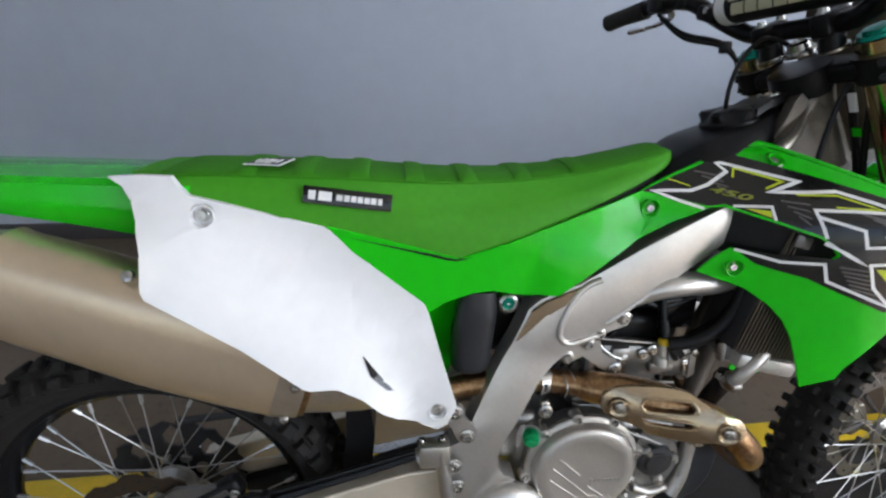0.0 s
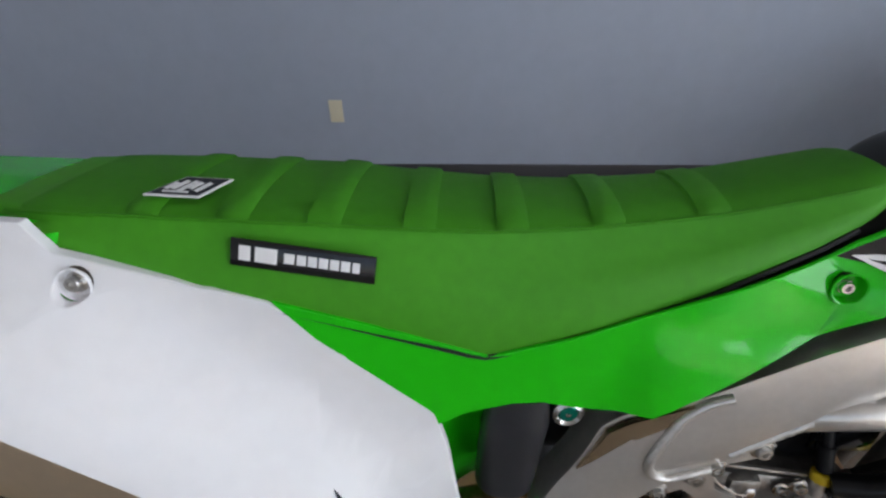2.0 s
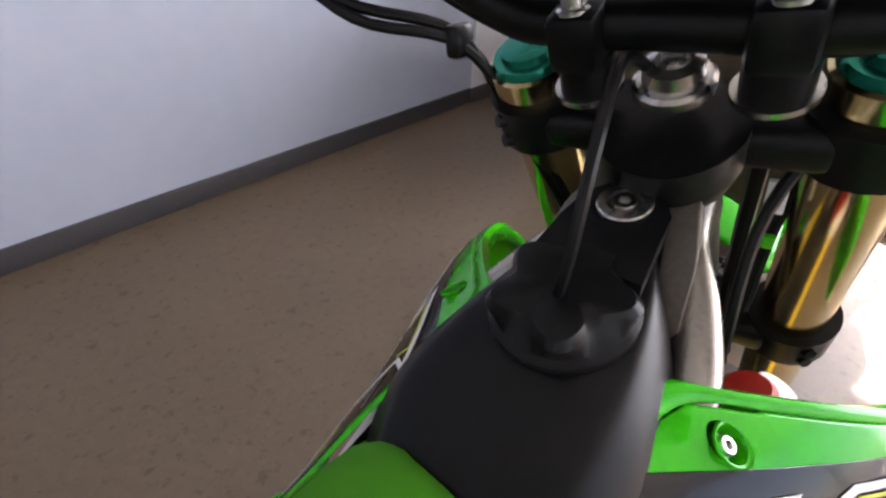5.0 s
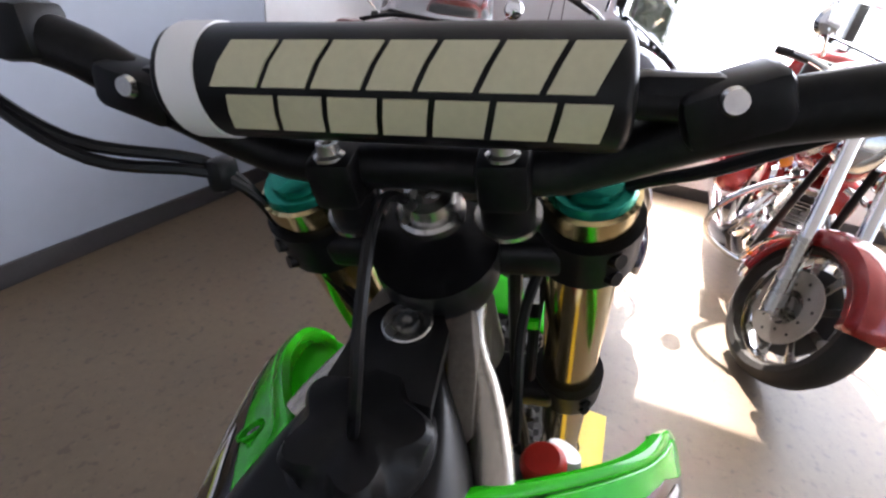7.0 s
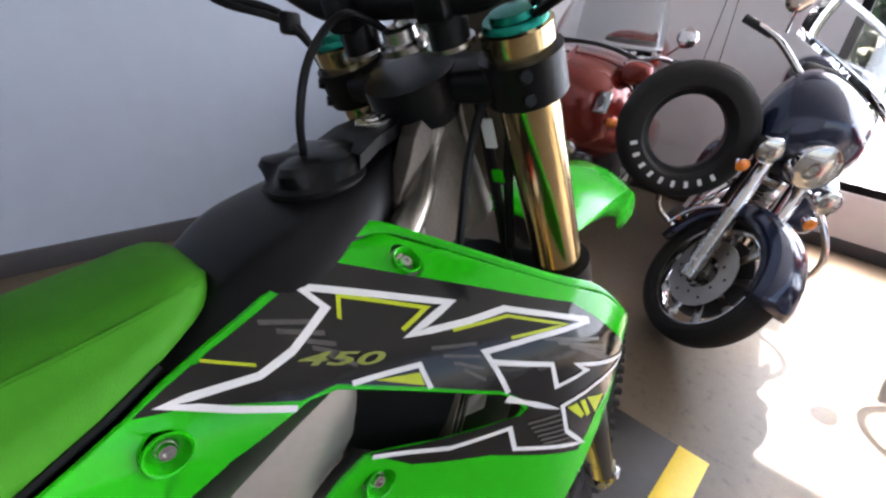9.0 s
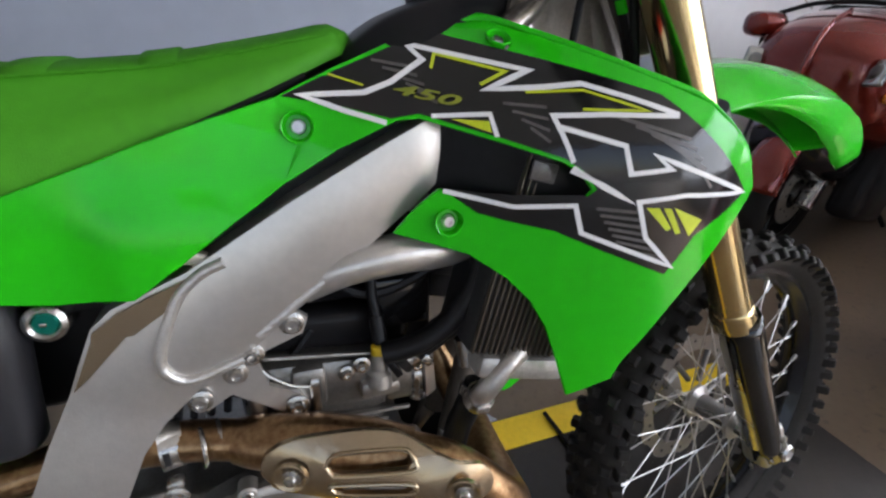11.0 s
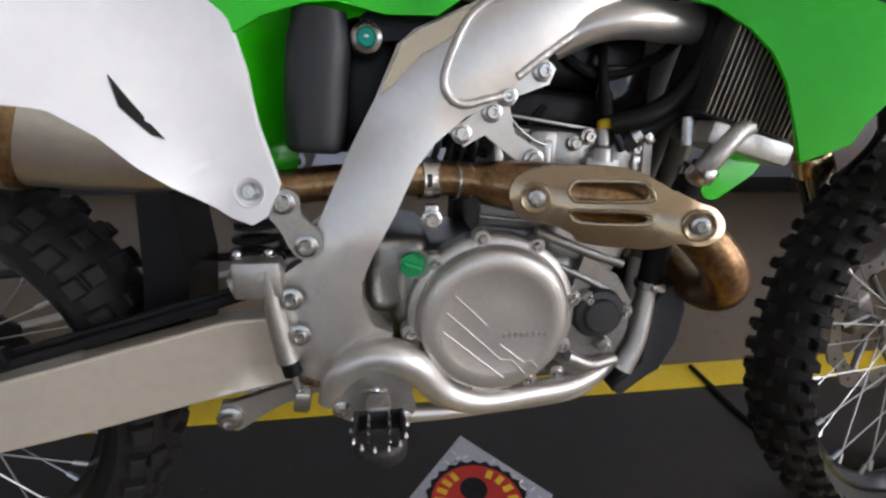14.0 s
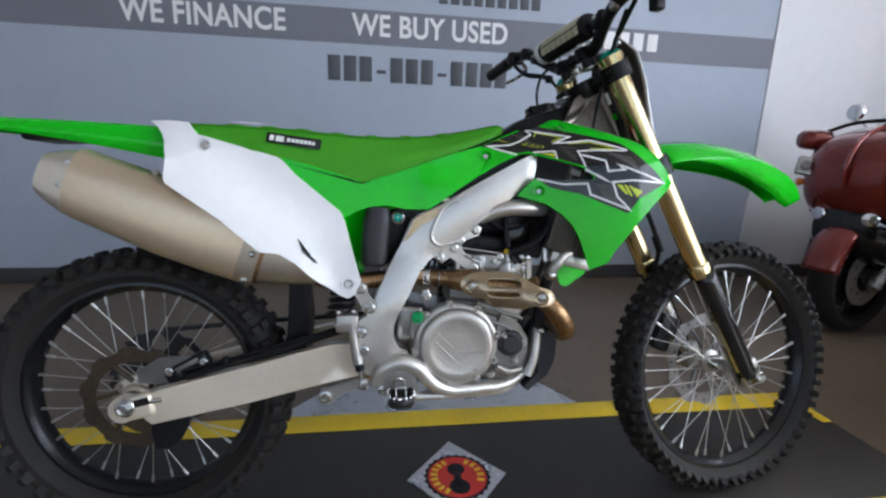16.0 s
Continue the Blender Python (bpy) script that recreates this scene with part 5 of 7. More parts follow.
for s in (-1, 1):
    part("radiator_louver", sheet([(0.895, 0.880), (0.915, 0.845), (0.96, 0.825), (1.045, 0.815), (1.066, 0.860), (1.045, 0.898), (0.985, 0.906), (0.915, 0.918)], lambda x, z: 0.094 + 0.62 * (x - 0.90) * (x < 0.99) + 0.0625 * (x >= 0.99), 0.006, s, 0.03), BLACK, bike, "black louvre over the radiator")
part("inner_flap", sheet([(1.000, 0.672), (1.050, 0.668), (1.069, 0.636), (1.036, 0.607), (1.016, 0.595), (0.999, 0.603), (0.990, 0.64)], lambda x, z: 0.092, 0.003, -1, 0.03, 3), GREEN, bike, "green lower flap inside the shroud")
# dark ducting that fills the gap between the spars and the seat
for s in (-1, 1):
    part("air_duct", sheet([(0.575, 0.800), (0.610, 0.760), (0.66, 0.765), (0.72, 0.790), (0.80, 0.830), (0.90, 0.890), (0.93, 0.940), (0.88, 0.950), (0.80, 0.925), (0.70, 0.890), (0.62, 0.860)], lambda x, z: 0.074, 0.025, s, 0.05), BLACK, bike)
part("frame_tab", box((0.708, -0.092, 0.8045), (0.026, 0.012, 0.012), 0.003, pose(0, 0, 0, 0, 12, 0)), SWING, bike)

# --- reservoir beside the airbox ---
part("reservoir", sweep([(0.541, -0.086, 0.646), (0.5415, -0.086, 0.656), (0.544, -0.086, 0.70), (0.549, -0.086, 0.750), (0.552, -0.086, 0.785)], [0.024, 0.0310, 0.0325, 0.0325, 0.026], 28, 4, flat=0.74, power=0.85), CANISTER, bike, "matt black cylindrical canister")
gas = part("adjuster_bezel", lathe([(0.009, 0.010), (0.0115, 0.0125), (0.0155, 0.010), (0.0165, 0.004), (0.0165, -0.02), (0, -0.02)], (0.597, -0.084, 0.761), (0.05, -1, 0.05), 32), STEEL, bike, "steel bezel of the adjuster")
part("adjuster", lathe([(0.0098, 0.004), (0.0098, 0.009), (0.008, 0.011), (0, 0.011)], (0.597, -0.084, 0.761), (0.05, -1, 0.05), 24), TEAL, gas, "teal anodised adjuster")
part("adjuster_slot", box((0.597, -0.0955, 0.762), (0.005, 0.002, 0.003), 0.0005), STEEL, gas)

# --- plastics ---
NOSE = [(0.80, 0.094), (0.86, 0.114), (0.923, 0.134), (0.99, 0.166), (1.05, 0.190), (1.10, 0.204), (1.15, 0.205), (1.19, 0.197), (1.225, 0.184), (1.28, 0.160)]


def y_shroud(x, z):
    """It swells out over the radiator and turns in again at its tip."""
    f = sum(ramp(x + k, NOSE) for k in (-0.02, 0, 0.02)) / 3 if x > 0.8 else 0.094
    f += 0.008 * step01((0.80 - x) / 0.13) + 0.006 * step01((0.66 - x) / 0.08)
    c = max(0.0, z - 0.88)
    lift = 6 * c * c * step01((x - 0.70) / 0.12)
    low = 0.013 * step01((0.885 - z) / 0.06) * step01((x - 0.62) / 0.05) * step01((0.87 - x) / 0.05)
    return f - lift + low


SHROUD = [(0.334, 0.893), (0.43, 0.868), (0.517, 0.842), (0.587, 0.863), (0.640, 0.882), (0.688, 0.900), (0.735, 0.916), (0.785, 0.931), (0.836, 0.9545), (0.9198, 0.9902), (0.9745, 0.9969), (1.0085, 0.9848), (1.0934, 0.9500), (1.140, 0.932), (1.181, 0.900), (1.208, 0.870), (1.221, 0.853), (1.211, 0.840), (1.165, 0.795), (1.126, 0.750), (1.082, 0.690), (1.074, 0.670), (1.034, 0.6500), (1.0225, 0.6866), (1.0081, 0.7273), (0.9928, 0.7543), (0.9717, 0.7763), (0.9398, 0.798), (0.875, 0.8173), (0.8936, 0.8402), (0.913, 0.8583), (0.9699, 0.8531), (1.0284, 0.8542), (1.0338, 0.8612), (1.024, 0.8744), (1.0099, 0.8836), (0.9643, 0.8979), (0.8996, 0.9162), (0.8811, 0.9144), (0.832, 0.890), (0.789, 0.863), (0.743, 0.834), (0.697, 0.801), (0.667, 0.781), (0.615, 0.781), (0.568, 0.790), (0.540, 0.787), (0.500, 0.774), (0.472, 0.757), (0.435, 0.79), (0.38, 0.84)]
for s in (-1, 1):
    ob = part("radiator_shroud", sheet(SHROUD, y_shroud, 0.004, s, 0.022, holes=[(0.803, 0.909, 0.0120), (0.9221, 0.8289, 0.0115), (0.9783, 0.981, 0.0095)]), GREEN, bike, "glossy green plastic shroud with a black graphic")
    bevelled(ob, 0.0015, 2)
    # top lip that turns in over the tank
    lip = [(0.9367, 0.9937), (0.9745, 0.9984), (1.0112, 0.9858), (1.0913, 0.9526), (1.140, 0.934), (1.181, 0.902), (1.204, 0.876)]
    bm = bmesh.new()
    rows = []
    for i, (x, z) in enumerate((q.x, q.z) for q in smooth_path([(a, 0, b) for a, b in lip], 5)):
        d = y_shroud(x, z)
        inner = 0.030 * (1 - 0.6 * i / 25)
        rows.append([bm.verts.new((x, s * d, z)), bm.verts.new((x - 0.002, s * (d - inner * 0.5), z + 0.006)), bm.verts.new((x - 0.006, s * (d - inner), z + 0.005)), bm.verts.new((x - 0.006, s * (d - inner), z - 0.012))])
    for a, b in zip(rows, rows[1:]):
        for k in range(3):
            bm.faces.new((a[k], b[k], b[k + 1], a[k + 1]))
    ob = part("shroud_lip", bm, GREEN, bike)
    so = ob.modifiers.new("thickness", "SOLIDIFY")
    so.thickness = 0.003
    for bx, bz, br in ((0.803, 0.909, 0.0125), (0.9221, 0.8289, 0.012), (0.9783, 0.981, 0.0105)):
        d = y_shroud(bx, bz)
        nrm = Vector((-0.1, s * 1.0, 0.1)) if bz < 0.95 else Vector((0.0, s * 0.6, 0.9))
        base = Vector((bx, s * (d + 0.0015), bz + (0.004 if bz > 0.95 else 0)))
        base = base - nrm.normalized() * (0.0 if bz < 0.95 else 0.003)
        cup = lathe([(br + 0.0016, -0.0005), (br + 0.001, 0.0010), (br - 0.0004, 0.0004), (br * 0.86, -0.007), (br * 0.8, -0.008), (0, -0.008)], base, nrm, 28)
        part("bolt_recess", cup, GREEN, bike, "sunk cup round a shroud bolt")
        bolt(base - nrm.normalized() * 0.0078, nrm, 0.0052, bike, washer=1.3)

# white side panels
def y_panel(x, z):
    """Flat along the seat, folding outwards over the muffler below."""
    d = (x - 0.122) * 0.637 + (z - 0.838) * 0.771
    out = sum(ramp(d + k, [(-0.03, 0.197), (0.0, 0.194), (0.03, 0.182), (0.06, 0.158), (0.10, 0.119), (0.14, 0.109), (0.20, 0.107)]) for k in (-0.008, 0, 0.008)) / 3
    out = 0.107 + (out - 0.107) * step01((0.958 - z) / 0.075)
    k = step01((x - 0.40) / 0.06) * step01((0.73 - z) / 0.06)
    return out * (1 - k) + 0.148 * k


PANEL = [(0.068, 0.962), (0.107, 0.964), (0.144, 0.962), (0.153, 0.948), (0.163, 0.937), (0.191, 0.930), (0.254, 0.9127), (0.330, 0.8925), (0.399, 0.8415), (0.4435, 0.806), (0.470, 0.770), (0.485, 0.715), (0.497, 0.678), (0.5137, 0.620), (0.500, 0.589), (0.485, 0.580), (0.466, 0.588), (0.424, 0.621), (0.377, 0.664), (0.3455, 0.684), (0.310, 0.689), (0.300, 0.694), (0.230, 0.755), (0.128, 0.829), (0.1245, 0.838), (0.1244, 0.880), (0.1112, 0.9125), (0.0964, 0.934), (0.084, 0.950)]
for s in (-1, 1):
    ob = part("side_panel", sheet(PANEL if s < 0 else [(x, min(z, 0.935)) for x, z in PANEL], y_panel, 0.010, s, 0.03, holes=[(0.180, 0.913, 0.0135), (0.485, 0.613, 0.0135)]), WHITE, bike, "plain white plastic side panel")
    bevelled(ob, 0.0055, 3)
    ob = part("panel_slot", decal([(0.378, 0.716), (0.421, 0.662), (0.412, 0.666), (0.388, 0.690)], y_panel, 0.0012, s), BLACK_GLOSS, ob, "black slot in the panel")
for bx, bz in ((0.180, 0.913), (0.485, 0.613)):
    base = Vector((bx, -y_panel(bx, bz) - 0.0004, bz))
    part("bolt_recess", lathe([(0.0150, -0.0012), (0.0140, 0.0006), (0.0128, -0.0002), (0.0118, -0.0055), (0, -0.0060)], base, (0, -1, 0.1), 28), WHITE, bike, "sunk cup round a panel bolt")
    bolt(base + Vector((0, 0.0055, 0)), (0, -1, 0.1), 0.0066, bike, washer=1.35)
ob = part("air_cover", sheet([(0.38, 0.86), (0.52, 0.85), (0.62, 0.80), (0.59, 0.782), (0.548, 0.775), (0.527, 0.755), (0.516, 0.70), (0.518, 0.64), (0.512, 0.612), (0.47, 0.60), (0.42, 0.66), (0.38, 0.76)], lambda x, z: 0.098 - 0.052 * step01((x - 0.44) / 0.07) * step01((0.81 - z) / 0.07), 0.004, -1, 0.02), GREEN, bike, "green airbox side cover")

# graphics on the shroud: vinyl shapes laid one over another
for s in (-1, 1):
    base = part("graphic", decal([(0.792, 0.9325), (0.836, 0.952), (0.9178, 0.9852), (0.9317, 0.9846), (1.0112, 0.9631), (1.0912, 0.9389), (1.1109, 0.9240), (1.1988, 0.8521), (1.1338, 0.8174), (1.1086, 0.7824), (1.0509, 0.8056), (1.0063, 0.8245), (0.9837, 0.8289), (0.9465, 0.8368), (0.914, 0.8598), (0.9699, 0.8556), (1.0293, 0.8571), (1.0365, 0.8622), (1.024, 0.8783), (1.0099, 0.8875), (0.9643, 0.9019), (0.8996, 0.9203), (0.877, 0.9164), (0.835, 0.926)], y_shroud, 0.0008, s, 0.02), BLACK_GLOSS, bike, "black shroud graphic with white outlines")
    # small grey label plate in the opening
    part("inner_label", box((0.999, s * 0.1590, 0.874), (0.026, 0.003, 0.017), 0.002, pose(0, 0, 0, 0, 14, 0)), DECAL_GREY, base, "small dark grey maker plate")
    # grey hatching
    for k in range(5):
        part("hatch", ribbon([(0.8688 + 0.008 * k, 0.9619 - 0.006 * k), (0.8996 + 0.004 * k, 0.9568 - 0.007 * k)], 0.0028, y_shroud, 0.0013, s), DECAL_GREY, base)
    for k in range(6):
        part("hatch", ribbon([(1.0517 + 0.012 * k, 0.9206 - 0.006 * k), (1.112 + 0.006 * k, 0.904 - 0.0085 * k)], 0.0032, y_shroud, 0.0013, s), DECAL_GREY, base)
    for k in range(7):
        part("hatch", ribbon([(1.0374 + 0.004 * k, 0.8458 - 0.006 * k), (1.0715 + 0.004 * k, 0.8427 - 0.007 * k)], 0.0028, y_shroud, 0.0013, s), DECAL_GREY, base)
    for k in range(4):
        part("hatch", ribbon([(0.9652 + 0.006 * k, 0.9299 - 0.006 * k), (0.9975, 0.9275 - 0.009 * k)], 0.0025, y_shroud, 0.0013, s), DECAL_GREY, base)
    lines = [([(0.8729, 0.9129), (0.8403, 0.9222), (0.808, 0.9335), (0.8586, 0.9362), (0.8811, 0.9447), (0.9107, 0.9629), (0.9006, 0.9755), (0.9463, 0.9654), (0.9902, 0.9556), (0.9549, 0.9403), (0.9976, 0.9428), (1.0282, 0.9461), (1.0659, 0.9352), (1.1030, 0.9231)], 0.0042),
             ([(0.9088, 0.9187), (0.954, 0.9212), (0.9578, 0.9037)], 0.0036),
             ([(1.0152, 0.8848), (1.0011, 0.9212), (1.0426, 0.9229), (1.1023, 0.9224)], 0.0040),
             ([(1.0029, 0.9133), (1.0551, 0.8989), (1.0612, 0.8759), (1.0954, 0.8799), (1.0817, 0.8908), (1.1144, 0.8794), (1.1940, 0.8522), (1.1144, 0.8567), (1.0715, 0.8519), (1.0825, 0.8194), (1.1120, 0.7905), (1.0696, 0.807), (1.0275, 0.8234), (1.0205, 0.8479), (0.9717, 0.8452), (0.916, 0.8573)], 0.0042),
             ([(1.0134, 0.8779), (1.0401, 0.8667), (1.0668, 0.8509), (1.0419, 0.8634), (1.0152, 0.8809)], 0.0034)]
    for pts, w in lines:
        part("outline_stripe", ribbon(pts, w, y_shroud, 0.0017, s), DECAL_WHITE, base, "white vinyl outline")
    for pts, w in [([(0.9158, 0.9558), (0.9218, 0.9679), (0.9727, 0.9545), (0.9511, 0.9438)], 0.0026), ([(0.9838, 0.9387), (1.0281, 0.9412), (1.0764, 0.926), (1.0245, 0.9265)], 0.0022), ([(0.832, 0.950), (0.8586, 0.9418)], 0.0018)]:
        part("lime_stripe", ribbon(pts, w, y_shroud, 0.0015, s), LIME, base, "lime vinyl stripe")
    for pts in ([(1.0793, 0.8465), (1.0911, 0.8461), (1.1058, 0.8271), (1.1018, 0.8246)], [(1.0954, 0.8459), (1.1025, 0.8451), (1.1167, 0.8223), (1.1120, 0.8210)], [(1.1058, 0.8457), (1.1385, 0.8325), (1.1270, 0.8181)], [(0.9239, 0.9168), (0.953, 0.9157), (0.954, 0.9066)]):
        part("lime_patch", decal(pts, y_shroud, 0.0014, s), LIME, base)

# the figure on the graphic
q0, q1 = Vector((0.8815, 0, 0.9440)), Vector((0.9400, 0, 0.9325))
d0, d1 = y_shroud(q0.x, q0.z), y_shroud(q1.x, q1.z)
q0.y, q1.y = -d0 - 0.0034, -d1 - 0.0034
ex_v = (q1 - q0).normalized()
up_v = Vector((0.10, 0.28, 0.95))
up_v = (up_v - ex_v * up_v.dot(ex_v)).normalized()
mm = Matrix.Identity(4)
for i, v in enumerate((ex_v, up_v, ex_v.cross(up_v))):
    mm[0][i], mm[1][i], mm[2][i] = v
writing("450", 0.0125, Matrix.Translation(q0 - up_v * 0.008) @ mm, OLIVE, "figure", bike, 0.0004, "dull lime printed figures 450", sx=2.9, shear=0.3)

# --- seat ---
SEAM_W = [(0.08, 0.070), (0.15, 0.080), (0.36, 0.081), (0.52, 0.069), (0.60, 0.060), (0.70, 0.053), (0.80, 0.051), (0.840, 0.047), (0.855, 0.037), (0.862, 0.022)]
SEAM_Z = [(0.08, 0.959), (0.20, 0.958), (0.36, 0.953), (0.44, 0.947), (0.52, 0.943), (0.60, 0.944), (0.70, 0.953), (0.80, 0.973), (0.840, 0.983), (0.852, 0.9825), (0.858, 0.980), (0.862, 0.976)]
BOT_W = [(0.08, 0.085), (0.15, 0.098), (0.30, 0.104), (0.50, 0.106), (0.60, 0.102), (0.70, 0.090), (0.78, 0.074), (0.82, 0.062), (0.840, 0.052), (0.855, 0.038), (0.862, 0.023)]
BOT_Z = [(0.08, 0.938), (0.14, 0.938), (0.165, 0.924), (0.25, 0.902), (0.334, 0.886), (0.43, 0.862), (0.517, 0.841), (0.60, 0.865), (0.69, 0.898), (0.785, 0.937), (0.838, 0.961), (0.850, 0.966), (0.858, 0.9695), (0.862, 0.9715)]


def seat_section(x):
    w, z, bw, bz = ramp(x, SEAM_W), ramp(x, SEAM_Z), ramp(x, BOT_W), ramp(x, BOT_Z)
    z = max(z, bz + 0.004)
    crown = 0.010 if 0.12 < x < 0.84 else 0.005 if x < 0.8 else 0.010 - 0.35 * (x - 0.84)
    side = [(bw, bz), (bw * 0.995 + 0.001, bz + (z - bz) * 0.3), (bw * 0.6 + w * 0.4 + 0.001, bz + (z - bz) * 0.62), (w + 0.002, z - 0.006), (w, z)]
    topc = [(w * 0.94, z + 0.003), (w * 0.6, z + crown * 0.75), (w * 0.25, z + crown * 0.97), (0.0, z + crown)]
    right = [(-y, zz) for y, zz in side + topc]
    left = [(y, zz) for y, zz in (side + topc)[-2::-1]]
    return right + left


def seat_body(xs, a, b):
    bm = bmesh.new()
    rows = [[bm.verts.new((x, y, z)) for y, z in seat_section(x)[a:b]] for x in xs]
    n = len(rows[0])
    for p, q in zip(rows, rows[1:]):
        for k in range(n - 1):
            bm.faces.new((p[k], p[k + 1], q[k + 1], q[k]))
    return bm, rows


xs = [0.08 + i * 0.0125 for i in range(62)] + [0.849, 0.853, 0.857, 0.860, 0.862]
bm, rows = seat_body(xs, 0, 17)
bm.faces.new(rows[0])
bm.faces.new(rows[-1])
for p, q in zip(rows, rows[1:]):
    bm.faces.new((p[0], q[0], q[-1], p[-1]))
seat = part("seat", bm, SEAT, bike, "green vinyl seat with raised ribs", 50)
bm = bmesh.new()
top_rows = []
for x in xs[3:-1]:
    sec = seat_section(x)[4:13]
    top_rows.append([bm.verts.new((x, y * 0.995, z + 0.0012)) for y, z in sec])
for p, q in zip(top_rows, top_rows[1:]):
    for k in range(8):
        bm.faces.new((p[k], p[k + 1], q[k + 1], q[k]))
part("gripper_cover", bm, SEAT_TOP, seat, "dark green textured seat top", 60)
for x0 in (0.212, 0.288, 0.364, 0.442, 0.520, 0.602, 0.689):
    bm = bmesh.new()
    rr = []
    for x, h in ((x0, 0.0), (x0 + 0.001, 0.0030), (x0 + 0.013, 0.0033), (x0 + 0.0255, 0.0028), (x0 + 0.028, 0.0)):
        rr.append([bm.verts.new((x, y * (1.0 + h * 0.6), z + 0.001 + h * (0.35 if k in (0, 8) else 1.0))) for k, (y, z) in enumerate(seat_section(x)[4:13])])
    for p, q in zip(rr, rr[1:]):
        for k in range(8):
            bm.faces.new((p[k], p[k + 1], q[k + 1], q[k]))
    part("rib", bm, SEAT_TOP, seat, "raised seat rib", 60)
for s in (-1, 1):
    part("seam", sweep([(x, s * (ramp(x, SEAM_W) + 0.0008), max(ramp(x, SEAM_Z), ramp(x, BOT_Z) + 0.004) + 0.0006) for x in xs[2:-2:3]], 0.0016, 6, 2), SEAT_TOP, seat)
# a black strip stands for the shaded gap below the seat
for s in (-1, 1):
    part("seat_gap_shade", sweep([(x, s * (ramp(x, BOT_W) + 0.0005), ramp(x, BOT_Z) - 0.0022) for x in [0.334 + 0.03 * i for i in range(17)]], 0.0030, 6, 2), BLACK, seat, "black strip for the shade along the seat's lower edge")
# maker's patch on the seat's side: a plain badge with white blocks
pm = Matrix.Translation((0.364, -0.1005, 0.9295)) @ pose(0, 0, 0, -14, 0, 0) @ pose(0, 0, 0, 0, 7.0, 0)
badge = part("seat_badge", moved(box((0, 0, 0), (0.119, 0.0016, 0.0235), 0.0007), pm), BLACK_GLOSS, seat, "black badge with white blocks")
for x, w in ((-0.0475, 0.0095), (-0.030, 0.018), (-0.011, 0.0085), (-0.001, 0.0075), (0.008, 0.0075), (0.017, 0.0075), (0.026, 0.0075), (0.035, 0.0075), (0.0435, 0.006)):
    part("badge_block", moved(box((x, -0.001, 0.0), (w, 0.0012, 0.0125 if x < -0.02 else 0.0085), 0.0003, None, 1), pm), DECAL_WHITE, badge)
sm = Matrix.Translation((0.256, -0.050, 0.9712)) @ pose(0, 0, 0, 8, 2.5, 0) @ Matrix.Scale(0.66, 4)
stk = bmesh.new()
stk.faces.new([stk.verts.new(v) for v in ((-0.050, -0.026, 0), (0.022, -0.026, 0), (0.046, 0.026, 0), (-0.018, 0.026, 0))])
ex = bmesh.ops.extrude_face_region(stk, geom=stk.faces[:])
bmesh.ops.translate(stk, vec=(0, 0, -0.002), verts=[v for v in ex["geom"] if isinstance(v, bmesh.types.BMVert)])
sticker = part("seat_sticker", moved(stk, sm @ Matrix.Translation((0, 0, 0.0022))), DECAL_WHITE, seat, "black sticker with a white edge")
stk = bmesh.new()
stk.faces.new([stk.verts.new(v) for v in ((-0.046, -0.0235, 0.003), (0.0205, -0.0235, 0.003), (0.042, 0.0235, 0.003), (-0.0165, 0.0235, 0.003))])
part("sticker_face", moved(stk, sm), BLACK_GLOSS, sticker)
for i in range(5):
    part("sticker_mark", moved(box((-0.024 + i * 0.0105, -0.002 + 0.003 * (i % 2), 0.0036), (0.007, 0.020 + 0.006 * (i % 3), 0.0008), 0.0002, pose(0, 0, 0, 0, 0, -24), 1), sm), DECAL_WHITE, sticker)
part("sticker_mark", moved(box((-0.012, -0.017, 0.0036), (0.034, 0.004, 0.0008), 0.0002, None, 1), sm), DECAL_WHITE, sticker)

# --- rear fender ---
bm = bmesh.new()
rows = []
for i in range(17):
    t = i / 16
    x = 0.16 - 0.66 * t
    zt = 0.952 + 0.010 * math.sin(t * 2.2) + 0.004 * t
    w = 0.100 - 0.022 * t
    drop = 0.072 * (1 - t) ** 1.5 + 0.010
    rows.append([bm.verts.new((x, y, z)) for y, z in ((-w - 0.004, zt - drop), (-w, zt - drop * 0.5), (-w * 0.97, zt - 0.008), (-w * 0.84, zt - 0.001), (-w * 0.4, zt + 0.001), (0, zt + 0.006), (w * 0.4, zt + 0.001), (w * 0.84, zt - 0.001), (w * 0.97, zt - 0.008), (w, zt - drop * 0.5), (w + 0.004, zt - drop))])
for p, q in zip(rows, rows[1:]):
    for k in range(10):
        bm.faces.new((p[k], p[k + 1], q[k + 1], q[k]))
rf = part("rear_fender", bm, GREEN, bike, "green plastic rear fender", 22)
so = rf.modifiers.new("thickness", "SOLIDIFY")
so.thickness = 0.0035
# an added black box keeps the space under the green fender dark
part("under_fender_box", box((-0.04, 0, 0.935), (0.36, 0.12, 0.02), 0.01, pose(0, 0, 0, 0, -2, 0)), BLACK, bike)

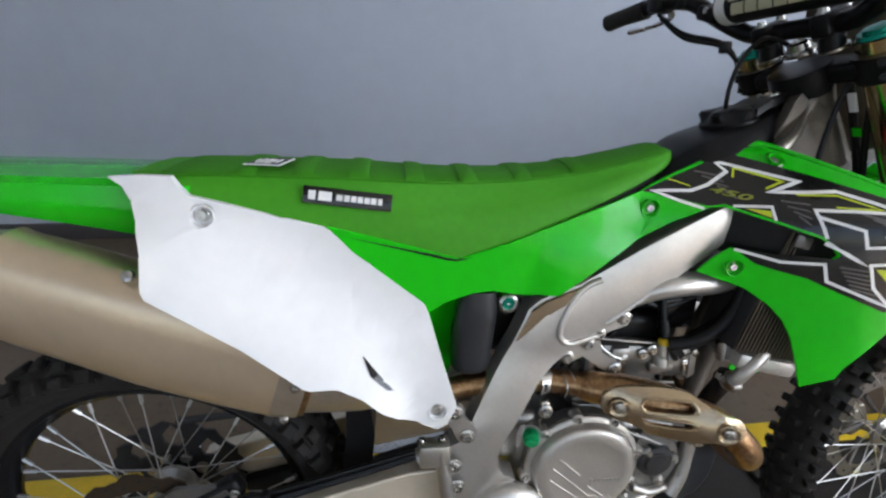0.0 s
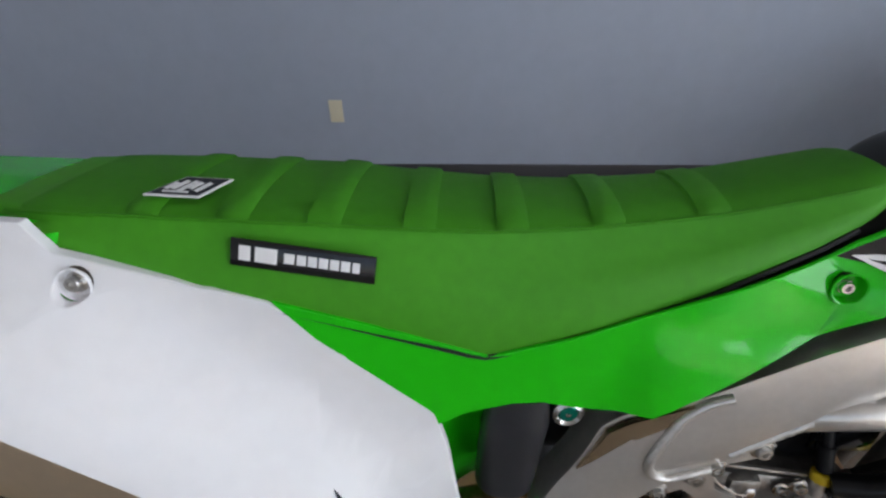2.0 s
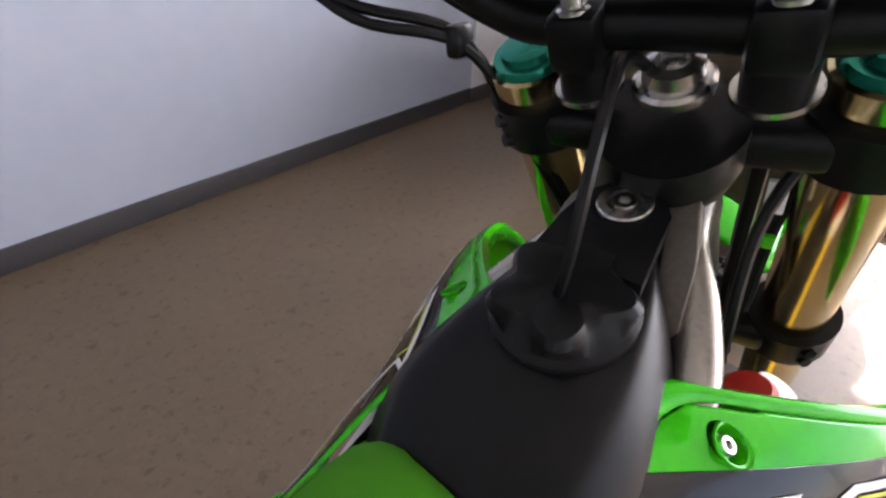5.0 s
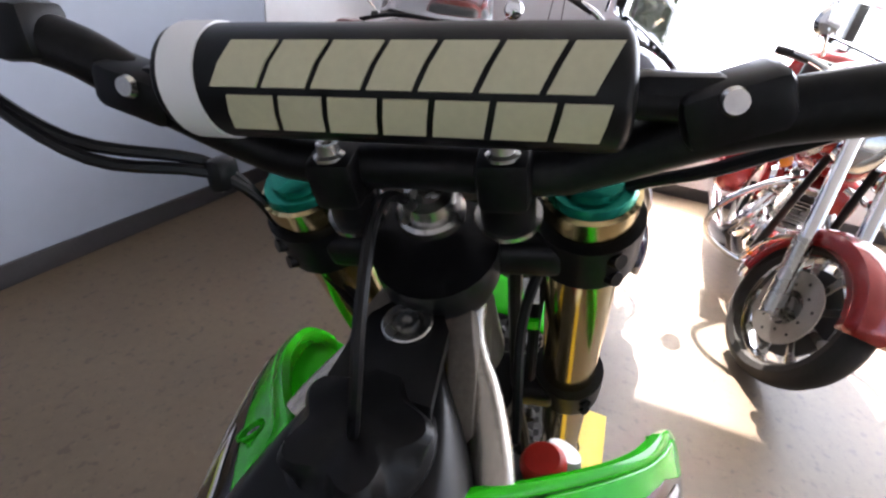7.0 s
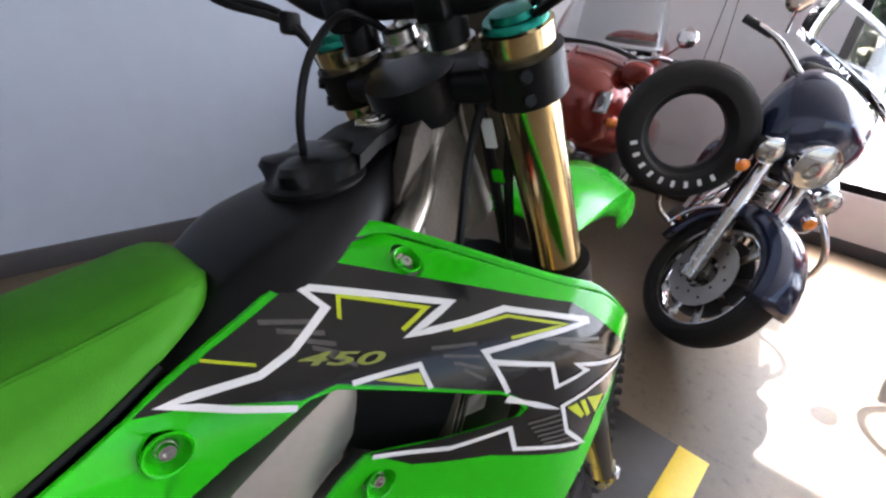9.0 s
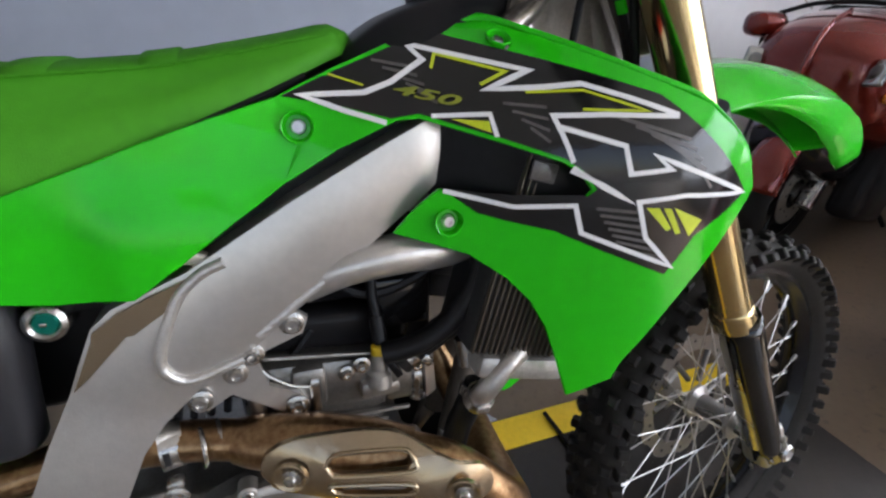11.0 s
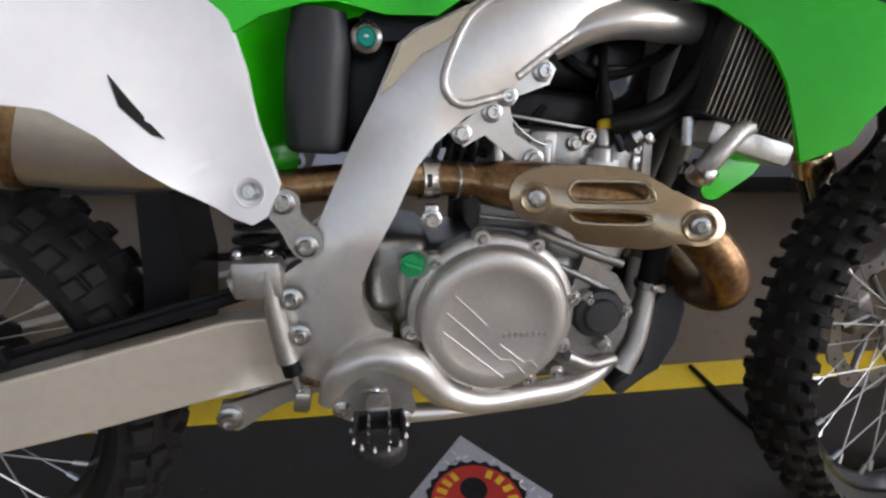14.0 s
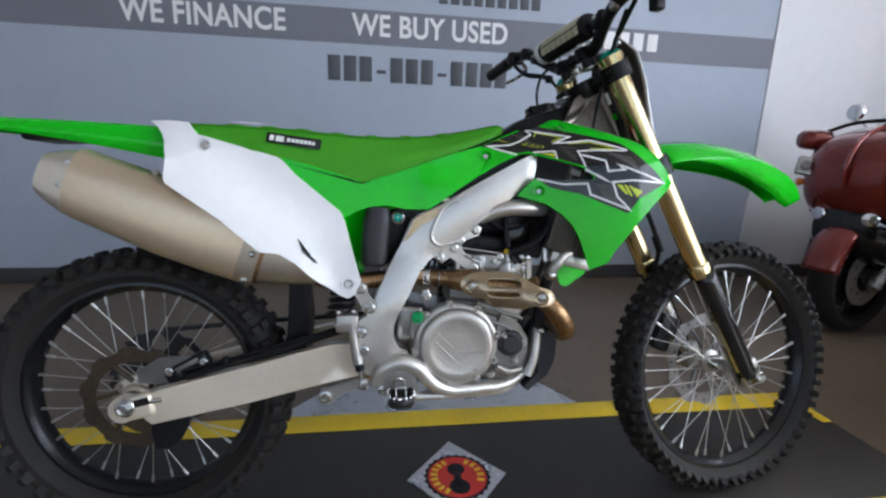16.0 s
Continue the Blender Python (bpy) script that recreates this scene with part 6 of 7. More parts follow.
# --- tank and cap ---
T_X = [(0.76, 0.045, 0.930, 0.890), (0.80, 0.050, 0.942, 0.900), (0.84, 0.056, 0.964, 0.920), (0.865, 0.074, 0.985, 0.938), (0.885, 0.082, 1.000, 0.950), (0.91, 0.086, 1.011, 0.960), (0.96, 0.076, 1.028, 0.980), (1.00, 0.060, 1.042, 0.990), (1.025, 0.038, 1.050, 1.000), (1.04, 0.024, 1.054, 1.01)]
bm = bmesh.new()
rows = []
for x, w, zt, zb in [tuple(q) for q in T_X]:
    prof = [(-w, zb - 0.03), (-w, zb), (-w * 0.90, zb + (zt - zb) * 0.40), (-w * 0.68, zb + (zt - zb) * 0.86), (-w * 0.60, zt - 0.003), (-w * 0.3, zt - 0.0005), (0, zt)]
    prof = prof + [(-y, z) for y, z in prof[-2::-1]]
    rows.append([bm.verts.new((x, y, z)) for y, z in prof])
for p, q in zip(rows, rows[1:]):
    for k in range(len(p) - 1):
        bm.faces.new((p[k], p[k + 1], q[k + 1], q[k]))
bm.faces.new(rows[0]), bm.faces.new(rows[-1])
tank = part("fuel_tank", bm, TANK, bike, "satin black plastic fuel tank")
sub = tank.modifiers.new("round", "SUBSURF")
sub.levels = sub.render_levels = 2
cap_bm = bmesh.new()
n = 60
prof = [(0.042, 1.016, 0), (0.043, 1.030, 0), (0.039, 1.033, 0.1), (0.037, 1.043, 1.0), (0.033, 1.048, 1.0), (0.020, 1.050, 0.3), (0.0, 1.050, 0)]
rings = []
for r, z, lobe in prof:
    if r == 0:
        rings.append([cap_bm.verts.new((0.968, 0, z))])
        continue
    rings.append([cap_bm.verts.new((0.968 + (r + lobe * 0.0062 * math.cos(5 * a + 0.5)) * math.cos(a) - (z - 1.02) * 0.25, (r + lobe * 0.0062 * math.cos(5 * a + 0.5)) * math.sin(a), z + 0.22 * r * math.cos(a))) for a in [6.28318 * i / n for i in range(n)]])
for a, b in zip(rings, rings[1:]):
    for j in range(n):
        k = (j + 1) % n
        cap_bm.faces.new((a[j], a[k], b[k], b[j]) if len(b) > 1 else (a[j], a[k], b[0]))
part("fuel_cap", cap_bm, BLACK, tank, "black fuel cap with grip lobes")
strap = sheet([(0.985, -0.034), (1.030, -0.027), (1.044, -0.016), (1.050, 0.0), (1.044, 0.016), (1.030, 0.027), (0.985, 0.034)], lambda x, z: ramp(x, [(0.98, 1.046), (1.01, 1.064), (1.05, 1.076)]), 0.012, 1, 0.03)
for v in strap.verts:
    v.co.y, v.co.z = v.co.z, v.co.y
part("tank_strap", strap, BLACK, bike, "black tank mount tongue")
part("strap_washer", lathe([(0, 0), (0.0165, 0), (0.0165, 0.0025), (0.0155, 0.0035), (0.0105, 0.0035), (0.0095, 0.0015), (0.0080, 0.0015), (0.0070, 0.0045), (0.0035, 0.0045), (0.0030, 0.0015), (0, 0.0015)], (1.026, 0, 1.0690), (-0.3, 0, 1), 28), STEEL, bike)

part("breather_hose", sweep([(0.953, -0.003, 1.044), (0.948, -0.010, 1.080), (0.960, -0.008, 1.120), (0.995, 0.004, 1.150), (1.032, 0.014, 1.151), (1.055, 0.008, 1.138)], 0.0034, 8), BLACK, bike, "thin black breather hose")

# --- fork, clamps and bars ---
def on_fork(h, y=0.0, fwd=0.0):
    """A point on the fork's plane: h up along the stanchion from axle height, y across, fwd ahead."""
    base = Vector((1.508, 0, 0.345))
    return base + AXIS * h + Vector((math.cos(RAKE), 0, math.sin(RAKE))) * fwd + Vector((0, y, 0))


LEG = 0.098
for s in (-1, 1):
    up_t = part("fork_tube", steered(sweep([on_fork(0.308, s * LEG), on_fork(0.353, s * LEG), on_fork(0.368, s * LEG), on_fork(0.60, s * LEG), on_fork(0.900, s * LEG)], [0.0262, 0.0262, 0.0257, 0.0268, 0.0272], 32, 3)), GOLD, bike, "gold anodised upper fork tube")
    part("tube_ring", steered(lathe([(0.025, -0.022), (0.0292, -0.020), (0.0300, -0.004), (0.0288, 0.002), (0.0288, 0.010), (0.0266, 0.014)], on_fork(0.326, s * LEG), AXIS, 32)), GOLD, up_t)
    part("lower_tube", steered(sweep([on_fork(0.02, s * LEG), on_fork(0.16, s * LEG), on_fork(0.31, s * LEG)], 0.0235, 24, 2)), STEEL, bike, "bright lower fork tube")
    part("fork_cap", steered(join(lathe([(0.0275, 0), (0.0275, 0.006), (0.0255, 0.010), (0.020, 0.010), (0.019, 0.015), (0.010, 0.017), (0, 0.017)], on_fork(0.903, s * LEG), AXIS, 28))), TEAL, bike, "green anodised fork cap")
    part("cap_ring", steered(lathe([(0.0305, -0.012), (0.0305, 0.003), (0.0278, 0.0045), (0.0276, -0.012)], on_fork(0.903, s * LEG), AXIS, 28)), GOLD, bike)
    g = bmesh.new()
    rows = []
    for k in range(12):
        t = k / 11
        h = 0.315 - 0.335 * t
        wide = 0.031 - 0.004 * t
        rows.append([g.verts.new(on_fork(h, s * (LEG + 0.033 * math.cos(a)), 0.006 + wide * math.sin(a))) for a in [radians(v) for v in (-88, -60, -30, 0, 30, 60, 88)]])
    for p, q in zip(rows, rows[1:]):
        for j in range(6):
            g.faces.new((p[j], p[j + 1], q[j + 1], q[j]))
    ob = part("fork_guard", steered(g), BLACK_GLOSS, bike, "glossy black plastic fork guard")
    so = ob.modifiers.new("thickness", "SOLIDIFY")
    so.thickness = 0.003
    part("axle_lug", steered(join(box(on_fork(0.0, s * LEG, 0.012), (0.062, 0.046, 0.075), 0.012, pose(0, 0, 0, 0, -25, 0), 3))), CAST, bike, "cast axle lug")
    part("axle_bolt", steered(lathe([(0, 0), (0.016, 0), (0.016, 0.010), (0.012, 0.014), (0.008, 0.006), (0, 0.006)], Vector((1.532, s * (LEG + 0.024), 0.343)), (0, s, 0), 24)), STEEL, bike)
    for bx in (-0.02, 0.02):
        b = on_fork(-0.01 + 0.015 * (bx > 0), s * (LEG + 0.024), bx + 0.012)
        part("lug_bolt", steered(lathe([(0, 0), (0.006, 0), (0.005, 0.004), (0, 0.004)], b, (0, s, 0), 12)), STEEL, bike)
part("front_axle", steered(sweep([(1.530, -0.12, 0.340), (1.530, 0.12, 0.340)], 0.012, 16, 1)), STEEL, bike)
part("front_caliper", steered(box((1.40, 0.078, 0.43), (0.06, 0.04, 0.11), 0.012, pose(0, 0, 0, 0, 25, 0))), BLACK_METAL, bike)
for h, t in ((0.866, 0.038), (0.612, 0.045)):
    bms = []
    for s in (-1, 1):
        bms.append(sweep([on_fork(h - t / 2, s * LEG), on_fork(h + t / 2, s * LEG)], 0.036, 24, 1))
    bms.append(box(on_fork(h, 0, -0.008), (0.052, 0.172, t * 0.8), 0.010, pose(0, 0, 0, 0, -28.2, 0), 3))
    boss = on_fork(h, 0, -0.030)
    bms.append(sweep([boss - AXIS * t * 0.7, boss - AXIS * t * 0.2, boss + AXIS * t * 0.46], [0.037, 0.043, 0.043], 28, 1))
    part("triple_clamp", steered(join(*bms)), BLACK_METAL, bike, "black triple clamp")
    for s in (-1, 1):
        for k in (-1, 1):
            p = on_fork(h + k * 0.010, s * (LEG + 0.016), -0.030)
            part("pinch_bolt", steered(lathe([(0, 0), (0.006, 0), (0.005, 0.006), (0, 0.006)], p, (-0.8, s * 0.6, 0), 12)), BLACK_METAL, bike)
nut_at = STEM - AXIS * 0.004
part("stem_nut", steered(join(lathe([(0, -0.004), (0.0225, -0.004), (0.0225, 0.002), (0.020, 0.004), (0.017, 0.004), (0.016, 0.014), (0.010, 0.016), (0.0085, 0.010), (0, 0.010)], nut_at, AXIS, 24))), STEEL, bike, "bright steering stem nut")
# bar clamps: posts, caps and their bolts
BARC = Vector((1.050, 0, 1.166))
for s in (-1, 1):
    post = part("bar_mount", steered(join(sweep([BARC + Vector((0.012, s * 0.049, -0.040)), BARC + Vector((0.004, s * 0.049, -0.014))], 0.017, 20, 1), box(BARC + Vector((0, s * 0.049, 0.0)), (0.050, 0.030, 0.034), 0.006, pose(0, 0, 0, 0, -20, 0)))), BLACK_METAL, bike, "black handlebar mount")
    part("mount_ring", steered(lathe([(0.017, -0.002), (0.021, -0.002), (0.021, 0.002), (0.017, 0.002)], BARC + Vector((0.0115, s * 0.049, -0.034)), AXIS, 24)), STEEL, post)
    for dx in (-0.018, 0.018):
        p = BARC + Vector((dx, s * 0.049, 0.016 + dx * 0.35))
        b = lathe([(0, 0), (0.0095, 0), (0.0095, 0.002), (0.0065, 0.003), (0.0065, 0.009), (0.0035, 0.009), (0.003, 0.004), (0, 0.004)], p, (-0.2, 0, 1), 16)
        part("bolt", steered(b), STEEL, post)
# the bars sit a little lower on the right in their clamps
ROLL = Matrix(((1, 0, 0, 0), (0, 1, 0, 0), (0, 0.055, 1, 0), (0, 0, 0, 1)))


def barred(bm):
    return moved(bm, ROLL @ ST)


BAR_L = [(0.070, 1.050, 1.166), (0.100, 1.046, 1.174), (0.150, 1.028, 1.205), (0.190, 1.016, 1.232), (0.240, 1.006, 1.242), (0.320, 0.996, 1.238), (0.405, 0.982, 1.227)]
BAR_R = [(0.070, 1.050, 1.167), (0.100, 1.046, 1.176), (0.150, 1.030, 1.199), (0.190, 1.018, 1.211), (0.240, 1.008, 1.218), (0.320, 0.998, 1.216), (0.405, 0.984, 1.206)]
pts = [(x, -y, z) for y, x, z in BAR_R[::-1]] + [(1.050, 0, 1.166)] + [(x, y, z) for y, x, z in BAR_L]
bars_ob = part("handlebar", barred(sweep(pts, 0.0142, 20, 5)), BLACK_METAL, bike, "black handlebar with a cross bar and pad")
part("cross_bar", barred(sweep([(1.022, -0.145, 1.208), (1.024, 0, 1.214), (1.022, 0.145, 1.208)], 0.0085, 14, 3)), BLACK_METAL, bars_ob)
for s in (-1, 1):
    part("cross_bar_clamp", barred(join(box((1.022, s * 0.150, 1.209), (0.030, 0.044, 0.026), 0.006, pose(0, 0, 0, s * 20, -10, 0)), box((1.026, s * 0.128, 1.212), (0.022, 0.040, 0.020), 0.005))), BLACK_METAL, bars_ob)
    part("clamp_screw", barred(lathe([(0, 0), (0.0062, 0), (0.005, 0.003), (0, 0.003)], (1.0062, s * 0.146, 1.2125), (-1, 0, 0.1), 16)), STEEL, bars_ob)
    dz = 0.0 if s > 0 else -0.022
    grip_pts = [Vector((0.982, s * 0.408, 1.2265 + dz)), Vector((0.989, s * 0.36, 1.233 + dz)), Vector((0.998, s * 0.30, 1.239 + dz))]
    part("grip", barred(sweep(grip_pts, [0.0175, 0.0165, 0.0185], 20, 5)), RUBBER, bars_ob, "black rubber grip")
    part("lever", barred(sweep([(1.022, s * 0.262, 1.236 + dz), (1.058, s * 0.30, 1.226 + dz), (1.058, s * 0.36, 1.216 + dz), (1.043, s * 0.415, 1.211 + dz)], [0.009, 0.0065, 0.006, 0.008], 10, 5, flat=0.7)), BLACK_METAL if s < 0 else STEEL, bars_ob)
part("lever_perch", barred(box((1.003, 0.262, 1.243), (0.045, 0.035, 0.034), 0.008)), BLACK_METAL, bars_ob, "black clutch lever perch")
part("switch_block", barred(box((1.012, 0.205, 1.239), (0.030, 0.030, 0.030), 0.006)), BLACK, bars_ob)
# brake side: a pale clamp plate on the bar, then the master cylinder ahead of it
plate = part("clamp_plate", barred(box((1.003, -0.2245, 1.216), (0.012, 0.026, 0.036), 0.008, pose(0, 0, 0, 8, 0, 0), 3)), DARKCAST, bars_ob, "dull cast clamp plate on the bar")
part("screw", barred(lathe([(0, 0), (0.0072, 0), (0.0066, 0.004), (0.0035, 0.004), (0.003, 0.002), (0, 0.002)], (0.997, -0.2254, 1.2075), (-1, 0, 0.1), 18)), STEEL, plate)
master = part("master_cylinder", barred(join(box((1.052, -0.292, 1.246), (0.056, 0.120, 0.034), 0.006, None, 3), sweep([(1.020, -0.240, 1.236), (1.045, -0.262, 1.234), (1.056, -0.340, 1.230)], [0.012, 0.014, 0.013], 16, 4))), BLACK_METAL, bars_ob, "black front brake master cylinder")
part("reservoir_lid", barred(box((1.052, -0.292, 1.2655), (0.060, 0.112, 0.006), 0.002)), BLACK, master)
part("lever_pivot", barred(box((1.060, -0.282, 1.206), (0.026, 0.024, 0.048), 0.005, None, 3)), BLACK, master, "black lever pivot block")
part("screw", barred(lathe([(0, 0), (0.0075, 0), (0.0070, 0.004), (0, 0.004)], (1.0225, -0.292, 1.246), (-1, 0, 0), 16)), STEEL, master)
# the bar pad: a foam roll with two rows of plain cream blocks
PADC = Vector((1.024, 0.006, 1.214))
pad = part("bar_pad", barred(sweep([PADC + Vector((0, y, 0)) for y in (-0.114, -0.110, -0.096, 0, 0.10, 0.113, 0.117)], [0.024, 0.030, 0.031, 0.031, 0.031, 0.030, 0.024], 32, 3, flat=0.92)), BLACK, bars_ob, "black foam bar pad with cream blocks")
part("pad_band", barred(sweep([PADC + Vector((0, 0.088, 0)), PADC + Vector((0, 0.108, 0))], 0.0322, 32, 1, flat=0.92)), WHITE, pad, "white rubber band")
# plain slanted blocks, two rows
PAD_WIDTHS = [0.0240, 0.0215, 0.0235, 0.0205, 0.0235, 0.0245, 0.0190]
for ang, tall, lean in ((156, 0.0215, 0.011), (202, 0.0180, 0.004)):
    a = radians(ang)
    rowm = Matrix.Translation(PADC + Vector((0.0312 * math.cos(a), 0, 0.0290 * math.sin(a)))) @ Matrix.Rotation(-a + math.pi, 4, "Y")
    y = 0.0735
    for i, w in enumerate(PAD_WIDTHS):
        blk = bmesh.new()
        ys = [y - w * k / 3 for k in range(4)]
        for v0, v1 in ((0.0, 0.5), (0.5, 1.0)):
            for p, q in zip(ys, ys[1:]):
                blk.faces.new([blk.verts.new((0.5 * ((v - 0.5) * tall) ** 2 / 0.0312, u + (0.5 - v) * lean, (v - 0.5) * tall)) for u, v in ((p, v0), (q, v0), (q, v1), (p, v1))])
        bmesh.ops.remove_doubles(blk, verts=blk.verts, dist=1e-5)
        ex = bmesh.ops.extrude_face_region(blk, geom=blk.faces[:])
        bmesh.ops.translate(blk, vec=(-0.0012, 0, 0), verts=[v for v in ex["geom"] if isinstance(v, bmesh.types.BMVert)])
        part("pad_block", barred(moved(blk, rowm)), CREAM, pad, "slanted cream printed block")
        y -= w + 0.0032
# cables and hoses round the bars
for k, pts in enumerate(([(1.005, 0.27, 1.225), (1.008, 0.20, 1.182), (1.052, 0.140, 1.157), (1.080, 0.117, 1.097), (1.115, 0.085, 1.01), (1.15, 0.055, 0.90)], [(1.000, 0.255, 1.215), (1.006, 0.190, 1.172), (1.050, 0.136, 1.150), (1.087, 0.105, 1.085), (1.12, 0.075, 1.0), (1.14, 0.050, 0.90)], [(1.04, -0.25, 1.225), (1.06, -0.17, 1.185), (1.085, -0.11, 1.16), (1.13, -0.07, 1.05), (1.16, -0.06, 0.93)], [(1.035, -0.22, 1.205), (1.055, -0.16, 1.172), (1.08, -0.10, 1.14), (1.08, -0.06, 1.06), (1.06, -0.055, 0.95)])):
    part("cable", barred(sweep(pts, 0.0040 if k != 2 else 0.0052, 8, 6)), BLACK, bars_ob, "black control cable")
part("cable_tie", barred(box((1.051, 0.138, 1.153), (0.022, 0.012, 0.022), 0.004)), BLACK, bars_ob)
part("brake_line", steered(sweep([(1.10, -0.05, 1.10), (1.155, -0.046, 0.98), (1.20, -0.045, 0.86), (1.27, -0.048, 0.70), (1.32, 0.02, 0.62), (1.36, 0.09, 0.55)], 0.006, 8, 6)), BLACK, bike, "black front brake hose")
part("hose_sleeve", steered(sweep([(1.262, -0.048, 0.715), (1.28, -0.046, 0.675)], 0.010, 10, 1)), BLACK, bike)
# reflective strips on the clamp's far face
for x, z in ((1.104, 1.055), (1.124, 1.012)):
    part("hose_tag", steered(box((x, -0.062, z), (0.004, 0.012, 0.030 if z > 1.03 else 0.014), 0.001, pose(0, 0, 0, 0, -25, 0))), DECAL_WHITE if z > 1.03 else GREEN, bike)

# --- front plate and fender ---
PLATE = [(1.186, 1.222), (1.206, 1.195), (1.232, 1.125), (1.248, 1.070), (1.266, 1.022), (1.284, 0.985)]
bm = bmesh.new()
rows = []
for i, q in enumerate(smooth_path([(x, 0, z) for x, z in PLATE], 4)):
    half = ramp(q.z, [(0.985, 0.060), (1.03, 0.080), (1.10, 0.093), (1.18, 0.092), (1.222, 0.060)])
    rows.append([bm.verts.new((q.x - 0.045 * abs(u) ** 2.2, half * u, q.z - 0.012 * abs(u))) for u in [k / 6 - 1 for k in range(13)]])
for p, q in zip(rows, rows[1:]):
    for k in range(12):
        bm.faces.new((p[k], p[k + 1], q[k + 1], q[k]))
inner = bm.copy()
ob = part("number_plate", steered(bm), WHITE, bike, "white curved front number plate")
ob.modifiers.new("thickness", "SOLIDIFY").thickness = 0.004
# an added taupe skin gives the plate's back its shaded look
shade_skin = part("plate_shade_skin", moved(steered(inner), Matrix.Translation((-0.0075, 0, 0))), PLATE_SHADE, ob, "taupe skin added for the shade inside the white plate")
shade_skin.modifiers.new("thickness", "SOLIDIFY").thickness = 0.003
FEND = [(1.255, 0.935), (1.285, 0.950), (1.350, 0.962), (1.440, 0.966), (1.530, 0.958), (1.615, 0.942), (1.695, 0.908), (1.748, 0.864), (1.772, 0.828)]
bm = bmesh.new()
rows = []
dn = smooth_path([(x, 0, z) for x, z in FEND], 4)
for i, q in enumerate(dn):
    t = i / (len(dn) - 1)
    w = 0.070 + 0.020 * math.sin(min(1, t * 1.4) * 3.1) - 0.018 * max(0, t - 0.75) / 0.25
    skirt = ramp(t, [(0, 0.004), (0.24, 0.006), (0.42, 0.030), (0.62, 0.056), (0.82, 0.066), (0.93, 0.060), (1.0, 0.048)])
    drop = ramp(t, [(0, 0.044), (0.25, 0.046), (0.45, 0.040), (0.65, 0.030), (0.82, 0.018), (1.0, 0.010)])
    tan = (dn[min(i + 1, len(dn) - 1)] - dn[max(i - 1, 0)]).normalized()
    nor = Vector((-tan.z, 0, tan.x))
    prof = [(-w * 1.02 + skirt * 0.30, -drop - skirt), (-w * 1.03 + skirt * 0.12, -drop - skirt * 0.5), (-w * 1.02, -drop), (-w * 0.80, -drop * 0.52), (-w * 0.42, 0.004 - drop * 0.08), (0, 0.012)]
    prof = prof + [(-y, h if h > -drop - 0.001 else -drop + (h + drop) * 0.4) for y, h in prof[-2::-1]]
    rows.append([bm.verts.new(q + nor * h + Vector((0, y, 0))) for y, h in prof])
for p, q in zip(rows, rows[1:]):
    for k in range(len(p) - 1):
        bm.faces.new((p[k], p[k + 1], q[k + 1], q[k]))
ff = part("front_fender", steered(bm), GREEN, bike, "green plastic front fender")
so = ff.modifiers.new("thickness", "SOLIDIFY")
so.thickness = 0.003
part("fender_label", steered(box((1.555, -0.040, 0.9405), (0.060, 0.020, 0.0012), 0.0004, pose(0, 0, 0, 0, 18, 0))), IVORY, ff, "small pale label")

# small red and white cap between the right radiator and the fork
capw = part("filler_neck", lathe([(0.0, -0.03), (0.016, -0.03), (0.017, 0.004), (0.014, 0.010), (0, 0.011)], (1.092, -0.104, 0.922), (0.3, -0.3, 1), 20), DECAL_WHITE, bike, "small white neck with a red cap")
part("red_cap", lathe([(0.0, -0.012), (0.018, -0.012), (0.0185, 0.008), (0.014, 0.014), (0, 0.015)], (1.078, -0.094, 0.924), (-0.2, 0.2, 1), 20), LOGO_RED, capw, "red cap")

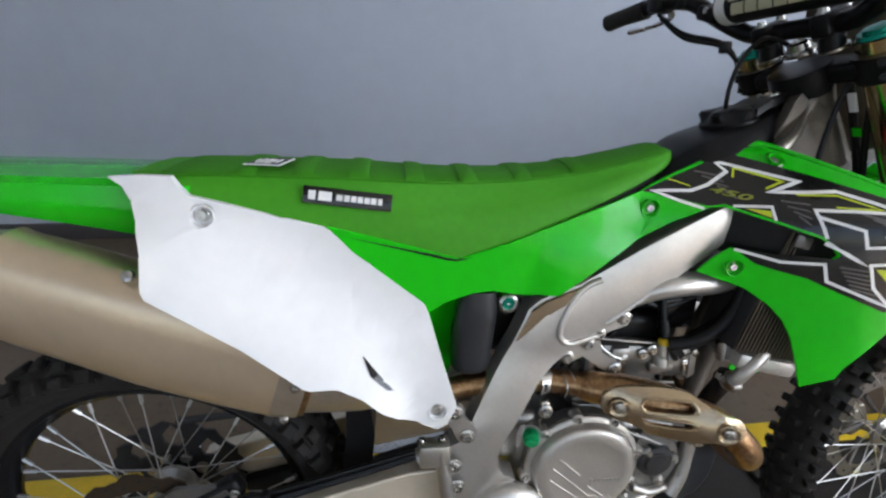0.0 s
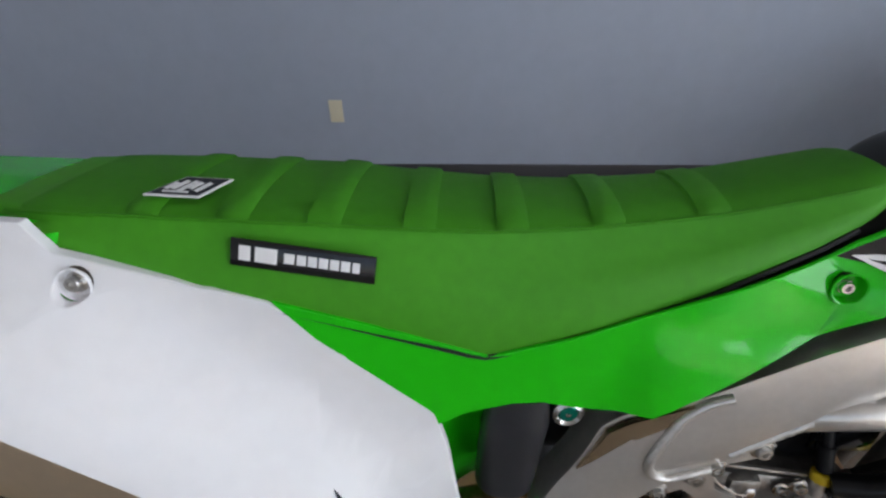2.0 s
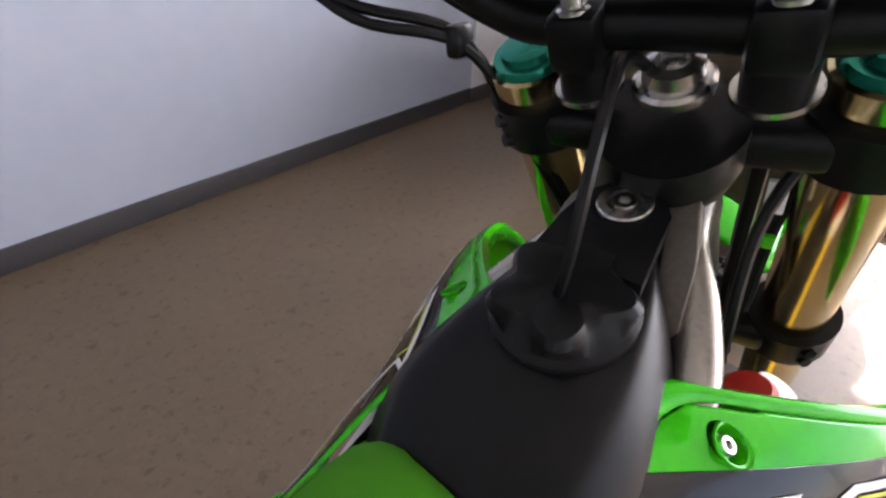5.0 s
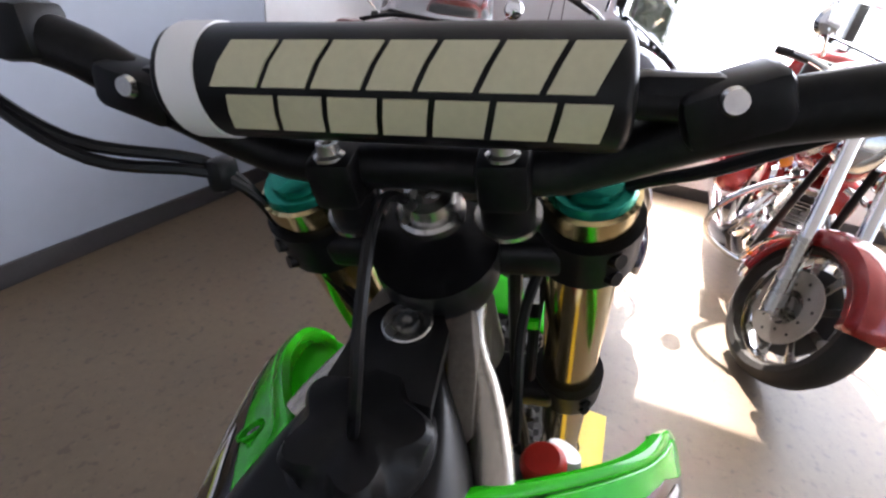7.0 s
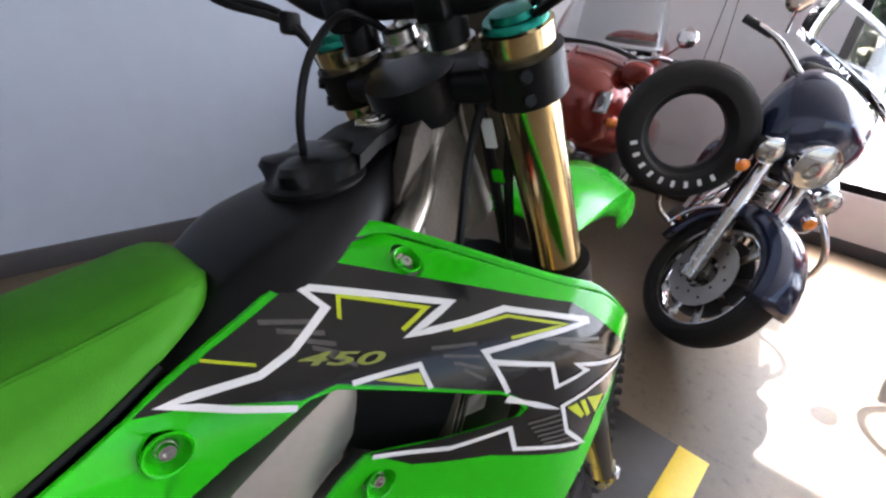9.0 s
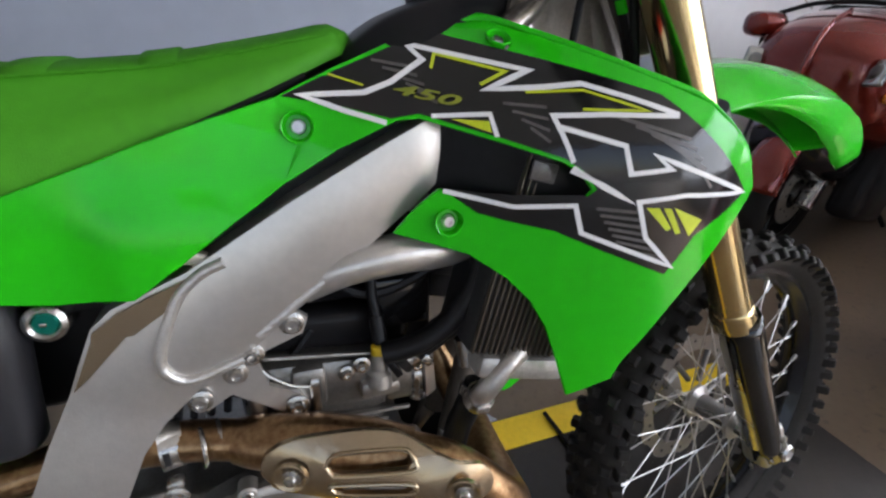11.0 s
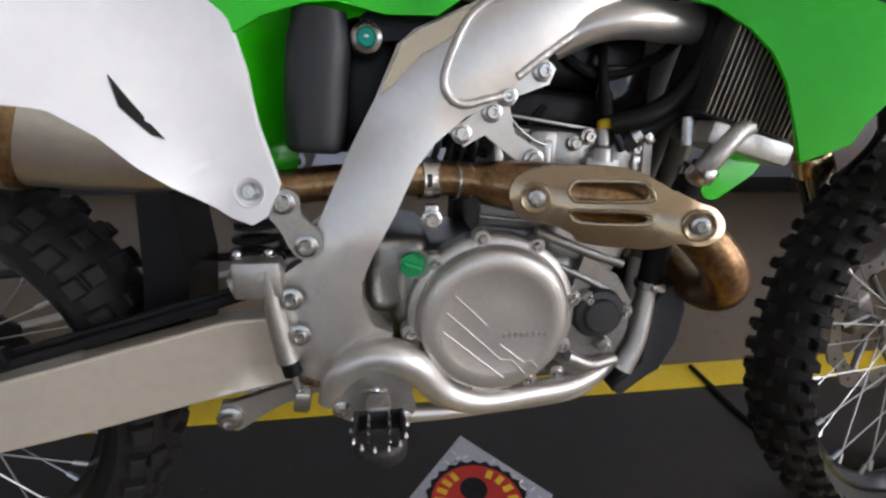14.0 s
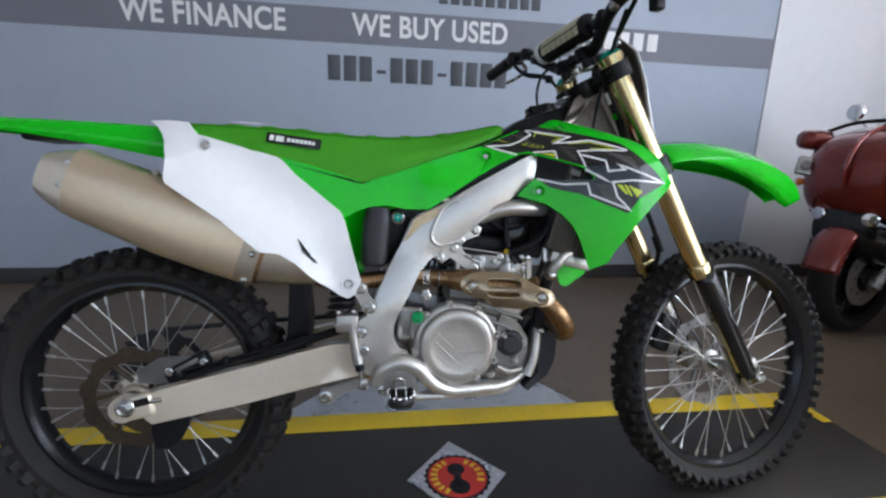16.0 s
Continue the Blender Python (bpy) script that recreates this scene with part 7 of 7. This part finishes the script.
# ---- other motorcycles on the showroom floor ----
def road_wheel(parent, at, r, half, turn, name, rim_mat):
    w = new(name)
    w.parent = parent
    w.matrix_local = turn @ Matrix.Translation(at)
    part("tyre", lathe([(r * 0.74, -half * 0.55), (r * 0.79, -half * 0.9), (r * 0.87, -half), (r * 0.95, -half * 0.82), (r * 0.99, -half * 0.45), (r, 0), (r * 0.99, half * 0.45), (r * 0.95, half * 0.82), (r * 0.87, half), (r * 0.79, half * 0.9), (r * 0.74, half * 0.55)], (0, 0, 0), (0, 1, 0), 56), RUBBER, w, "black road tyre")
    part("rim", lathe([(r * 0.77, -half * 0.60), (r * 0.73, -half * 0.62), (r * 0.70, -half * 0.3), (r * 0.70, half * 0.3), (r * 0.73, half * 0.62), (r * 0.77, half * 0.60)], (0, 0, 0), (0, 1, 0), 56), CHROME if rim_mat is STEEL else rim_mat, w, "polished rim" if rim_mat is STEEL else "black rim")
    # a solid dark disc gives the openings between the spokes their shade
    part("spoke_shade", lathe([(r * 0.2, -0.006), (r * 0.60, -0.005), (r * 0.60, 0.005), (r * 0.2, 0.006)], (0, 0, 0), (0, 1, 0), 40), DARK, w, "dark disc for the shade between the spokes")
    part("hub", lathe([(0, -half * 1.1), (r * 0.16, -half * 1.1), (r * 0.16, -half * 0.5), (r * 0.10, 0), (r * 0.16, half * 0.5), (r * 0.16, half * 1.1), (0, half * 1.1)], (0, 0, 0), (0, 1, 0), 28), STEEL, w)
    for i in range(9):
        a = 2 * math.pi * i / 9
        ca, sa = math.cos(a), math.sin(a)
        part("wheel_spoke", sweep([(r * 0.12 * ca, 0, r * 0.12 * sa), (r * 0.4 * ca, 0, r * 0.4 * sa), (r * 0.71 * ca, 0, r * 0.71 * sa)], [0.022, 0.018, 0.026], 8, 3, flat=0.7, up=(0, 1, 0)), rim_mat, w)
    for s in (-1, 1):
        d = part("brake_disc", lathe([(r * 0.24, half * 0.78), (r * 0.50, half * 0.78), (r * 0.50, half * 0.86), (r * 0.24, half * 0.86), (r * 0.24, half * 0.78)], (0, 0, 0), (0, s, 0), 40), CAST, w)
        for i in range(12):
            a = 2 * math.pi * i / 12
            rr = r * (0.31 + 0.08 * (i % 2))
            part("disc_hole", lathe([(0, 0), (0.007, 0), (0.007, 0.001), (0, 0.001)], (rr * math.cos(a), s * half * 0.862, rr * math.sin(a)), (0, s, 0), 8), DARK, d)
    return w


def arc_fender(r, half, a0, a1, skirt, n=20):
    """A deep valanced mudguard bent round a wheel at the origin."""
    bm = bmesh.new()
    rows = []
    for i in range(n + 1):
        a = radians(a0 + (a1 - a0) * i / n)
        row = []
        for y, dr in ((-half * 1.02, -skirt), (-half, -skirt * 0.5), (-half * 0.93, -0.016), (-half * 0.7, -0.002), (-half * 0.3, 0.006), (half * 0.3, 0.006), (half * 0.7, -0.002), (half * 0.93, -0.016), (half, -skirt * 0.5), (half * 1.02, -skirt)):
            k = r + dr
            row.append(bm.verts.new((k * math.cos(a), y, k * math.sin(a))))
        rows.append(row)
    for p, q in zip(rows, rows[1:]):
        for k in range(len(p) - 1):
            bm.faces.new((p[k], p[k + 1], q[k + 1], q[k]))
    return bm


def loft(rows_in, closed=True):
    """A skin over cross-sections of (x, half width, z low, z high)."""
    bm = bmesh.new()
    rows = []
    for x, w, z0, z1 in rows_in:
        row = []
        for k in range(20):
            a = 2 * math.pi * k / 20
            ca, sa = math.cos(a), math.sin(a)
            ca, sa = math.copysign(abs(ca) ** 0.75, ca), math.copysign(abs(sa) ** 0.75, sa)
            row.append(bm.verts.new((x, w * ca, (z0 + z1) / 2 + (z1 - z0) / 2 * sa)))
        rows.append(row)
    for p, q in zip(rows, rows[1:]):
        for k in range(20):
            bm.faces.new((p[k], p[(k + 1) % 20], q[(k + 1) % 20], q[k]))
    bm.faces.new(rows[0]), bm.faces.new(rows[-1])
    return bm


def soft(ob, levels=1):
    s = ob.modifiers.new("round", "SUBSURF")
    s.levels = s.render_levels = levels
    return ob


def cruiser(m, paint, steer, label, fairing, back=0.0, tuck=0.0):
    """A heavy road motorcycle with its front axle over the origin, heading along +x."""
    b = thing("road_motorcycle", label, "motorcycle", m, "parked road motorcycles")
    head = Vector((-0.42, 0, 0.98))
    ax = Vector((-0.5, 0, 0.866))
    turn = Matrix.Translation(head) @ Matrix.Rotation(radians(steer), 4, ax) @ Matrix.Translation(-head)
    top = turn @ Matrix.Translation((back, 0, -0.2 * back))
    # the tour bike's front rim and spokes are black to stand for shade
    road_wheel(b, (0, 0, 0.315), 0.315, 0.066, turn, "front_wheel", STEEL if fairing != "tour" else BLACK_METAL)
    road_wheel(b, (-1.64, 0, 0.315), 0.315, 0.075, IDENT, "rear_wheel", STEEL)
    lo_a, hi_a, deep = (22, 190, 0.085) if fairing != "tour" else (8, 80, 0.05)
    fe = part("front_fender", moved(moved(arc_fender(0.345, 0.088, lo_a, hi_a, deep), Matrix.Translation((0, 0, 0.315))), turn), paint, b, "deep painted front mudguard")
    fe.modifiers.new("thickness", "SOLIDIFY").thickness = 0.004
    part("fender_tip", moved(moved(arc_fender(0.348, 0.090, hi_a - 7, hi_a + 3, deep + 0.003, 4), Matrix.Translation((0, 0, 0.315))), turn), CHROME if fairing != "tour" else BLACK, fe)
    for s in (-1, 1):
        part("fender_rail", moved(sweep([(-0.20, s * 0.094, 0.545), (-0.31, s * 0.096, 0.43), (-0.345, s * 0.096, 0.30)], 0.008, 8), turn), CHROME, fe)
        part("fender_lamp", moved(box((-0.335, s * 0.094, 0.35), (0.03, 0.016, 0.02), 0.005), turn), AMBER, fe)
        part("fork_leg", moved(sweep([(0.02, s * 0.115, 0.300), (-0.06, s * 0.115, 0.44), (-0.20, s * 0.115, 0.68), (-0.38, s * 0.115, 0.99)], [0.030, 0.032, 0.030, 0.026], 18, 3), turn), CHROME, b, "chrome fork leg")
        part("fork_slider", moved(sweep([(0.03, s * 0.115, 0.27), (-0.06, s * 0.115, 0.43), (-0.13, s * 0.115, 0.55)], [0.036, 0.037, 0.037], 18, 2), turn), STEEL, b)
        lamp = part("passing_lamp", moved(lathe([(0, -0.06), (0.04, -0.055), (0.052, -0.02), (0.055, 0.012), (0.050, 0.018)], (-0.19, s * 0.20, 0.80), (1, 0, 0.05), 28), top), CHROME, b, "chrome passing lamp")
        part("lens", moved(lathe([(0.049, 0.016), (0.03, 0.024), (0, 0.027)], (-0.19, s * 0.20, 0.80), (1, 0, 0.05), 28), top), LENS, lamp)
        sig = part("turn_signal", moved(lathe([(0, -0.03), (0.022, -0.025), (0.03, 0.0), (0.028, 0.01)], (-0.18, s * 0.235, 0.70), (1, 0, 0), 20), top), CHROME, b)
        part("lens", moved(lathe([(0.028, 0.01), (0.015, 0.018), (0, 0.02)], (-0.18, s * 0.235, 0.70), (1, 0, 0), 20), top), AMBER, sig)
        part("crash_bar", sweep([(-0.55, s * 0.07, 0.72), (-0.47, s * 0.22, 0.66), (-0.45, s * 0.36, 0.50), (-0.48, s * 0.36, 0.34), (-0.56, s * 0.20, 0.24), (-0.60, s * 0.08, 0.22)], 0.015, 12), CHROME, b, "chrome engine guard bar")
        part("mirror", moved(join(lathe([(0, -0.02), (0.045, -0.012), (0.055, 0.004), (0.05, 0.008), (0, 0.008)], (-0.48, s * 0.44, 1.22), (-1, 0, 0), 24), sweep([(-0.50, s * 0.36, 1.12), (-0.47, s * 0.42, 1.18), (-0.47, s * 0.44, 1.21)], 0.006, 8)), turn), CHROME, b)
        part("grip", moved(sweep([(-0.62, s * 0.32, 1.10), (-0.70, s * 0.43, 1.08)], 0.018, 14, 1), turn), LEATHER, b)
        bag = part("saddlebag", moved(loft([(-1.12, 0.075, 0.42, 0.62), (-1.16, 0.10, 0.36, 0.68), (-1.50, 0.11, 0.34, 0.70), (-1.92, 0.10, 0.36, 0.66), (-1.97, 0.06, 0.42, 0.60)]), Matrix.Translation((0, s * 0.27, 0))), paint, b, "painted hard saddlebag")
        soft(bag)
        part("exhaust_pipe", sweep([(-0.72, s * 0.13, 0.55), (-0.66, s * 0.20, 0.42), (-0.78, s * 0.24, 0.28), (-1.05, s * 0.25, 0.24), (-1.40, s * 0.25, 0.24), (-2.0, s * 0.25, 0.25)], [0.024, 0.024, 0.026, 0.04, 0.045, 0.045], 18, 5), CHROME, b, "chrome exhaust pipe")
    part("handlebar", moved(sweep([(-0.70, -0.43, 1.08), (-0.60, -0.30, 1.10), (-0.48, -0.10, 1.05), (-0.48, 0.10, 1.05), (-0.60, 0.30, 1.10), (-0.70, 0.43, 1.08)], 0.014, 14), turn), CHROME, b)
    hl = part("headlamp", moved(lathe([(0, -0.13), (0.06, -0.12), (0.092, -0.05), (0.100, 0.02), (0.094, 0.035)], (-0.20, 0, 0.86), (1, 0, 0.03), 36), top), CHROME if fairing != "tour" else paint, b, "round headlamp in a chrome shell")
    part("lens", moved(lathe([(0.093, 0.03), (0.06, 0.045), (0, 0.052)], (-0.20, 0, 0.86), (1, 0, 0.03), 36), top), LENS, hl)
    part("nacelle", moved(box((-0.30, 0, 0.88), (0.16, 0.26, 0.22), 0.06, pose(0, 0, 0, 0, -28, 0), 4), top), paint if fairing != "none" else CHROME, b)
    if fairing == "none":
        for s in (-1,):
            low = part("leg_guard", moved(loft([(-0.40, 0.03, 0.50, 0.70), (-0.43, 0.085, 0.46, 0.76), (-0.50, 0.10, 0.44, 0.80), (-0.60, 0.085, 0.46, 0.78), (-0.64, 0.04, 0.52, 0.70)]), Matrix.Translation((0, s * 0.31, 0))), paint, b, "painted lower leg guard")
            soft(low)
    if fairing == "bat":
        fa = part("fairing", moved(loft([(-0.20, 0.05, 0.93, 1.02), (-0.23, 0.14, 0.80, 1.06), (-0.30, 0.22, 0.72, 1.12), (-0.40, 0.25, 0.74, 1.15), (-0.50, 0.22, 0.86, 1.15)]), top), paint, b, "painted fork-mounted fairing")
        soft(fa)
    screen = bmesh.new()
    rows = []
    zt = {"bat": 1.36, "tour": 1.44, "none": 1.40}[fairing]
    zb = {"bat": 1.14, "tour": 1.10, "none": 1.00}[fairing]
    for i in range(7):
        t = i / 6
        w = 0.33 * (1 - 0.25 * t * t)
        rows.append([screen.verts.new((-0.33 - 0.20 * t - 0.16 * (k / 5 - 1) ** 2 * 1.0, w * (k / 5 - 1), zb + (zt - zb) * t)) for k in range(11)])
    for p, q in zip(rows, rows[1:]):
        for k in range(10):
            screen.faces.new((p[k], p[k + 1], q[k + 1], q[k]))
    ws = part("windshield", moved(screen, top if fairing != "tour" else IDENT), WINDSHIELD, b, "clear curved windshield")
    ws.visible_shadow = False
    ws.modifiers.new("thickness", "SOLIDIFY").thickness = 0.004
    tk = part("fuel_tank", loft([(-0.50, 0.05, 0.80, 0.90), (-0.54, 0.12, 0.74, 0.96), (-0.68, 0.165, 0.70, 1.00), (-0.86, 0.15, 0.70, 0.97), (-1.02, 0.09, 0.70, 0.88), (-1.06, 0.03, 0.72, 0.82)]), paint, b, "painted teardrop fuel tank")
    soft(tk)
    part("tank_console", sweep([(-0.58, 0, 0.985), (-0.72, 0, 1.008), (-0.92, 0, 0.965)], [0.03, 0.05, 0.03], 16, 4, flat=0.35), CHROME, tk)
    se = part("seat", loft([(-0.98, 0.08, 0.70, 0.82), (-1.06, 0.17, 0.68, 0.80), (-1.28, 0.20, 0.68, 0.80), (-1.36, 0.19, 0.70, 0.88), (-1.62, 0.17, 0.70, 0.90), (-1.76, 0.10, 0.74, 0.88)]), LEATHER, b, "black leather two-level seat")
    soft(se)
    rfn = part("rear_fender", moved(arc_fender(0.37, 0.095, 5, 178, 0.10), Matrix.Translation((-1.64, 0, 0.335))), paint, b, "painted rear mudguard")
    rfn.modifiers.new("thickness", "SOLIDIFY").thickness = 0.004
    pk = part("tour_trunk", loft([(-1.62, 0.16, 0.98, 1.20), (-1.66, 0.24, 0.94, 1.24), (-1.95, 0.26, 0.92, 1.26), (-2.12, 0.22, 0.94, 1.22), (-2.16, 0.12, 1.00, 1.16)]), paint, b, "painted top trunk")
    soft(pk)
    part("backrest", box((-1.56, 0, 1.08), (0.08, 0.36, 0.20), 0.035, pose(0, 0, 0, 0, -8, 0), 3), LEATHER, b, "padded passenger backrest")
    part("engine_case", join(box((-0.86, 0, 0.34), (0.44, 0.26, 0.22), 0.05, None, 3), lathe([(0.10, 0), (0.10, 0.05), (0.085, 0.07), (0, 0.07)], (-0.80, -0.12, 0.36), (0, -1, 0), 32), lathe([(0.10, 0), (0.10, 0.05), (0.085, 0.07), (0, 0.07)], (-0.80, 0.12, 0.36), (0, 1, 0), 32)), CHROME, b, "polished engine case")
    for tilt, cx in ((-24, -0.74), (24, -0.94)):
        cm = Matrix.Translation((cx, 0, 0.55)) @ pose(0, 0, 0, 0, -tilt, 0)
        cyl_b = part("cylinder", moved(lathe([(0.062, -0.10), (0.062, 0.10), (0, 0.10)], (0, 0, 0), (0, 0, 1), 24), cm), DARK, b)
        for k in range(8):
            part("cooling_fin", moved(box((0, 0, -0.085 + k * 0.022), (0.155, 0.165, 0.006), 0.002, None, 1), cm), STEEL, cyl_b)
        part("rocker_cover", moved(box((0, 0, 0.13), (0.14, 0.16, 0.06), 0.02, None, 3), cm), CHROME, cyl_b)
    part("air_cleaner", lathe([(0, 0), (0.09, 0), (0.095, 0.03), (0.08, 0.05), (0, 0.055)], (-0.84, -0.13, 0.58), (0, -1, 0), 32), CHROME, b)
    part("lower_frame", sweep([(-0.45, 0.09, 0.85), (-0.60, 0.12, 0.24), (-1.15, 0.12, 0.22), (-1.35, 0.12, 0.45)], 0.018, 10), BLACK_METAL, b)
    part("lower_frame", sweep([(-0.45, -0.09, 0.85), (-0.60, -0.12, 0.24), (-1.15, -0.12, 0.22), (-1.35, -0.12, 0.45)], 0.018, 10), BLACK_METAL, b)
    part("floorboard", box((-0.72, -0.27, 0.27), (0.32, 0.09, 0.02), 0.006), BLACK, b)
    part("floorboard", box((-0.72, 0.27, 0.27), (0.32, 0.09, 0.02), 0.006), BLACK, b)
    part("side_stand", sweep([(-0.78, 0.14, 0.22), (-0.80, 0.26, 0.062)], 0.012, 10, 1), BLACK_METAL, b)
    if fairing == "tour":
        fa = part("fairing", loft([(0.16, 0.10, 0.78, 0.92), (0.14, 0.19, 0.70, 1.00), (0.08, 0.27, 0.62, 1.06), (-0.04, 0.33, 0.56, 1.10), (-0.20, 0.36, 0.50, 1.13), (-0.44, 0.38, 0.44, 1.12), (-0.70, 0.39, 0.38, 1.02), (-0.80, 0.34, 0.36, 0.92)]), paint, b, "broad dark red touring fairing with two lamps")
        soft(fa, 2)
        part("nose_ridge", sweep([(0.165, 0, 0.80), (0.172, 0, 0.90), (0.10, 0, 1.03), (-0.06, 0, 1.105)], [0.010, 0.022, 0.020, 0.012], 12, 5, flat=0.6), paint, fa)
        part("chin", loft([(0.13, 0.05, 0.52, 0.66), (0.10, 0.15, 0.46, 0.70), (-0.02, 0.22, 0.40, 0.68), (-0.25, 0.24, 0.36, 0.66)]), BLACK_GLOSS, fa, "glossy black chin below the lamps")
        for s in (-1, 1):
            part("brow", sweep([(0.135, s * 0.07, 0.965), (0.09, s * 0.17, 0.99), (-0.03, s * 0.28, 0.985), (-0.16, s * 0.34, 0.955)], [0.006, 0.014, 0.013, 0.006], 10, 5, flat=0.6), paint, fa)
            part("cowl_edge", sweep([(-0.02, s * 0.30, 1.02), (-0.14, s * 0.345, 0.90), (-0.18, s * 0.355, 0.76), (-0.14, s * 0.32, 0.62)], 0.008, 10, 5), BLACK, fa, "black gap along the fairing's edge")
            lens = part("head_lens", moved(box((0, 0, 0), (0.030, 0.150, 0.105), 0.020, None, 4), Matrix.Translation((0.105, s * 0.205, 0.885)) @ pose(0, 0, 0, s * 9, -16, s * -38)), LENS, fa, "clear headlamp lens")
            for dy in (-0.03, 0.035):
                part("reflector", moved(lathe([(0, 0.004), (0.020, 0.008), (0.028, 0.0), (0.024, -0.004)], (0.016, dy, 0), (1, 0, 0), 18), Matrix.Translation((0.105, s * 0.205, 0.885)) @ pose(0, 0, 0, s * 9, -16, s * -38)), GREYSTEEL, lens)
            part("signal_lens", box((0.045, s * 0.300, 0.800), (0.10, 0.034, 0.040), 0.014, pose(0, 0, 0, 0, 0, s * -40), 3), AMBER, fa, "amber signal lens")
            part("fog_lamp", lathe([(0, -0.03), (0.034, -0.02), (0.038, 0.0), (0.033, 0.008), (0, 0.014)], (0.115, s * 0.12, 0.645), (1, s * 0.25, 0), 24), CHROME, fa, "chrome fog lamp")
            soft(part("mirror_pod", moved(loft([(0.02, 0.02, -0.03, 0.03), (0.0, 0.075, -0.055, 0.055), (-0.09, 0.095, -0.065, 0.06), (-0.14, 0.07, -0.05, 0.05)]), Matrix.Translation((0.02, s * 0.335, 1.035)) @ pose(0, 0, 0, 0, 0, s * 18)), paint, fa, "painted mirror pod"))
            part("lower_cowl", box((-0.34, s * 0.24, 0.42), (0.42, 0.14, 0.42), 0.05, pose(0, 0, 0, 0, -12, 0), 3), BLACK, fa, "black lower cowl")
        part("screen_trim", sweep([(-0.12, -0.30, 1.085), (-0.08, -0.15, 1.125), (-0.07, 0, 1.135), (-0.08, 0.15, 1.125), (-0.12, 0.30, 1.085)], 0.010, 10, 5), BLACK, fa, "black trim under the screen")
        # the whole front stands a little ahead of the steering head
        fa.location.x = 0.09
    # a shorter wheelbase draws the tail forward
    for ob in b.children:
        if ob.name.split(".")[0] in ("rear_wheel", "rear_fender", "saddlebag", "tour_trunk", "backrest", "exhaust_pipe"):
            ob.location.x += tuck
    return b


cruiser(Matrix.Translation((2.82, -0.85, 0.006)) @ pose(0, 0, 0, 0, 0, 174) @ pose(0, 0, 0, -6, 0, 0), RED, 24, "red touring motorcycle with chrome trim and a deep mudguard", "bat", -0.22)
cruiser(Matrix.Translation((2.90, 0.105, 0.006)) @ pose(0, 0, 0, 0, 0, 186) @ pose(0, 0, 0, -11, 0, 0), BLUE, 42, "dark blue touring motorcycle with a fork fairing", "bat", tuck=0.12)
cruiser(Matrix.Translation((3.17, 1.02, 0)) @ pose(0, 0, 0, 0, 0, 192), MAROON, 0, "red touring motorcycle with a broad fairing", "tour", tuck=0.33)


def display_tyre():
    """A tyre hung upright from the ceiling, with plain pale bars round its sidewall."""
    face = Vector((-0.85, -0.5, 0.05)).normalized()
    c = Vector((2.95, 0.33, 0.86))
    t = thing("tyre_display", "black road tyre with pale sidewall marks hung on wires", "tyre", Matrix.Translation((c.x, c.y, 0)))
    o = Vector((0, 0, c.z))
    part("tyre", lathe([(0.17, -0.03), (0.185, -0.05), (0.23, -0.058), (0.26, -0.045), (0.28, -0.01), (0.28, 0.01), (0.26, 0.045), (0.23, 0.058), (0.185, 0.05), (0.17, 0.03), (0.17, -0.03)], o, face, 56), RUBBER, t, "black road tyre")
    part("inner_bead", lathe([(0.150, -0.02), (0.172, -0.032), (0.172, 0.032), (0.150, 0.02), (0.150, -0.02)], o, face, 40), BLACK, t, "black inner bead")
    q = face.to_track_quat("Z", "Y").to_matrix().to_4x4()
    for i in range(9):
        a = radians(200 + i * 14)
        m = Matrix.Translation(o) @ q @ Matrix.Rotation(a, 4, "Z") @ Matrix.Translation((0.215, 0, 0.0575))
        part("mark", moved(box((0, 0, 0), (0.028, 0.016, 0.003), 0.001, None, 1), m), DECAL_WHITE, t)
    for dy in (-0.03, 0.03):
        part("wire", sweep([(0.0, dy, c.z + 0.26), (0.0, dy * 0.5, c.z + 0.60), (0.0, 0.0, H + 0.01)], 0.0018, 8, 1), BLACK_METAL, t, "thin hanging wire")


display_tyre()
